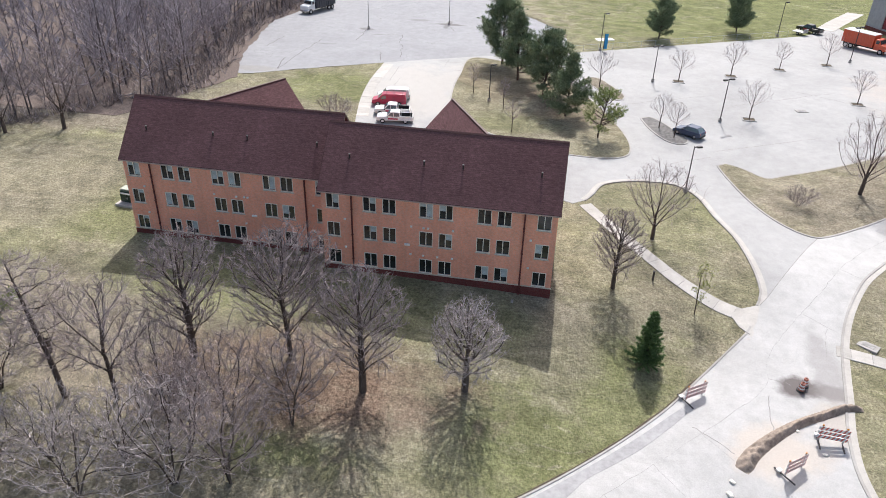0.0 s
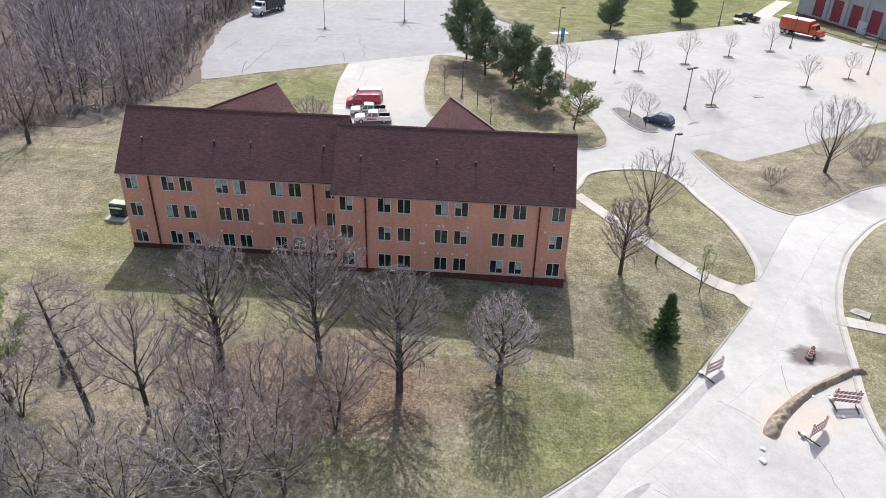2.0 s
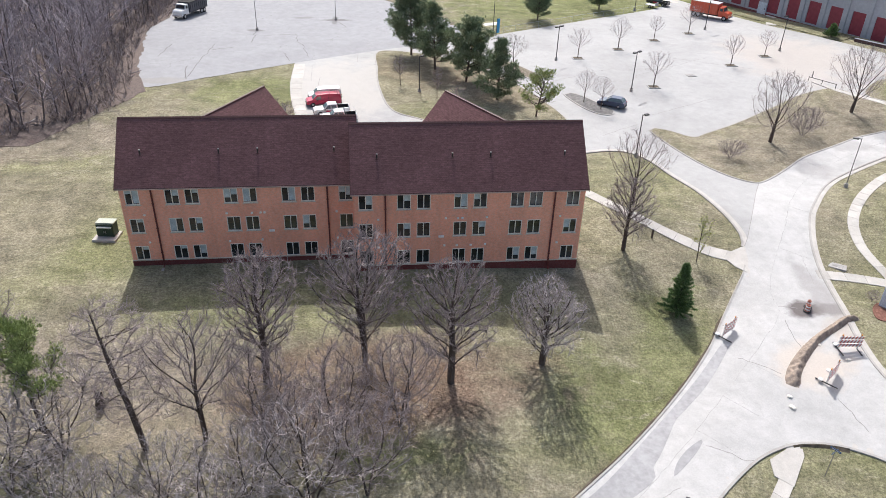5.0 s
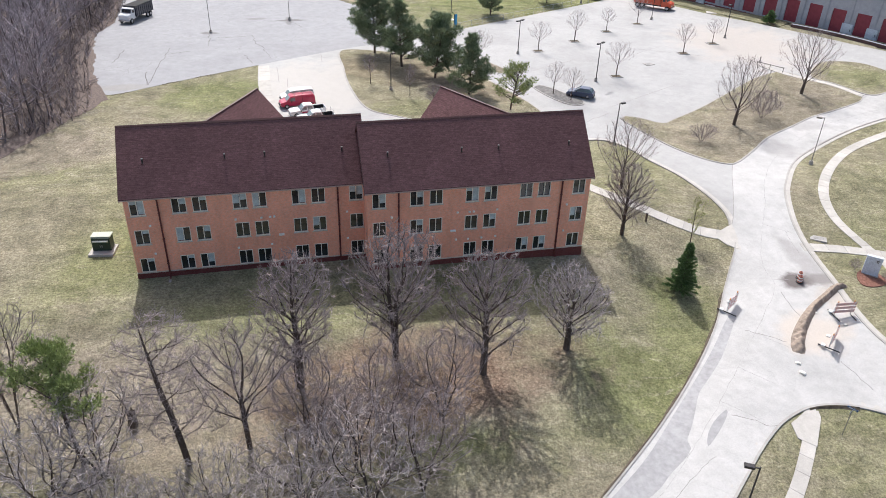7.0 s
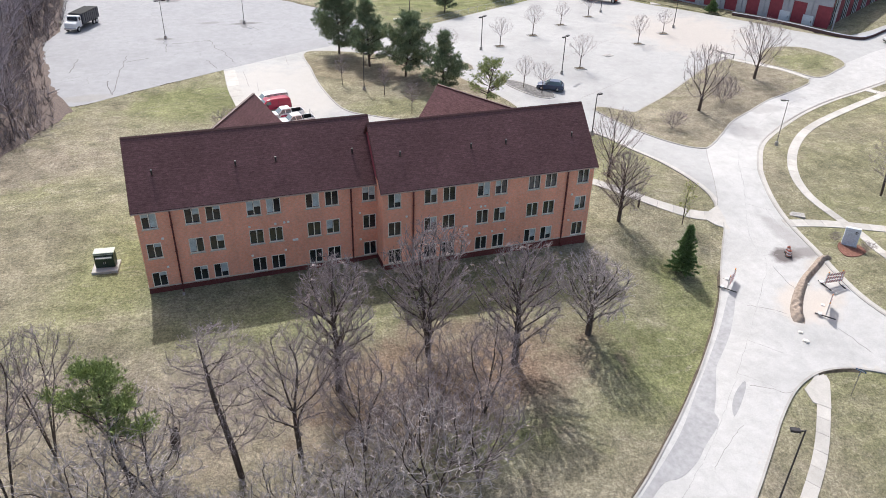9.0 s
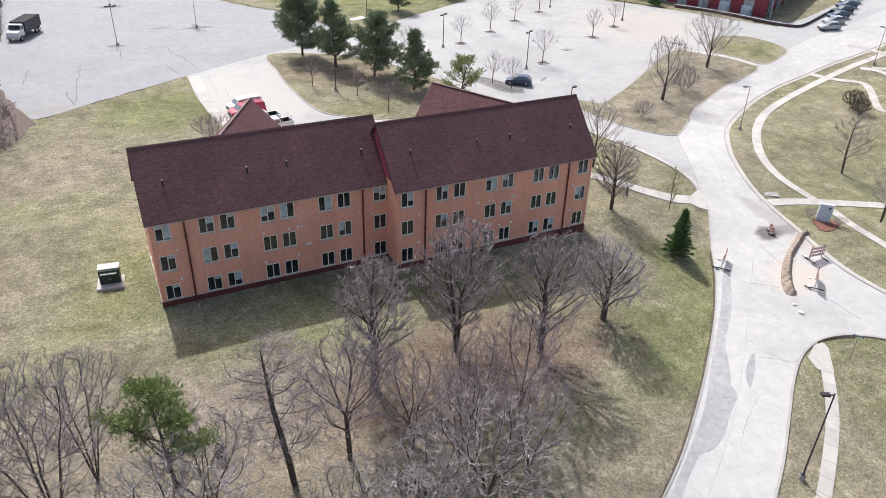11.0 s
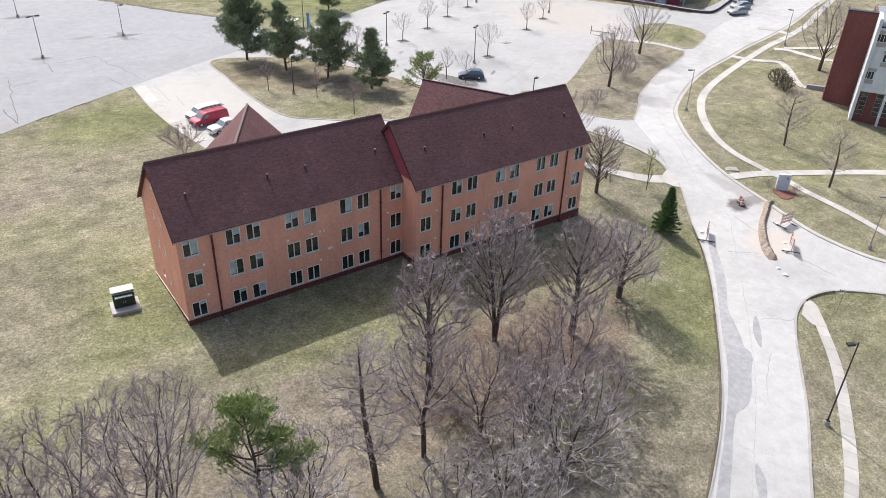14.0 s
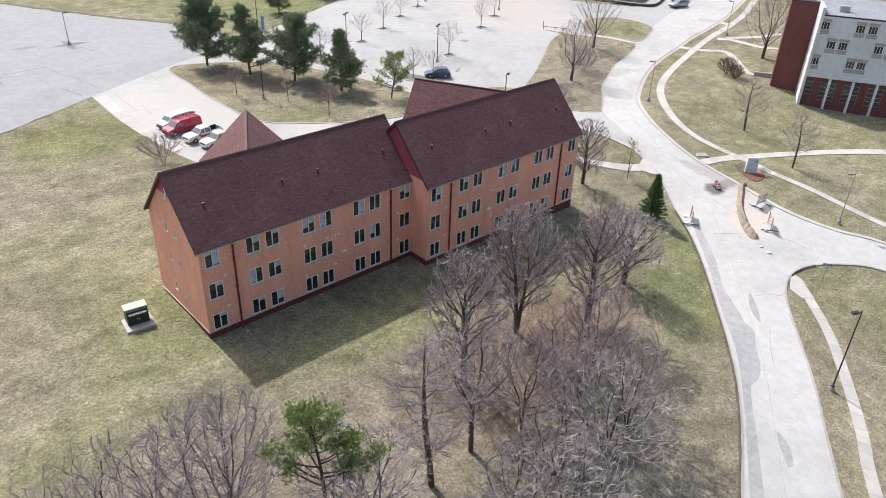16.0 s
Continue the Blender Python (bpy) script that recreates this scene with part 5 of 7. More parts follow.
PINES = (pine(31, 9.4, 5.2, 0.13, 60, 84, 0.56, 0.5, 0.25, True), pine(32, 9.8, 5.2, 0.14, 54, 84, 0.56, 0.25, 0.22), pine(33, 9.2, 5.3, 0.13, 62, 84, 0.56, 0.5, 0.25, True), pine(34, 8.4, 4.8, 0.1, 50, 78, 0.56, 0.25, 0.22))
LIGHT_PINE = pine(35, 6.3, 3.3, 0.2, 30, 30, 0.45, 0.4, 0.35, True)
LIGHT_PINE = (LIGHT_PINE[0], ("crown", LIGHT_PINE[1][1], NEEDLE_LIGHT))
for k, x, y, size, turn in ((PINES[0], -11.2, 121.2, 1.02, 0), (PINES[1], -7.9, 113.6, 1.0, 1), (PINES[2], -3.6, 108.0, 0.97, 2), (PINES[3], 0.1, 101.0, 0.98, 3)):
    tree(k, x, y, "dark green mature pine on the grass island", size, turn, "island pines", "pine_tree", "pine tree", 0.12)
tree(LIGHT_PINE, 4.7, 94.8, "yellowish-green young pine on the grass island", 1.0, 0.5, "island pines", "pine_tree", "pine tree", 0.12)
for x, y, size in ((15.8, 144.9, 0.75), (31.4, 154.6, 0.75)):
    tree(PINES[2], x, y, "dark green pine on the sports field", size, x, "field pines", "pine_tree", "pine tree")
NEAR_PINE = pine(36, 9.4, 4.5, 0.38, 22, 96, 0.4, 0.7, 0.55, True)
NEAR_PINE = (NEAR_PINE[0], ("crown", NEAR_PINE[1][1], NEEDLE_LIGHT))
tree(NEAR_PINE, -43.6, 39.6, "tall sparse pine with light green needle clumps", 1.0, 0.8, "", "pine_tree", "pine tree")


def spruce(seed, tall, wide, whorls=150):
    rng = random.Random(seed)
    wood, leaf = Wood(), Foliage(rng)
    wood.limb([Vector((0, 0, -0.2)), Vector((0, 0, tall * 0.9))], 0.09, 0.02, 6)
    for i in range(whorls):
        u = ((i + rng.random()) / whorls) ** 1.25
        reach = wide * (1 - u) ** 0.75 * rng.uniform(0.55, 1.12) + 0.1
        t = i * 2.39996
        p = Vector((0, 0, 0.15 + (tall - 0.3) * u))
        d = Vector((math.cos(t), math.sin(t), 0.25 + 0.5 * u))
        pts = arc(rng, p, d, reach, 3, 0.04, 0.05)
        wood.limb(pts, 0.02, 0.008, 3)
        for b in range(int(5 + 12 * reach)):
            k = rng.uniform(0.15, 1) * 3
            j = min(2, int(k))
            leaf.spray(pts[j].lerp(pts[j + 1], k - j), (d.normalized() + Vector((0, 0, 0.25))).normalized(), 7, 0.32, 0.03, 0.45)
    return (("trunk", mesh_from("trunk", wood.v, wood.f), BARK), ("crown", mesh_from("crown", leaf.v, leaf.f), SPRUCE))


tree(spruce(41, 5.5, 1.6), 9.2, 51.7, "dense dark green conical spruce on the lawn", 1.0, 0, "", "spruce_tree", "spruce tree")

tree(spruce(43, 2.6, 1.5, 60), 68.9, 128.9, "dark green rounded evergreen bush by the hall", 1.0, 0, "", "evergreen_bush", "bush")


def budding(seed, tall, wide):
    a, b = grown_tree(seed, tall, wide, clear=0.22, belly=0.5, rise=0.9, leader=0.85, trunk=0.05, count=110, step=0.3, thin=0.008, twigs=2, twig=0.4)
    leaf = Foliage(random.Random(seed))
    co = [v.co.copy() for v in b.vertices]
    for p in co[::5]:
        leaf.spray(p, Vector((0, 0, 1)), 2, 0.17, 0.04, 0.8)
    n = len(co)
    crown = mesh_from("crown", [tuple(p) for p in co] + leaf.v, [tuple(f.vertices) for f in b.polygons] + [tuple(i + n for i in f) for f in leaf.f])
    crown.polygons.foreach_set("material_index", [0] * len(b.polygons) + [1] * len(leaf.f))
    return (("trunk", a, BARK), ("crown", crown, [TWIG, BUD]))


tree(budding(42, 5.6, 1.1), 13.8, 58.6, "slender young tree with yellow-green spring buds", 1.0, 0, "", "young_tree")


# ---- woodland ----
EDGE = ((70, -84), (79, -76), (88, -69.5), (92, -65.5), (95.5, -60.5), (100, -56.5), (106, -56.6), (114, -58.2), (122, -59.8), (132, -61.2), (142, -60.4), (150, -59.4), (230, -61))


def wood_edge(y):
    for (ya, xa), (yb, xb) in zip(EDGE, EDGE[1:]):
        if ya <= y <= yb:
            return xa + (xb - xa) * (y - ya) / (yb - ya)
    return -62


wr = random.Random(51)
WOODS = [bare_tree(60 + i, 9.5 + 0.9 * i, 3.4 + 0.3 * (i % 3), 0.16, 14, (5, 3, 0), 0.11 + 0.012 * i, thin=0.024, stout=0.6, lean=0.09 * (i % 3 - 1), steep=0.9 + 0.15 * (i % 2), cheap=True) for i in range(6)]
spots = []
tries = 0
while len(spots) < 410 and tries < 60000:
    tries += 1
    y = wr.uniform(78, 225)
    e = wood_edge(y)
    back = wr.random() ** 1.8 * 70
    x = e - 1.0 - back
    near = 1.6 + back * 0.03
    if all((x - p[0]) ** 2 + (y - p[1]) ** 2 > near * near for p in spots[-400:]):
        spots.append((x, y, back))
front = sorted(spots, key=lambda p: p[2])[:46]
for i, (x, y, back) in enumerate(front):
    a, b = WOODS[i % 6]
    tree((("trunk", a, TRUNK_WOOD), ("crown", b, BARK_WOOD)), x, y, "slender leafless woodland tree at the edge of the wood", wr.uniform(0.7, 1.05), wr.uniform(0, 6), "woodland edge trees")
arrays = []
for a, b in WOODS:
    vs, fs, off = [], [], 0
    for me in (a, b):
        co = np.empty(len(me.vertices) * 3)
        me.vertices.foreach_get("co", co)
        ix = np.empty(len(me.loops), dtype=np.int64)
        me.loops.foreach_get("vertex_index", ix)
        vs.append(co.reshape(-1, 3))
        fs.append(ix.reshape(-1, 4) + off)
        off += len(me.vertices)
    arrays.append((np.concatenate(vs), np.concatenate(fs), np.repeat((0, 1), (len(a.polygons), len(b.polygons)))))
chosen = set(front)
av, af, am, off = [], [], [], 0
for i, s in enumerate(p for p in spots if p not in chosen):
    co, ix, which = arrays[wr.randrange(6)]
    t, k = wr.uniform(0, 6.28), wr.uniform(0.75, 1.15)
    c, n = math.cos(t) * k, math.sin(t) * k
    q = co @ np.array(((c, n, 0), (-n, c, 0), (0, 0, k))) + np.array(on_ground(s[0], s[1]))
    av.append(q)
    af.append(ix + off)
    am.append(which)
    off += len(co)
woods = new("woodland", mesh_from("woodland", np.concatenate(av), np.concatenate(af)))
woods.data.materials.append(TRUNK_WOOD)
woods.data.materials.append(BARK_WOOD)
woods.data.polygons.foreach_set("material_index", np.concatenate(am).astype(np.int32))
tagged(woods, "dense leafless grey-brown woodland behind the lawn", "woodland", kind="stuff")
brush, dead = Wood(), Wood()
for i in range(3000):
    y = wr.uniform(78, 215)
    x = wood_edge(y) + wr.choice((1.0, 1.6, 3.2)) - wr.random() ** 2.4 * 40
    p = on_ground(x, y)
    for k in range(4):
        d = side_dir(wr, Vector((0, 0, 1)), wr.uniform(0.1, 1.0))
        (dead if i % 3 else brush).limb(arc(wr, p, d, wr.uniform(0.6, 2.6), 2, 0.0, 0.15), 0.025, 0.01, 3)
for wood, bark in ((brush, BARK_WOOD), (dead, TRUNK_WOOD)):
    ob = new("undergrowth", mesh_from("undergrowth", wood.v, wood.f))
    ob.data.materials.append(bark)
    tagged(ob, "tangled brown brush along the edge of the wood", "undergrowth", kind="stuff")
litter = bark_material("leaf_litter_earth", (0.05, 0.04, 0.036), (0.17, 0.135, 0.118))
fringe = [(x + 0.5 + wr.gauss(0, 0.22), y + wr.gauss(0, 0.22)) for x, y in curve_line([(-61.8, 87.6), (-59.8, 91.2), (-57.8, 95.2), (-54.6, 100.4), (-52.2, 104.3), (-52.4, 107.4), (-53.5, 111.2), (-54.9, 116), (-56.3, 123), (-57.5, 130), (-58.4, 138), (-57.2, 142.5), (-57, 150), (-58, 170), (-59.5, 213)])]
sheet("woodland_floor", fringe + [(-125, 213), (-125, 87.6)], 0.045, litter, "brown leaf litter and bare earth under the wood", "woodland floor")
for x, y, t, n in ((-54.9, 112.3, 0.15, 1.8), (-54.6, 101.5, 2.3, 1.2), (-59.2, 125.4, 0.6, 1.5), (-64.2, 94.2, 0.4, 2.6), (-63.5, 94.8, 1.3, 2.0), (-63.9, 93.9, 2.5, 1.6), (-62.8, 94.0, 0.0, 1.8)):
    log = Wood()
    log.limb(arc(wr, Vector((0, 0, 0.12)), Vector((math.cos(t), math.sin(t), 0.12)), n, 5, 0.03, 0.12), 0.1, 0.03, 5)
    fallen = new("fallen_branch", mesh_from("fallen_branch", log.v, log.f))
    fallen.matrix_basis = Matrix.Translation(on_ground(x, y))
    fallen.data.materials.append(TWIG_PALE)
    tagged(fallen, "pale bleached fallen branch beside the wood", "fallen branch", "fallen branches")
stump = thing("tree_stump", on_ground(-40.6, 42.4), "broken dark brown tree stump on the lawn", "tree stump")
sw = Wood()
sw.limb([Vector((0, 0, -0.2)), Vector((0, 0, 0.2)), Vector((0.05, 0, 0.8)), Vector((0.08, 0.05, 1.25))], 0.42, 0.24, 9)
for a in range(5):
    sw.limb([Vector((0.2 * math.cos(a * 1.3), 0.2 * math.sin(a * 1.3), 0.9)), Vector((0.26 * math.cos(a * 1.3), 0.26 * math.sin(a * 1.3), 1.3 + 0.2 * (a % 3)))], 0.09, 0.03, 5)
part("trunk", mesh_from("trunk", sw.v, sw.f), BARK, stump)


# ---- other buildings ----
def block_wall(parent, name, m, x0, x1, z0, z1, openings, material, thick=0.3, label=""):
    ob = part(name, wall_panel(x0, x1, z0, z1, thick, openings), material, parent, label)
    ob.matrix_basis = parent.matrix_world.inverted() @ m
    return ob


GREY_PANEL = plain("grey_wall_panel", (0.36, 0.37, 0.40), 0.7, 0, 0.3, 1.5, 0.1)
RED_PANEL = plain("dark_red_panel", (0.235, 0.042, 0.058), 0.6, 0, 0.3, 2.0, 0.12)
PALE_PANEL = plain("pale_concrete_panel", (0.70, 0.72, 0.73), 0.8, 0, 0.3, 1.5, 0.08)
RED_BRICK = brick_material("red_brick", (0.19, 0.062, 0.057), (0.15, 0.048, 0.046), (0.19, 0.11, 0.10))
GRAVEL = plain("roof_gravel", (0.27, 0.285, 0.31), 0.9, 0, 0.2, 2.0, 0.2)
DOOR = plain("pale_blue_door", (0.52, 0.58, 0.64), 0.5)

ga, gb = Vector((58, 164.6, 0)), Vector((81, 110.5, 0))
gdir = (gb - ga).normalized()
gturn = math.degrees(math.atan2(gdir.y, gdir.x))
gym = thing("sports_hall", (81, 110.5, 2.2), "grey hall with dark red wall panels and red brick base", "building")
gm = pose(ga.x, ga.y, 0, 0, 0, gturn)
glen = (gb - ga).length
spans = [10.4 + 4.75 * k for k in range(-1, 11)]
gh = [(s - 1.35, s + 1.35, 3.2, 7.4) for s in spans] + [(16.5, 18.6, 2.6, 4.9)]
block_wall(gym, "front_wall", gm, 0, glen, 2.9, 11, [o for o in gh if o[3] > 5], GREY_PANEL)
block_wall(gym, "brick_base", gm @ pose(0, -0.08, 0), 0, glen, 0.5, 2.9, [], RED_BRICK, 0.35, "red brick base wall")
for s in spans:
    p = part("wall_panel", bevelled(boxes((-1.35, 1.35, 0.12, 0.2, 3.2, 7.4)), 0.02), RED_PANEL, gym, "dark red recessed panel")
    p.matrix_basis = gym.matrix_world.inverted() @ gm @ pose(s, 0, 0)
    p = part("pilaster", bevelled(boxes((-0.12, 0.12, -0.14, 0.0, 2.9, 11)), 0.02), GREY_PANEL, gym)
    p.matrix_basis = gym.matrix_world.inverted() @ gm @ pose(s + 2.37, 0, 0)
for s, z0, z1 in ((17.5, 2.6, 4.9), (50.6, 3.0, 5.2), (55.3, 3.0, 5.2)):
    p = part("door", bevelled(boxes((-1.05, 1.05, -0.2, -0.02, z0, z1)), 0.02), DOOR, gym, "pale blue-grey door")
    p.matrix_basis = gym.matrix_world.inverted() @ gm @ pose(s, 0, 0)
    part("handle", boxes((0.7, 0.76, -0.28, -0.2, z0 + 0.9, z0 + 1.3)), METAL_DARK, p)
side = gm @ pose(glen, 0, 0, 0, 0, 90)
block_wall(gym, "side_wall", side, 0.3, 40, 0.5, 11, [(2 + 4.5 * k, 4.6 + 4.5 * k, 3.6, 9.4) for k in range(8)], RED_PANEL)
for k in range(8):
    p = part("window", boxes((0, 2.6, 0.1, 0.2, 3.6, 9.4)), GLASS, gym)
    p.matrix_basis = gym.matrix_world.inverted() @ side @ pose(2 + 4.5 * k, 0, 0)
    for u in (0.0, 0.85, 1.7, 2.5):
        q = part("mullion", boxes((u, u + 0.1, 0.02, 0.12, 3.6, 9.4)), PALE_PANEL, p)
roofp = part("roof", bevelled(boxes((-0.2, glen + 0.2, -0.2, 40, 11, 11.4)), 0.05), GRAVEL, gym)
roofp.matrix_basis = gym.matrix_world.inverted() @ gm
lw = curve_line([(71.5, 125.5), (74.5, 119.5), (77.2, 113), (79.6, 106.9), (82.3, 103.2), (85, 103.2), (88.4, 104.2), (96, 106.5)])
# red brick with the wall's shade put into a duller colour
low = strip("retaining_wall", lw, 0.4, 0.55, 1.0, brick_material("shade_dulled_brick", (0.13, 0.075, 0.07), (0.1, 0.06, 0.058), (0.14, 0.1, 0.095)))
tagged(low, "low red brick retaining wall beside the hall", "wall", kind="structure")
strip("coping", lw, 0.42, 0.6, 0.05, GREY_PANEL, low)
for a, b in (((62.5, 139.5), (66, 146.5)),):
    tagged(strip("pavement", curve_line([a, b]), 2.0, 0.1, 0.1, WALKWAY), "short pale concrete path to the hall door", "sidewalk", "sidewalks", "structure")
tagged(strip("pavement", curve_line([(49.5, 161), (53.5, 168), (60, 178)]), 3.5, 0.08, 0.1, WALKWAY), "pale concrete service drive", "sidewalk", "sidewalks", "structure")
tagged(strip("hall_bed", curve_line([(57.5, 158), (63, 145.5), (68, 134), (71, 127)]), 4.0, 0.1, 0.1, GRASS), "strip of grass before the hall", "lawn", kind="structure")

# pale panelled block with a red brick stair tower
el = thing("campus_building", (64, 58, -1), "four-storey block with pale panels and red brick", "building")
em = pose(60.5, 58.9, 0, 0, 0, math.degrees(math.atan2(-0.877, 0.48)))
inv = el.matrix_world.inverted()
eh, panes, pan = [], [], []
for k in range(3):
    b = 6.7 * k
    for u, z in ((0.75 + b, 5.5), (5.9 - 6.7 + 6.7 + b, 5.5), (2.4 + b, 8.2), (4.1 + b, 8.2), (0.85 + b, 11.0), (5.8 + b, 11.0)):
        eh.append((u - 0.62, u + 0.62, z - 0.62, z + 0.55))
block_wall(el, "upper_wall", em, 0.35, 24, 3.6, 12.4, eh, PALE_PANEL)
for a, b, c, d in eh:
    fb = wall_panel(a, b, c, d, 0.06, [(a + 0.06, (a + b) / 2 - 0.25, c + 0.06, d - 0.06), ((a + b) / 2 - 0.19, (a + b) / 2 + 0.2, c + 0.06, d - 0.06), ((a + b) / 2 + 0.26, b - 0.06, c + 0.06, d - 0.06)])
    bmesh.ops.translate(fb, verts=fb.verts[:], vec=(0, 0.07, 0))
    w = part("window", fb, PALE_PANEL, el)
    w.matrix_basis = inv @ em
    part("pane", boxes((a + 0.05, b - 0.05, 0.1, 0.12, c + 0.05, d - 0.05)), GLASS, w)
    s = part("spandrel", bevelled(boxes((a - 0.12, b + 0.12, -0.05, 0.0, c - 0.65, c - 0.02)), 0.015), plain("warm_grey_panel", (0.42, 0.38, 0.36), 0.8) if not pan else pan[0], el, "warm grey panel under a window")
    pan.append(s.data.materials[0])
    s.matrix_basis = inv @ em
    s = part("spandrel", bevelled(boxes((a - 0.12, b + 0.12, -0.05, 0.0, d + 0.02, d + 0.5)), 0.015), pan[0], el, "warm grey panel above a window")
    s.matrix_basis = inv @ em
band = part("stone_band", bevelled(boxes((0.3, 24, -0.12, 0.2, 3.0, 3.6)), 0.02), PALE_PANEL, el)
band.matrix_basis = inv @ em
bays = [0.4 + 3.4 * k for k in range(7)]
lower = []
for b in bays:
    lower += [(b + 0.2, b + 1.1, -0.6, 2.9), (b + 2.25, b + 3.15, -0.6, 2.9)]
block_wall(el, "lower_wall", em @ pose(0, 0.15, 0), 0.3, 24, -3, 3.0, lower, RED_BRICK)
for a, b, c, d in lower:
    fb = wall_panel(a, b, c, d, 0.08, [(a + 0.04, b - 0.04, c + 0.05 + 0.69 * k, c + 0.68 + 0.69 * k) for k in range(5)])
    bmesh.ops.translate(fb, verts=fb.verts[:], vec=(0, 0.2, 0))
    w = part("window", fb, GREY_PANEL, el)
    w.matrix_basis = inv @ em
    part("pane", boxes((a + 0.04, b - 0.04, 0.25, 0.28, c, d)), GLASS, w)
for b in bays[1:]:
    p = part("pilaster", bevelled(boxes((b - 0.18, b + 0.18, -0.2, 0.3, -3, 3.0)), 0.02), PALE_PANEL, el, "white pilaster")
    p.matrix_basis = inv @ em
for name, dims, mat in (("end_fin", (-0.15, 0.3, -0.3, 5.0, -3, 13.7), PALE_PANEL), ("stair_tower", (-4.3, -0.15, 4.6, 6.4, -3, 13.4), RED_BRICK), ("roof", (0.3, 24, 0.3, 18, 12.0, 12.3), GRAVEL), ("end_wall", (-0.1, 0.3, 5.0, 18, -3, 12.3), RED_BRICK), ("tower_roof", (-4.25, -0.2, 4.7, 6.35, 13.4, 13.44), METAL_DARK)):
    p = part(name, bevelled(boxes(dims), 0.03), mat, el)
    p.matrix_basis = inv @ em
p = part("parapet", boxes((-4.35, -0.1, 4.55, 4.85, 13.4, 13.55), (-4.35, -4.1, 4.85, 6.4, 13.4, 13.55), (0.3, 24, 0.0, 0.3, 12.4, 12.6)), METAL_DARK, el)
p.matrix_basis = inv @ em
for u, v in ((3, 5), (9.5, 4), (14, 6)):
    p = part("roof_unit", bevelled(boxes((u, u + 1.4, v, v + 1.1, 12.3, 13.2)), 0.05), GALV, el, "metal roof unit")
    p.matrix_basis = inv @ em
bench = thing("garden_wall", on_ground(65.2, 67.6), "low grey planter wall beside the stair tower", "wall", turn=-1.0)
part("wall", bevelled(boxes((-1.6, 1.6, -0.25, 0.25, -0.3, 0.7)), 0.03), GREY_PANEL, bench)


# ---- vehicles ----
TYRE = plain("black_tyre", (0.02, 0.02, 0.02), 0.9)
RIM = plain("alloy_rim", (0.5, 0.5, 0.52), 0.35, 0.8)
LAMP = plain("clear_headlamp", (0.8, 0.8, 0.78), 0.2, 0, 0.6)
TAIL = plain("red_tail_lamp", (0.4, 0.02, 0.02), 0.3)
CHROME = plain("bumper_metal", (0.55, 0.55, 0.56), 0.25, 0.9)
UNDER = plain("black_plastic", (0.03, 0.03, 0.03), 0.7)


# sky reflection in the panes is put into this base colour
CAR_GLASS = plain("sky_toned_car_glass", (0.10, 0.15, 0.165), 0.08, 0, 1.0, 1.0, 0.2)


def paint(name, c):
    m = plain(name, c, 0.3, 0, 0.6, 3.0, 0.05)
    m.node_tree.nodes["Principled BSDF"].inputs["Coat Weight"].default_value = 0.15
    return m


WHITE_P, RED_P, BLUE_P, BLACK_P, SILVER_P, ORANGE_P = (paint(n, c) for n, c in (("white_paint", (0.72, 0.72, 0.71)), ("red_paint", (0.42, 0.006, 0.055)), ("dark_blue_paint", (0.03, 0.055, 0.115)), ("black_paint", (0.02, 0.02, 0.022)), ("silver_paint", (0.42, 0.42, 0.41)), ("orange_red_paint", (0.62, 0.085, 0.03))))


def shell(profile, half, inset=0.0, top=None, nose=0.0):
    """A body lofted across from its side profile (x, z); points above top lean inwards by inset, ends narrow by nose."""
    bm = bmesh.new()
    rings = []
    reach = max(abs(x) for x, _ in profile)
    for s in (-1, 1):
        ring = []
        for x, z in profile:
            w = half - (inset * (z - top) if top is not None and z > top else 0)
            ring.append(bm.verts.new((x, s * w * (1 - nose * max(0.0, (abs(x) / reach - 0.7) / 0.3) ** 2), z)))
        rings.append(ring)
    n = len(profile)
    bm.faces.new(rings[0][::-1])
    bm.faces.new(rings[1])
    for i in range(n):
        bm.faces.new([rings[0][i], rings[0][(i + 1) % n], rings[1][(i + 1) % n], rings[1][i]])
    bmesh.ops.recalc_face_normals(bm, faces=bm.faces[:])
    return bm


def flank(corners, wide, top, lean, mat, t, name="side_window", proud=0.012):
    """A pane on each flank, given by its corners (x, z) on a side that leans in above top."""
    for s in (-1, 1):
        bm = bmesh.new()
        rows = [[bm.verts.new((x, s * (wide - lean * max(0.0, z - top) + d), z)) for x, z in corners] for d in (proud, -0.03)]
        n = len(corners)
        bm.faces.new(rows[0])
        bm.faces.new(rows[1][::-1])
        for i in range(n):
            bm.faces.new((rows[0][i], rows[1][i], rows[1][(i + 1) % n], rows[0][(i + 1) % n]))
        bmesh.ops.recalc_face_normals(bm, faces=bm.faces[:])
        part(name, bm, mat, t)


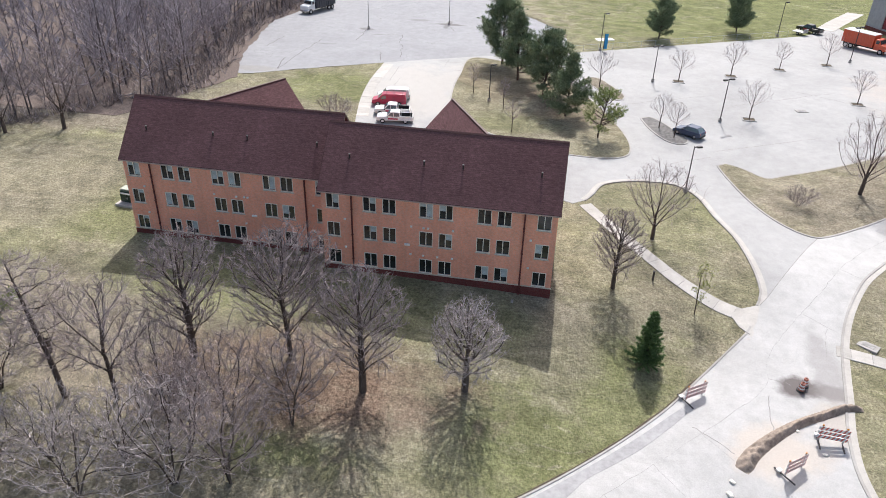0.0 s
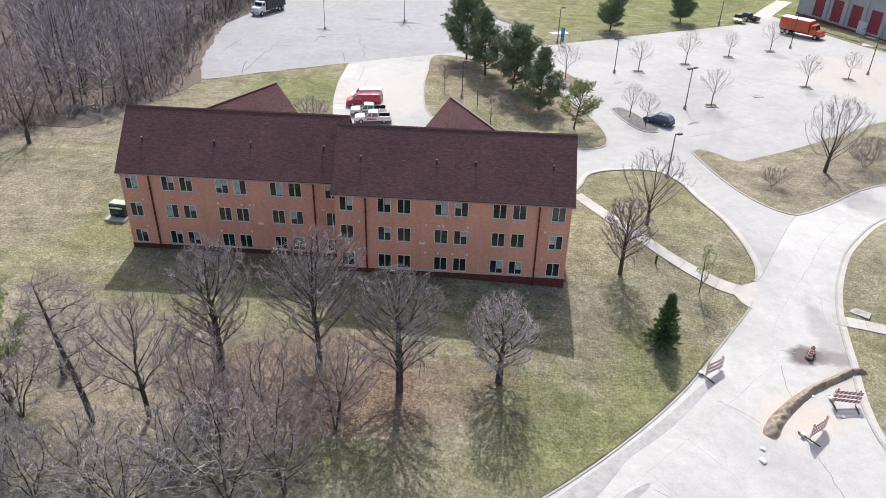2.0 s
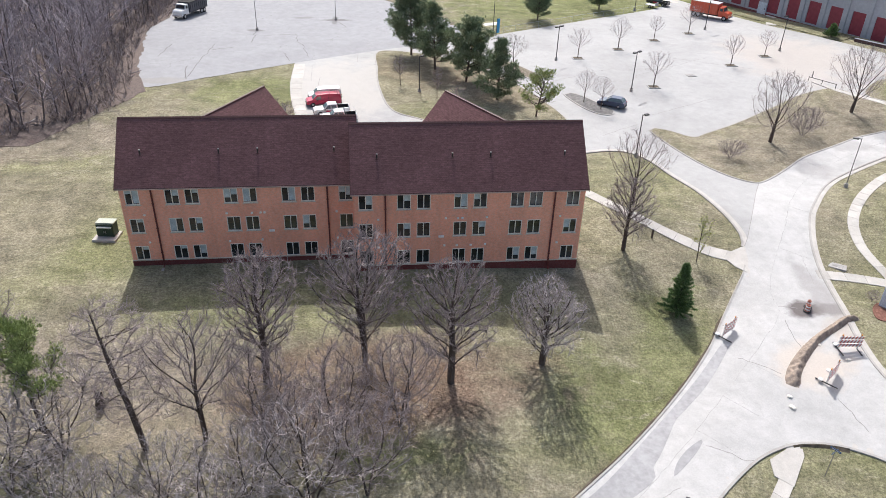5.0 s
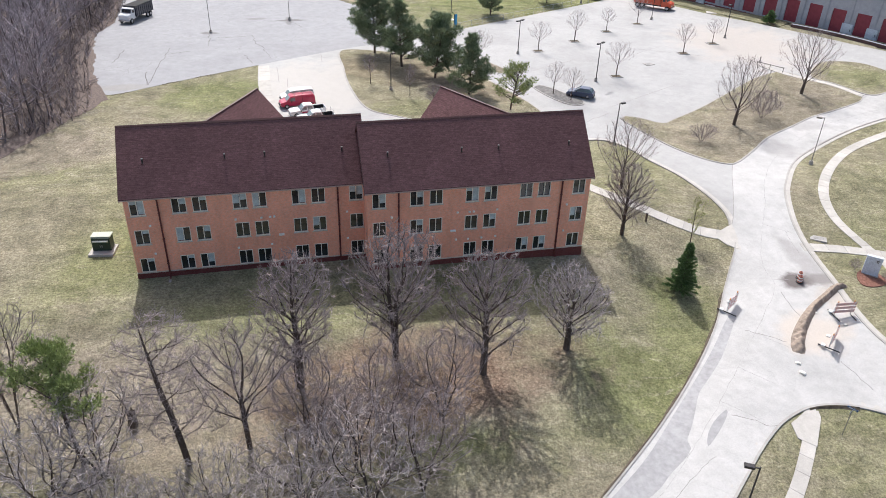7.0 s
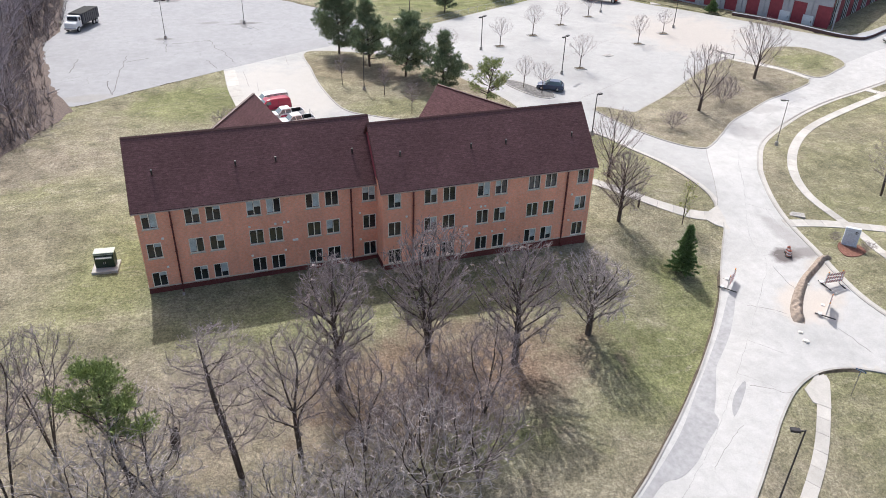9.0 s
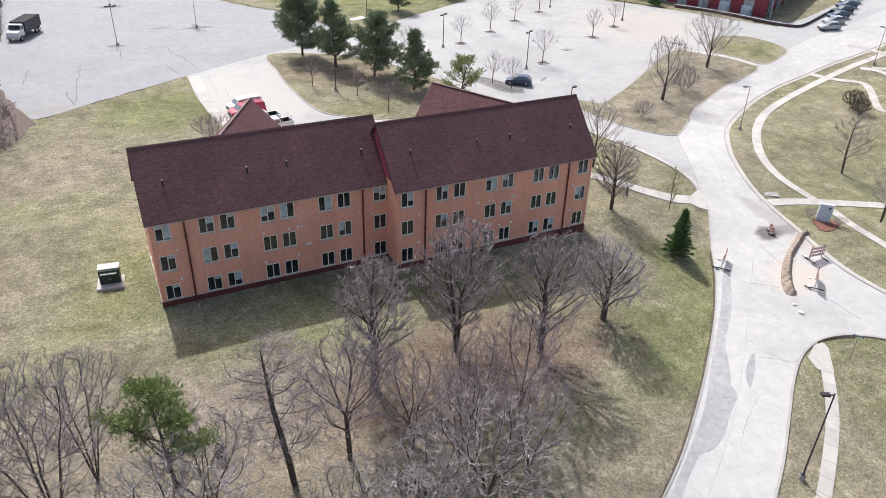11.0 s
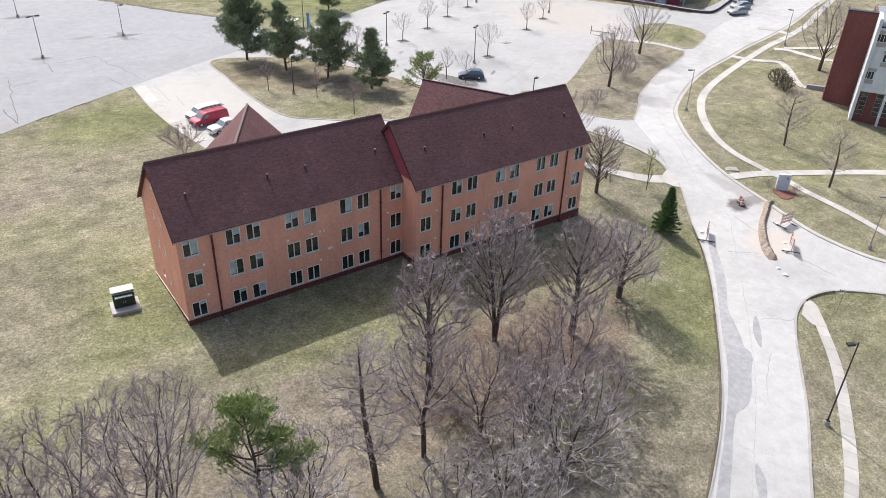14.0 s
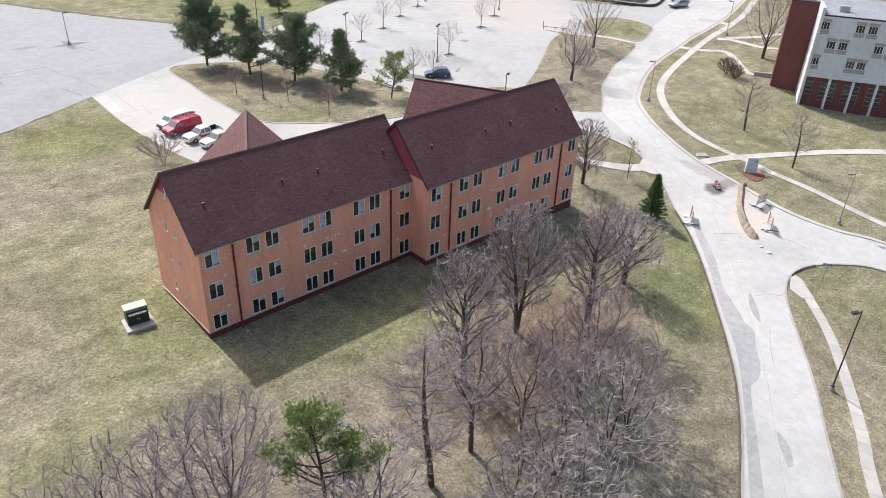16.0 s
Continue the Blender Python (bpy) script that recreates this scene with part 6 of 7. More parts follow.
def cross_pane(a, b, half_a, half_b, t, name, mat):
    """A pane across the body from the profile point a up to b, lying just over it."""
    (xa, za), (xb, zb) = a, b
    u = Vector((xb - xa, zb - za)).normalized()
    nx, nz = (-u.y, u.x) if name == "rear_window" else (u.y, -u.x)
    if nz < 0:
        nx, nz = -nx, -nz
    bm = bmesh.new()
    rows = [[bm.verts.new((x + nx * d, y, z + nz * d)) for x, y, z in ((xa, -half_a, za), (xa, half_a, za), (xb, half_b, zb), (xb, -half_b, zb))] for d in (0.015, -0.03)]
    bm.faces.new(rows[0])
    bm.faces.new(rows[1][::-1])
    for i in range(4):
        bm.faces.new((rows[0][i], rows[1][i], rows[1][(i + 1) % 4], rows[0][(i + 1) % 4]))
    bmesh.ops.recalc_face_normals(bm, faces=bm.faces[:])
    part(name, bm, mat, t, "glass coloured pale like reflected sky")


def wheels(t, xs, track, r, dual=False):
    for x in xs:
        for s in (-1, 1):
            w = part("wheel", rod(bmesh.new(), (x, s * (track - 0.22), r), (x, s * track, r), r, r, 18), TYRE, t, "black tyre")
            part("rim", rod(bmesh.new(), (x, s * (track - 0.02), r), (x, s * (track + 0.015), r), r * 0.62, r * 0.55, 12), RIM, w)


def fittings(t, front_x, back_x, half, z):
    for s in (-1, 1):
        part("headlight", bevelled(boxes((front_x - 0.08, front_x + 0.02, s * (half - 0.25) - 0.18, s * (half - 0.25) + 0.18, z, z + 0.18)), 0.02), LAMP, t, "clear headlight")
        part("tail_light", bevelled(boxes((back_x - 0.02, back_x + 0.06, s * (half - 0.14) - 0.1, s * (half - 0.14) + 0.1, z, z + 0.3)), 0.02), TAIL, t, "red tail light")
        part("mirror", bevelled(boxes((front_x - 1.75, front_x - 1.6, s * (half + 0.1) - 0.09, s * (half + 0.1) + 0.09, z + 0.3, z + 0.5)), 0.02), UNDER, t)
    part("bumper", bevelled(boxes((front_x - 0.05, front_x + 0.1, -half + 0.08, half - 0.08, z - 0.4, z - 0.15)), 0.04), UNDER if half < 0.95 else CHROME, t)
    part("bumper", bevelled(boxes((back_x - 0.1, back_x + 0.05, -half + 0.08, half - 0.08, z - 0.4, z - 0.15)), 0.04), UNDER if half < 0.95 else CHROME, t)


def car_body(t, mat, body, cabin, half, top, glass_in=0.02, roof_pts=None):
    part("body", bevelled(shell(body, half), 0.06, 2), mat, t)
    part("windows", shell(cabin, half - 0.06, 0.32, top), CAR_GLASS, t, "dark car glass")
    x0, x1 = roof_pts
    zr = max(z for _, z in cabin)
    hr = half - 0.06 - 0.32 * (zr - top)
    part("roof_panel", bevelled(boxes((x0, x1, -hr - 0.03, hr + 0.03, zr - 0.03, zr + 0.05)), 0.03), mat, t)
    for s in (-1, 1):
        for (xa, za), (xb, zb) in zip(cabin, cabin[1:]):
            if abs(zb - za) > 0.15:
                bm = bmesh.new()
                rod(bm, (xa, s * (half - 0.05), za), (xb, s * (hr + 0.01), zb), 0.05, 0.045, 6)
                part("pillar", bm, mat, t)


def hatchback(at, turn, mat, label, group=""):
    t = thing("car", at, label, "car", group, turn=turn)
    body = [(-2.3, 0.35), (-2.35, 0.75), (-2.2, 1.0), (-1.3, 1.02), (0.9, 0.98), (1.9, 0.86), (2.28, 0.68), (2.3, 0.35), (1.75, 0.25), (-1.8, 0.25)]
    cabin = [(-2.1, 0.98), (-1.75, 1.38), (-1.3, 1.5), (0.1, 1.5), (1.0, 0.96)]
    car_body(t, mat, body, cabin, 0.9, 0.98, roof_pts=(-1.6, 0.1))
    wheels(t, (-1.4, 1.42), 0.9, 0.33)
    fittings(t, 2.2, -2.3, 0.9, 0.62)
    t.scale = (0.88, 0.92, 0.95)
    return t


def pickup(at, turn, mat, label, group="", ladder=False):
    t = thing("pickup_truck", at, label, "pickup truck", group, turn=turn)
    front = [(-0.98, 0.45), (-0.98, 1.1), (1.15, 1.12), (1.35, 1.16), (2.3, 1.1), (2.68, 1.02), (2.82, 0.86), (2.84, 0.55), (2.6, 0.42)]
    part("body", bevelled(shell(front, 0.97, 0.3, 1.0, 0.1), 0.07, 3), mat, t)
    part("cab", bevelled(shell([(-0.95, 1.02), (-0.86, 1.7), (-0.7, 1.83), (0.3, 1.86), (0.6, 1.8), (1.32, 1.08)], 0.94, 0.28, 1.05), 0.06, 3), mat, t)
    cross_pane((1.24, 1.17), (0.66, 1.74), 0.8, 0.7, t, "windscreen", CAR_GLASS)
    cross_pane((-0.955, 1.2), (-0.88, 1.62), 0.7, 0.64, t, "rear_window", CAR_GLASS)
    flank([(0.18, 1.16), (1.05, 1.16), (0.55, 1.68), (0.18, 1.7)], 0.94, 1.05, 0.28, CAR_GLASS, t)
    flank([(-0.78, 1.16), (0.08, 1.16), (0.08, 1.7), (-0.7, 1.66)], 0.94, 1.05, 0.28, CAR_GLASS, t)
    part("grille", bevelled(boxes((2.72, 2.85, -0.55, 0.55, 0.66, 0.88)), 0.02), METAL_DARK, t, "dark radiator grille")
    part("bed", boxes((-2.8, -1.0, -0.93, 0.93, 0.5, 0.62)), UNDER, t, "black open load bed")
    for s in (-1, 1):
        part("bed_side", bevelled(boxes((-2.84, -0.97, s * 0.91 - 0.06, s * 0.91 + 0.06, 0.48, 1.2)), 0.03, 2), mat, t)
        part("bed_liner", boxes((-2.78, -1.0, s * 0.83 - 0.02, s * 0.83 + 0.02, 0.6, 1.19)), UNDER, t, "black bed liner")
        part("fender", bevelled(boxes((-2.2, -1.3, s * 0.965 - 0.03, s * 0.965 + 0.03, 0.7, 0.9)), 0.03), mat, t)
    part("tailgate", bevelled(boxes((-2.87, -2.78, -0.92, 0.92, 0.55, 1.2)), 0.03), mat, t)
    if ladder:
        for x in (-2.6, -1.1):
            bm = bmesh.new()
            for s in (-0.85, 0.85):
                rod(bm, (x, s, 1.1), (x, s, 1.95), 0.03)
            rod(bm, (x, -0.85, 1.95), (x, 0.85, 1.95), 0.03)
            part("ladder_rack", bm, GALV, t)
    wheels(t, (-1.75, 1.85), 0.96, 0.38)
    fittings(t, 2.78, -2.85, 0.95, 0.7)
    flank([(-0.6, 0.66), (0.95, 0.66), (0.95, 0.92), (-0.6, 0.86)], 0.97, 9.0, 0.0, RED_P, t, "lettering_band", 0.006)
    t.scale = (0.88, 0.88, 0.86)
    return t


def van(at, turn, mat, label, group="", rack=True, size=0.9):
    t = thing("van", at, label, "van", group, turn=turn)
    body = [(-2.75, 0.42), (-2.78, 0.9), (-2.68, 1.78), (-2.5, 1.95), (-1.2, 2.02), (0.55, 2.0), (0.95, 1.93), (1.15, 1.8), (1.78, 1.18), (2.45, 1.02), (2.68, 0.86), (2.72, 0.5), (2.5, 0.36), (-2.4, 0.34)]
    part("body", bevelled(shell(body, 0.98, 0.16, 1.0, 0.1), 0.07, 3), mat, t)
    cross_pane((1.72, 1.24), (1.2, 1.75), 0.82, 0.74, t, "windscreen", CAR_GLASS)
    cross_pane((-2.76, 1.15), (-2.69, 1.65), 0.7, 0.66, t, "rear_window", CAR_GLASS)
    flank([(0.42, 1.18), (1.42, 1.18), (1.02, 1.66), (0.42, 1.72)], 0.98, 1.0, 0.16, CAR_GLASS, t)
    flank([(-2.4, 0.62), (0.3, 0.62), (0.3, 0.68), (-2.4, 0.68)], 0.98, 1.0, 0.16, UNDER, t, "rub_strip")
    flank([(-0.75, 0.55), (-0.72, 0.55), (-0.72, 1.8), (-0.75, 1.8)], 0.98, 1.0, 0.16, UNDER, t, "door_gap", 0.004)
    part("grille", bevelled(boxes((2.6, 2.74, -0.5, 0.5, 0.62, 0.84)), 0.02), METAL_DARK, t, "dark radiator grille")
    if rack:
        bm = bmesh.new()
        for x in (-2.2, -0.9, 0.4):
            rod(bm, (x, -0.75, 2.12), (x, 0.75, 2.12), 0.025)
            for s in (-0.75, 0.75):
                rod(bm, (x, s, 1.95), (x, s, 2.12), 0.025)
        part("roof_rack", bm, METAL_DARK, t, "dark roof rack")
        bm = bmesh.new()
        for s in (-0.7, -0.3):
            rod(bm, (-2.7, s, 2.17), (1.0, s, 2.17), 0.045)
        for i in range(11):
            rod(bm, (-2.6 + 0.34 * i, -0.7, 2.17), (-2.6 + 0.34 * i, -0.3, 2.17), 0.03)
        part("ladder", bm, METAL_DARK, t, "dark ladder lashed on the rack")
    wheels(t, (-1.7, 1.75), 0.97, 0.36)
    fittings(t, 2.66, -2.75, 0.94, 0.7)
    t.scale = (size, 0.9, size * 0.97)
    return t


V = math.pi + 0.16
van(on_ground(-25.3, 99.9, 0.04), V, RED_P, "bright red work van with a ladder rack", "vehicles behind the building")
van(on_ground(-25.2, 102.0, 0.04), V, WHITE_P, "white work van parked beside a red van", "vehicles behind the building", False, 0.86)
pickup(on_ground(-24.1, 96.7, 0.04), V, WHITE_P, "white crew cab pickup with red lettering", "vehicles behind the building")
pickup(on_ground(-23.1, 94.2, 0.04), V, WHITE_P, "white pickup with a rack over its bed", "vehicles behind the building", True)
hatchback(on_ground(16.8, 98.3, 0.04), math.pi - 0.6, BLUE_P, "dark blue hatchback parked by the small island")
FAR = (SILVER_P, SILVER_P, BLUE_P, BLACK_P, BLUE_P, WHITE_P, SILVER_P)
FAR_LABELS = ("silver", "silver", "dark blue", "black", "dark blue", "white", "silver")
for i in range(7):
    hatchback(on_ground(86.9 + 3.2 * i, 99.4 + 1.75 * i, 0.04), math.pi - 0.29, FAR[i], FAR_LABELS[i] + " car in a row at the kerb", "far parked cars")


def truck(at, turn, label, cab_mat, box_mat, top_mat, box_h, slatted):
    t = thing("truck", at, label, "truck", turn=turn)
    part("chassis", boxes((-4.0, 3.9, -0.5, 0.5, 0.6, 0.85)), UNDER, t)
    part("cab", bevelled(shell([(1.9, 0.7), (1.9, 2.45), (2.1, 2.6), (2.75, 2.55), (3.05, 1.75), (3.95, 1.62), (4.15, 1.4), (4.15, 0.7)], 1.05), 0.06, 2), cab_mat, t)
    part("windscreen", shell([(2.76, 2.4), (3.0, 1.82), (3.07, 1.86), (2.83, 2.44)], 0.9), GLASS, t)
    for s in (-1, 1):
        part("side_window", boxes((2.15, 2.75, s * 1.05 - 0.02, s * 1.05 + 0.02, 1.8, 2.35)), GLASS, t)
        part("headlight", bevelled(boxes((4.1, 4.18, s * 0.8 - 0.15, s * 0.8 + 0.15, 1.0, 1.25)), 0.02), LAMP, t)
        part("fender", bevelled(boxes((2.75, 3.95, s * 0.95 - 0.2, s * 0.95 + 0.2, 0.95, 1.15)), 0.05), cab_mat, t)
    part("bumper", bevelled(boxes((4.12, 4.3, -1.1, 1.1, 0.5, 0.8)), 0.03), CHROME, t)
    part("cargo_box", bevelled(boxes((-4.1, 1.75, -1.22, 1.22, 0.95, box_h)), 0.04), box_mat, t)
    part("box_top", bevelled(boxes((-4.12, 1.77, -1.24, 1.24, box_h, box_h + 0.09)), 0.03), top_mat, t)
    if slatted:
        for i in range(9):
            for s in (-1, 1):
                part("rib", boxes((-4.0 + 0.68 * i, -3.94 + 0.68 * i, s * 1.25 - 0.03, s * 1.25 + 0.03, 0.95, box_h)), box_mat, t)
    wheels(t, (-3.2, -2.2, 3.3), 1.12, 0.48)
    return t


truck(on_ground(52.9, 147.0, 0.04), -0.79, "orange box truck with a white top", ORANGE_P, ORANGE_P, WHITE_P, 3.1, True)
# the black top panel stands in for the open body's shaded inside
truck(on_ground(-52.4, 148.4, 0.04), -1.98, "white-cab truck with a dark navy body", WHITE_P, paint("navy_black_paint", (0.012, 0.017, 0.035)), TYRE, 2.7, True)
pickup(on_ground(45.9, 158.6, 0.04), 2.35, BLACK_P, "black pickup beside the sports field")
trailer = thing("trailer", on_ground(43.6, 156.2, 0.04), "small grey flat trailer at the field edge", "trailer", turn=2.35)
part("deck", bevelled(boxes((-1.2, 1.2, -0.8, 0.8, 0.5, 0.65)), 0.02), GALV, trailer)
part("board", bevelled(boxes((-1.2, -1.1, -0.8, 0.8, 0.65, 1.2)), 0.02), GALV, trailer)
wheels(trailer, (0,), 0.9, 0.3)


# ---- lamps and small fixtures ----


def lamp_post(x, y, tall, heads, turn, label="dark bronze shoebox lamp post on a concrete base", metal=METAL_DARK, thick=1.0):
    t = thing("street_lamp", on_ground(x, y, 0.02), label, "lamp post", "lamp posts", turn=turn)
    part("footing", rod(bmesh.new(), (0, 0, -0.3), (0, 0, 0.45), 0.26, 0.24, 14), KERB, t, "concrete footing")
    part("base_plate", bevelled(boxes((-0.17, 0.17, -0.17, 0.17, 0.45, 0.5)), 0.01), metal, t)
    part("pole", rod(bmesh.new(), (0, 0, 0.45), (0, 0, tall), 0.075 * thick, 0.055 * thick, 10), metal, t)
    for h in heads:
        arm = part("arm", boxes((0.0, 0.35 * h, -0.03, 0.03, tall - 0.16, tall - 0.08) if h > 0 else (0.35 * h, 0.0, -0.03, 0.03, tall - 0.16, tall - 0.08)), metal, t)
        hd = part("lamp_head", bevelled(boxes((min(0.3 * h, 0.95 * h), max(0.3 * h, 0.95 * h), -0.19, 0.19, tall - 0.22, tall - 0.02)), 0.03), metal, t)
        part("lens", boxes((min(0.36 * h, 0.9 * h), max(0.36 * h, 0.9 * h), -0.15, 0.15, tall - 0.235, tall - 0.222)), LAMP, hd)
    return t


for x, y, tall, heads, turn in ((13.1, 118.0, 5.8, (1, -1), 0.6), (21.6, 103.8, 6.2, (1, -1), 0.6), (14.9, 81.5, 5.7, (1,), 0.4), (4.9, 133.8, 6.5, (1,), 0.6), (38.9, 153.4, 6.5, (1,), 0.6), (55.5, 122.6, 6.3, (1,), 3.6), (47.8, 137.5, 6.2, (1, -1), 0.6),
                                (-0.6, 25.4, 8.6, (-1,), -0.5), (-11.2, 104.1, 5.5, (1,), 0.8)):
    lamp_post(x, y, tall, heads, turn)
for x, y, tall, heads in ((-38.5, 136.9, 6.6, (1, -1)), (-24.3, 144.6, 5.3, (1,)), (-37.4, 166.5, 6.0, (1, -1))):
    lamp_post(x, y, tall, heads, 0.2, "slim dark lamp post on the old asphalt car park", METAL_DARK, 0.7)
for x, y, tall, turn in ((27.4, 37.4, 6.6, -0.6), (38.6, 72.8, 6.4, -0.5), (80, 83.5, 6.5, -1.4)):
    lamp_post(x, y, tall, (-1,), turn, "slim weathered grey lamp post on the lawn", PALE_STEEL, 0.75)

box_t = thing("transformer", on_ground(-45.6, 64.6), "dark green electrical transformer on a concrete pad", "transformer", turn=-0.12)
GREEN = plain("dark_green_enamel", (0.022, 0.045, 0.032), 0.45)
part("pad", bevelled(boxes((-1.15, 1.15, -1.1, 0.95, -0.4, 0.22)), 0.03), WALKWAY, box_t, "pale concrete pad")
part("cabinet", bevelled(boxes((-0.85, 0.85, -0.35, 0.75, 0.22, 1.55)), 0.03), GREEN, box_t)
# sunlight on the lid is put into its pale colour
part("lid", bevelled(boxes((-0.92, 0.92, -0.2, 0.82, 1.55, 1.68)), 0.03), plain("sunlit_pale_lid", (0.42, 0.45, 0.36), 0.5), box_t, "sloping lid coloured pale as if sunlit")
part("hood", bevelled(shell([(-0.55, 1.32), (-0.05, 1.42), (-0.05, 1.3), (-0.5, 1.2)], 0.0 + 0.7), 0.01), plain("pale_hood", (0.5, 0.52, 0.48), 0.5), box_t, "pale hood").rotation_euler = (0, 0, radians(90))
for s in (-0.42, 0.42):
    d = part("door", bevelled(boxes((s - 0.4, s + 0.4, -0.4, -0.35, 0.3, 1.15)), 0.01), GREEN, box_t)
    part("handle", boxes((s * 0.2 - 0.03, s * 0.2 + 0.03, -0.45, -0.4, 0.65, 0.85)), GALV, d)

sign_t = thing("monument_sign", on_ground(29.7, 50.4), "white slab entrance sign in a red mulch bed", "sign", turn=-0.75)
part("slab", bevelled(boxes((-0.75, 0.75, -0.2, 0.2, 0, 2.2)), 0.03), plain("pale_blue_white_sign", (0.66, 0.70, 0.76), 0.5), sign_t)
part("plinth", bevelled(boxes((-0.85, 0.85, -0.3, 0.3, -0.4, 0.12)), 0.02), KERB, sign_t)
for i, (w, z) in enumerate(((0.28, 1.75), (0.2, 1.6))):
    part("emblem", boxes((0.25, 0.25 + w, -0.215, -0.2, z, z + 0.1)), METAL_DARK, sign_t, "dark emblem bars")
bed = curve_line([(27.6, 48.7), (29.0, 48.3), (30.8, 48.9), (31.0, 50.0), (29.6, 51.2), (28.2, 50.4)], True, 0.5)
sheet("mulch_bed", bed, 0.08, plain("red_mulch", (0.21, 0.105, 0.08), 0.95, 0, 0.1, 6.0, 0.4), "red mulch bed round the entrance sign", "flower bed", 1.0, kind="structure")

for x, y, w, d, turn in ((28.4, 57.0, 1.7, 1.1, -0.6), (33.9, 110.3, 1.6, 1.2, 0.2)):
    pad = thing("utility_cover", on_ground(x, y, 0.05), "pale concrete utility cover set in the ground", "utility cover", "utility covers", turn=turn)
    part("slab", bevelled(boxes((-w / 2, w / 2, -d / 2, d / 2, -0.2, 0.05)), 0.02), KERB, pad)
    part("grate", boxes((-w * 0.32, w * 0.32, -d * 0.25, d * 0.25, 0.05, 0.07)), TAR, pad)


def barricade(x, y, turn, label, long=2.2):
    t = thing("barricade", on_ground(x, y, 0.05), label, "barricade", "road barricades", turn=turn)
    for s in (-long / 2 + 0.25, long / 2 - 0.25):
        part("post", bevelled(boxes((s - 0.04, s + 0.04, -0.04, 0.04, 0.05, 1.5)), 0.005), GALV, t)
        part("foot", bevelled(boxes((s - 0.05, s + 0.05, -0.95, 0.95, 0, 0.09)), 0.01), METAL_DARK, t)
        part("sandbag", bevelled(boxes((s - 0.2, s + 0.2, 0.35, 0.7, 0.09, 0.24)), 0.06, 2), WHITE_P, t, "pale sandbag")
    for z in (0.52, 0.92, 1.32):
        b = part("board", bevelled(boxes((-long / 2, long / 2, -0.075, -0.045, z - 0.15, z + 0.15)), 0.006), WHITE_P, t, "white board")
        n = round(long / 0.3)
        for i in range(n):
            u = -long / 2 + long * (i + 0.25) / n
            bm = bmesh.new()
            q = [(u, z - 0.15), (u + 0.14, z - 0.15), (u + 0.3, z + 0.15), (u + 0.16, z + 0.15)]
            q = [(min(c, long / 2), d) for c, d in q]
            fr = [bm.verts.new((c, -0.079, d)) for c, d in q]
            bk = [bm.verts.new((c, -0.041, d)) for c, d in q]
            bm.faces.new(fr)
            bm.faces.new(bk[::-1])
            for k in range(4):
                bm.faces.new([fr[k], bk[k], bk[(k + 1) % 4], fr[(k + 1) % 4]])
            bmesh.ops.recalc_face_normals(bm, faces=bm.faces[:])
            part("stripe", bm, STRIPE, b)
    for s in (-long / 2 + 0.25, long / 2 - 0.25):
        part("warning_light", bevelled(boxes((s - 0.07, s + 0.07, -0.06, 0.04, 1.5, 1.66)), 0.03), AMBER, t, "amber warning light")
    return t


STRIPE = plain("faded_red_stripe", (0.52, 0.13, 0.11), 0.5)
AMBER = plain("amber_lens", (0.6, 0.22, 0.02), 0.3)
barricade(13.0, 48.7, 0.62, "orange and white striped barricade at the kerb")
barricade(22.5, 45.1, -0.07, "orange and white striped barricade beside the trench")
barricade(19.4, 42.2, 0.66, "orange and white striped barricade on the street")


FADED = plain("faded_orange_plastic", (0.36, 0.13, 0.09), 0.6)


def traffic_drum(x, y, label):
    t = thing("traffic_drum", on_ground(x, y, 0.05), label, "traffic drum", "traffic drums")
    z = 0.06
    part("base", rod(bmesh.new(), (0, 0, 0), (0, 0, 0.07), 0.38, 0.36, 14), UNDER, t, "black rubber base")
    for i in range(5):
        h = 0.14
        part("band", rod(bmesh.new(), (0, 0, z), (0, 0, z + h), 0.25 - 0.015 * i, 0.24 - 0.015 * i, 16), FADED if i % 2 == 0 else WHITE_P, t, "faded orange band" if i % 2 == 0 else "white reflective band")
        z += h
    part("handle", bevelled(boxes((-0.09, 0.09, -0.025, 0.025, z, z + 0.12)), 0.015), FADED, t)
    return t


traffic_drum(21.45, 50.3, "orange and white traffic drum over a dark wet patch")
traffic_drum(21.8, 50.85, "orange and white traffic drum over a dark wet patch")

# trench spoil, wet patches, chips of concrete
tl = curve_line([(15.8, 41.8), (16.8, 43.4), (18.6, 45.2), (20.6, 46.7), (22.9, 47.9), (24.6, 48.8), (25.8, 48.9)], step=0.16)
sr = random.Random(5)
vs, fs = [], []
across = 17
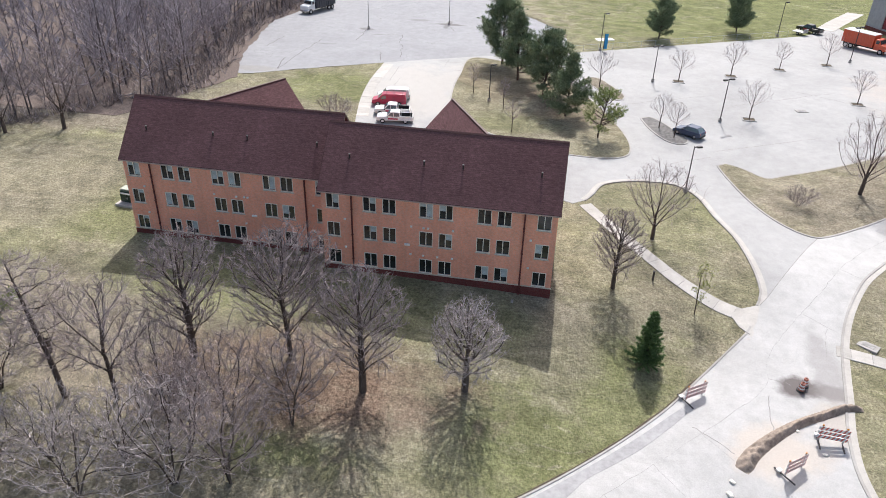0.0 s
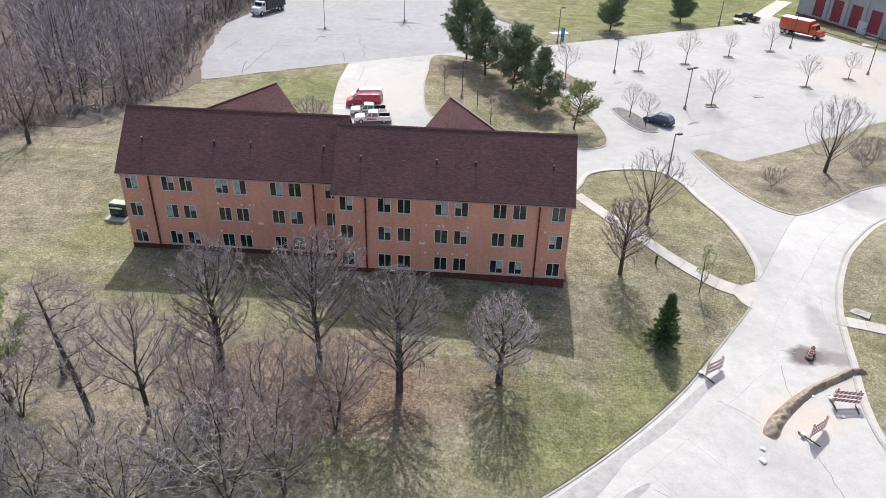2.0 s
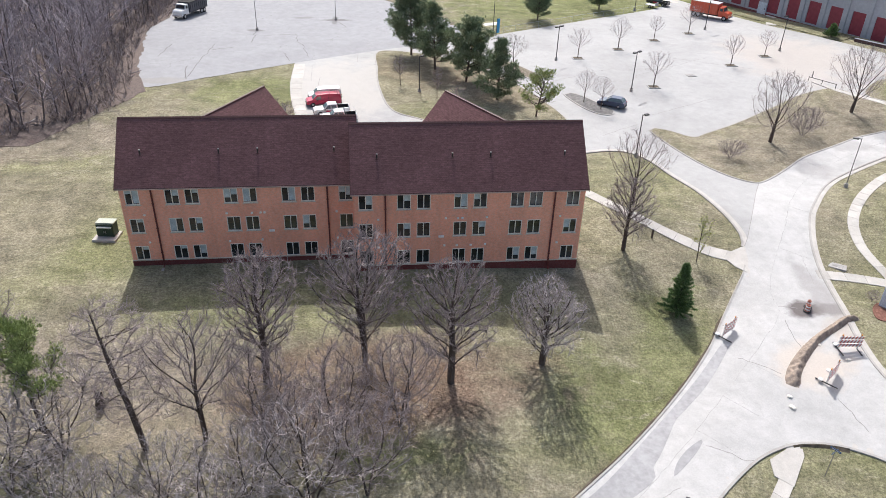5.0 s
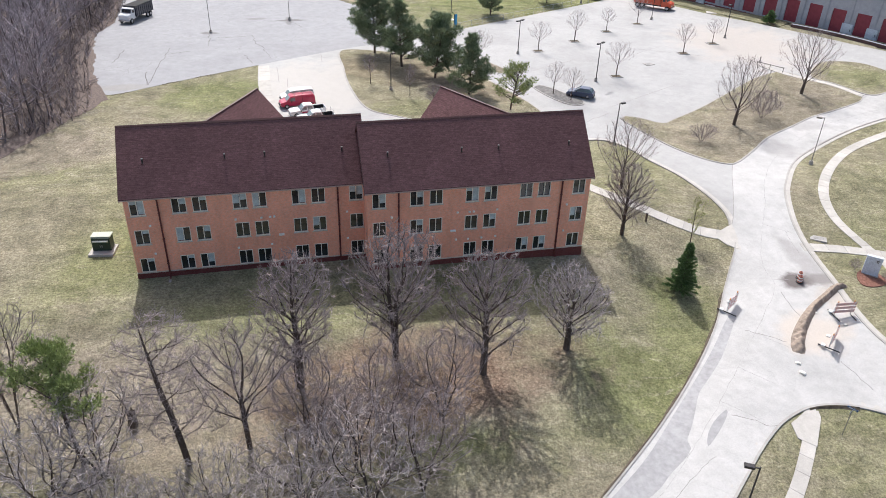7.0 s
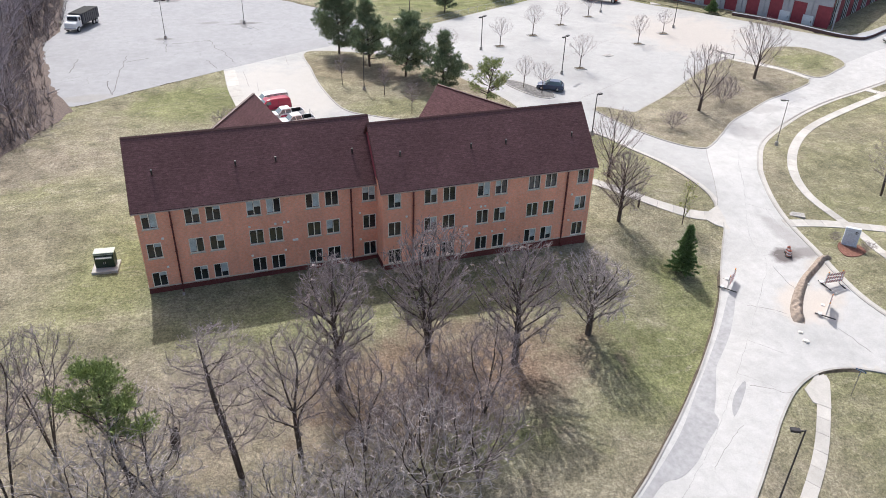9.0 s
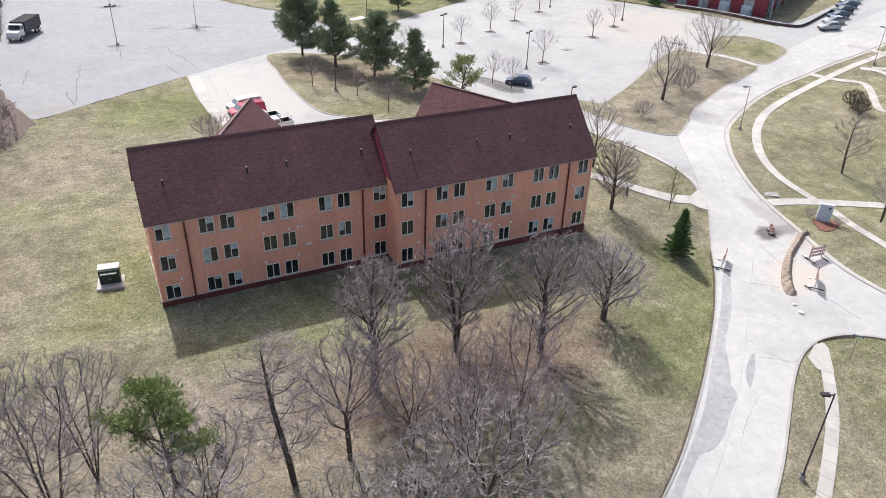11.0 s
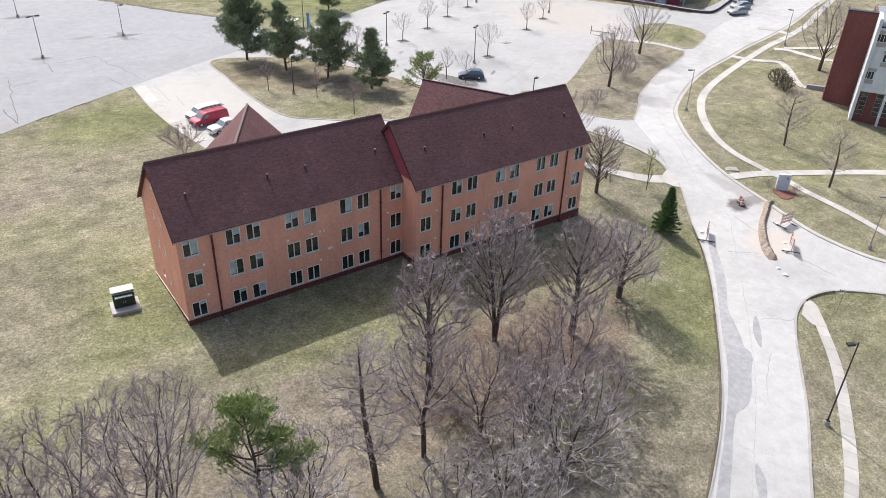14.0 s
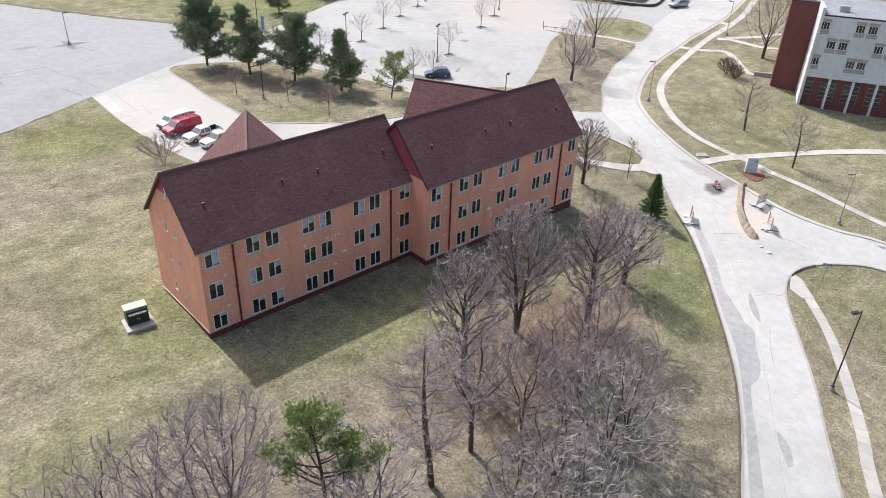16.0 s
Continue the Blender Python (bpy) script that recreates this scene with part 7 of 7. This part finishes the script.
for i, (x, y) in enumerate(tl):
    a, b = tl[max(0, i - 1)], tl[min(len(tl) - 1, i + 1)]
    d = Vector((b[0] - a[0], b[1] - a[1])).normalized()
    end = min(1, i / 5, (len(tl) - 1 - i) / 5)
    for k in range(across):
        w = 2 * k / (across - 1) - 1
        u = w * (0.24 + 0.18 * end + 0.26 * max(0, 1 - i / len(tl) * 1.8)) + sr.gauss(0, 0.012)
        z = (0.46 * max(0, 1 - abs(w + 0.2) ** 1.4 * 1.4) + 0.14 * max(0, 1 - ((w - 0.6) / 0.4) ** 2)) * end
        z += (0.13 * math.sin(i * 0.95 + w * 3.5) * max(0.12, 1 - 2.2 * i / len(tl)) + 0.05 * math.sin(i * 0.31 + 1.3 * w) + 0.04 * math.sin(i * 2.1 - w * 5) + sr.gauss(0, 0.03)) * end * (1 - w ** 4)
        px, py = x - d.y * u, y + d.x * u
        vs.append((px, py, height(px, py) + 0.05 + max(0, z)))
        if i and k:
            n = i * across + k
            fs.append((n - across - 1, n - across, n, n - 1))
tr = new("trench_spoil", mesh_from("trench_spoil", vs, fs))
tr.data.materials.append(SOIL)
tr.data.polygons.foreach_set("use_smooth", [True] * len(tr.data.polygons))
tagged(tr, "ridge of dug clay soil along a street trench", "soil heap")
PATCHES = (("damp_patch", [(12.4, 47.0), (9, 43.1), (6.4, 40.8), (4.7, 39.4), (3.5, 37.8), (2.3, 36.2), (1.2, 34.9), (1.1, 34.1), (0.5, 33.5), (-1.7, 32.1), (-3, 31.1), (-4.7, 30.2), (-5.9, 29.9), (-6.9, 29.9), (-9.4, 28.4), (-13, 25.9), (-24, 18.7), (-24.4, 19.8), (-14.2, 26.2), (-10.2, 28.7), (-3.6, 33.2), (1.5, 37.7), (4.8, 40.6), (8.5, 44), (12, 47.5)], DAMP, "grey asphalt patching along the gutter"),
           ("damp_patch", [(5.9, 37.1), (5.4, 36.3), (3.8, 34.9), (2.5, 34.0), (3.1, 35.1), (4.4, 36.3)], DAMP, "grey asphalt patch on the street"),
           ("damp_patch", [(-9.8, 25.9), (-10.9, 25.2), (-12.6, 23.5), (-12.0, 23.4), (-10.4, 24.6)], DAMP, "faint dark stain on the street"))
for name, pts, mat, lab in PATCHES:
    sheet(name, curve_line(pts, True, 0.6), 0.07, mat, lab, "road patch", 1.0, 0.03)
for x, y, s in ((15.0, 40.7, 0.24), (14.7, 39.6, 0.3), (22.0, 43.9, 0.2), (20.4, 46.0, 0.18)):
    c = thing("concrete_chunk", on_ground(x, y, 0.04), "pale broken chunk of concrete on the street", "rubble", "rubble", turn=x)
    part("chunk", bevelled(shell([(-s, 0), (-s * 0.8, s * 0.5), (0.1 * s, s * 0.75), (s, s * 0.4), (s * 0.9, 0)], s * 0.6), 0.05), VINYL, c)

# joints in the concrete and sealed cracks in the asphalt
jr = random.Random(9)


def crack(pts, wide, parent, lift, mat, step=0.5, shake=0.05):
    line = [(x + jr.gauss(0, shake), y + jr.gauss(0, shake)) for x, y in curve_line(pts, step=step)]
    return strip("joint", line, wide, lift, 0.004, mat, parent)


mid = curve_line([(-33, 9.5), (-15, 22.6), (-3, 30.7), (4, 36.4), (10, 41.8), (15.5, 47), (18.8, 50.4), (19.4, 53.6), (22.1, 58.2), (25.6, 63.2), (29.5, 69.2), (35, 75.2), (42.8, 80.6), (52, 85.2), (66, 88.4), (90, 91.6)], step=0.8)
for i in range(0, len(mid) - 6, 6):
    strip("joint", [(x + jr.gauss(0, 0.04), y + jr.gauss(0, 0.04)) for x, y in mid[i:i + 7]], jr.uniform(0.03, 0.06), 0.058, 0.005, JOINT, street)
    if jr.random() < 0.35:
        (xa, ya), (xb, yb) = mid[i], mid[i + 1]
        d = Vector((xb - xa, yb - ya)).normalized()
        reach = jr.choice((-3.2, 3.2))
        strip("joint", [(xa - d.y * reach * k / 5 + jr.gauss(0, 0.05), ya + d.x * reach * k / 5 + jr.gauss(0, 0.05)) for k in range(6)], jr.uniform(0.025, 0.05), 0.058, 0.005, JOINT, street)
for pts, w in (([(6.0, 36.5), (7.4, 35.8), (8.5, 34.9), (9.3, 34.9)], 0.12), ([(19.0, 40.2), (19.4, 38.7), (19.7, 36.8)], 0.14), ([(18.8, 49.5), (18.6, 47.1), (18.6, 45.0)], 0.12), ([(12.7, 45.5), (14.0, 44.4), (15.5, 43.2)], 0.12),
               ([(19.0, 51.4), (20.7, 50.8)], 0.07), ([(25.2, 58.6), (24.2, 54.1)], 0.05), ([(2.6, 33.0), (1.0, 32.2), (-2.4, 30.0)], 0.08)):
    crack(pts, w * 0.55, street, 0.058, TAR, 0.4)
for pts, w in (([(-37.6, 133.4), (-34.4, 133.8), (-31.2, 134.3)], 0.16), ([(-31.2, 134.3), (-30.9, 130.4), (-29.8, 127.3), (-29.3, 124.2), (-28.4, 120.6)], 0.1), ([(-44.7, 124.4), (-41.2, 125.9)], 0.14), ([(-32.6, 122.6), (-31.3, 118.1)], 0.12),
               ([(-47.3, 116.0), (-46.3, 110.1)], 0.16), ([(-46.3, 110.1), (-45.6, 119), (-44.6, 128)], 0.12), ([(-38.7, 136), (-38.6, 132), (-38.7, 128.8)], 0.13), ([(-52.6, 121), (-51.8, 128)], 0.14), ([(-24.4, 143.8), (-22.2, 139.6)], 0.12)):
    line = [(x + jr.gauss(0, 0.12), y + jr.gauss(0, 0.12)) for x, y in curve_line(pts, step=0.9)]
    strip("sealed_crack", line, w * 0.8, 0.036, 0.004, CRACK, old_lot)
for pts in ([(-20.2, 122.2), (-20.3, 117.7)], [(-20.8, 119.7), (-17.1, 120.1)], [(-18.5, 116.2), (-17.2, 116.1)], [(-26.2, 110.4), (-26.3, 106.9)], [(-27.6, 116), (-27.4, 109)], [(24, 110), (40, 119)], [(20, 94), (34, 101)], [(8, 107), (22, 114)], [(30, 121), (46, 113)], [(12, 88), (19, 92)]):
    line = [(x + jr.gauss(0, 0.06), y + jr.gauss(0, 0.06)) for x, y in curve_line(pts, step=1.0)]
    strip("joint", line, 0.07, 0.045, 0.004, TAR, pavement)

verge = curve_line([(-51.0, 106.9), (-49.4, 107.3), (-45.1, 109.7), (-38, 113.3), (-30.7, 117)], step=0.5)
for i in range(0, len(verge) - 5, 5):
    if jr.random() < 0.5:
        strip("soil_edge", [(x + jr.gauss(0, 0.06), y + jr.gauss(0, 0.06)) for x, y in verge[i:i + 6]], jr.uniform(0.1, 0.26), 0.04, 0.02, EARTH, old_lot)
weeds = [(x + jr.gauss(0, 0.2), y + jr.gauss(0, 0.2)) for x, y in curve_line([(-1.6, 141), (-3.6, 148), (-8.6, 155), (-12.6, 160.6), (-18.3, 170.6), (-25, 182)])]
tagged(strip("rough_verge", weeds, 1.0, 0.06, 0.1, plain("dry_weeds", (0.17, 0.15, 0.105), 0.95, 0, 0.1, 1.5, 0.5)), "dark weedy strip between car park and sports field", "verge", kind="structure")

# field edge: fence posts, rail, blue banner
fence = thing("field_fence", on_ground(20, 142), "low chain-link fence along the sports field", "fence")
fl = [(-0.6, 131.2), (20, 142.4), (43.5, 155.4)]
bm_posts = []
for (xa, ya), (xb, yb) in zip(fl, fl[1:]):
    n = round(math.dist((xa, ya), (xb, yb)) / 3)
    for i in range(n):
        bm_posts.append((xa + (xb - xa) * i / n, ya + (yb - ya) * i / n))
inv_f = fence.matrix_world.inverted()
post_me = None
for x, y in bm_posts:
    if post_me is None:
        p = part("post", rod(bmesh.new(), (0, 0, -0.2), (0, 0, 1.1), 0.03, 0.03, 6), GALV, fence)
        post_me = p.data
    else:
        p = new("post", post_me)
        p.parent = fence
    p.matrix_basis = inv_f @ Matrix.Translation(on_ground(x, y))
bm = bmesh.new()
for a, b in zip(bm_posts, bm_posts[1:]):
    rod(bm, on_ground(*a, 1.08), on_ground(*b, 1.08), 0.025, 0.025, 5)
    rod(bm, on_ground(*a, 0.25), on_ground(*b, 0.25), 0.012, 0.012, 4)
part("rail", bm, GALV, fence).matrix_basis = inv_f
banner = thing("banner_post", on_ground(5.4, 133.2), "bright blue vertical banner sign on a post", "sign", turn=0.5)
part("post", rod(bmesh.new(), (0, 0, -0.2), (0, 0, 3.2), 0.05, 0.05, 8), METAL_DARK, banner)
part("panel", bevelled(boxes((0.06, 0.7, -0.03, 0.03, 0.5, 3.1)), 0.01), plain("bright_blue_panel", (0.02, 0.26, 0.5), 0.5), banner, "bright blue panel")
slab = thing("field_slab", on_ground(5.8, 141.5), "white slab lying on the sports field", "slab", turn=0.4)
part("slab", bevelled(boxes((-1.7, 1.7, -0.8, 0.8, -0.1, 0.12)), 0.03), VINYL, slab)

# small things on lawn, corner and car park
name_post = thing("street_sign", on_ground(14.2, 33.3), "slim street sign post with two crossed blades on the corner lawn", "sign", turn=0.3)
part("post", rod(bmesh.new(), (0, 0, -0.3), (0, 0, 2.5), 0.03, 0.028, 8), PALE_STEEL, name_post)
for z, t in ((2.5, 0.2), (2.7, 1.77)):
    blade = part("blade", bevelled(boxes((-0.42, 0.42, -0.012, 0.012, 0, 0.18)), 0.005), plain("dull_blue_blade", (0.05, 0.11, 0.22), 0.5), name_post, "dull blue blade")
    blade.location, blade.rotation_euler = (0, 0, z), (0, 0, t)
    part("lettering", boxes((-0.3, 0.3, -0.017, 0.017, 0.06, 0.12)), WHITE_P, blade, "pale lettering bar")
marker = thing("marker_post", on_ground(10.1, 62.0), "short dark wooden post beside the sidewalk", "post")
part("post", bevelled(boxes((-0.09, 0.09, -0.09, 0.09, -0.3, 0.95)), 0.02), BARK, marker)
part("cap", bevelled(boxes((-0.11, 0.11, -0.11, 0.11, 0.95, 1.02)), 0.015), METAL_DARK, marker)
for x, y in ((-39.05, 58.6), (-23.35, 58.6), (-18.08, 56.2), (-2.8, 55.9)):
    splash = thing("splash_block", on_ground(x, y), "pale concrete splash block under a downpipe", "splash block", "splash blocks")
    part("trough", bevelled(boxes((-0.11, 0.11, -0.25, 0.2, -0.08, 0.04)), 0.012), KERB, splash)
    for s in (-0.1, 0.1):
        part("lip", bevelled(boxes((s - 0.02, s + 0.02, -0.25, 0.2, 0.04, 0.08)), 0.008), KERB, splash)
gate = thing("barrier_rail", on_ground(52.7, 107.5, 0.04), "low grey steel barrier rail at the car park exit", "barrier", turn=math.atan2(103.4 - 107.5, 55.1 - 52.7))
bar = bmesh.new()
rod(bar, (0, 0, 0.62), (4.7, 0, 0.62), 0.06, 0.06, 8)
part("bar", bar, PALE_STEEL, gate)
for x in (0.0, 2.3, 4.6):
    part("post", rod(bmesh.new(), (x, 0, -0.2), (x, 0, 0.75), 0.06, 0.06, 8), PALE_STEEL, gate)
gate_post = thing("bollard", on_ground(54.0, 108.7, 0.04), "grey steel bollard at the car park exit", "bollard")
part("pipe", rod(bmesh.new(), (0, 0, -0.2), (0, 0, 1.0), 0.09, 0.09, 10), PALE_STEEL, gate_post)
part("dome", rod(bmesh.new(), (0, 0, 1.0), (0, 0, 1.06), 0.09, 0.04, 10), PALE_STEEL, gate_post)
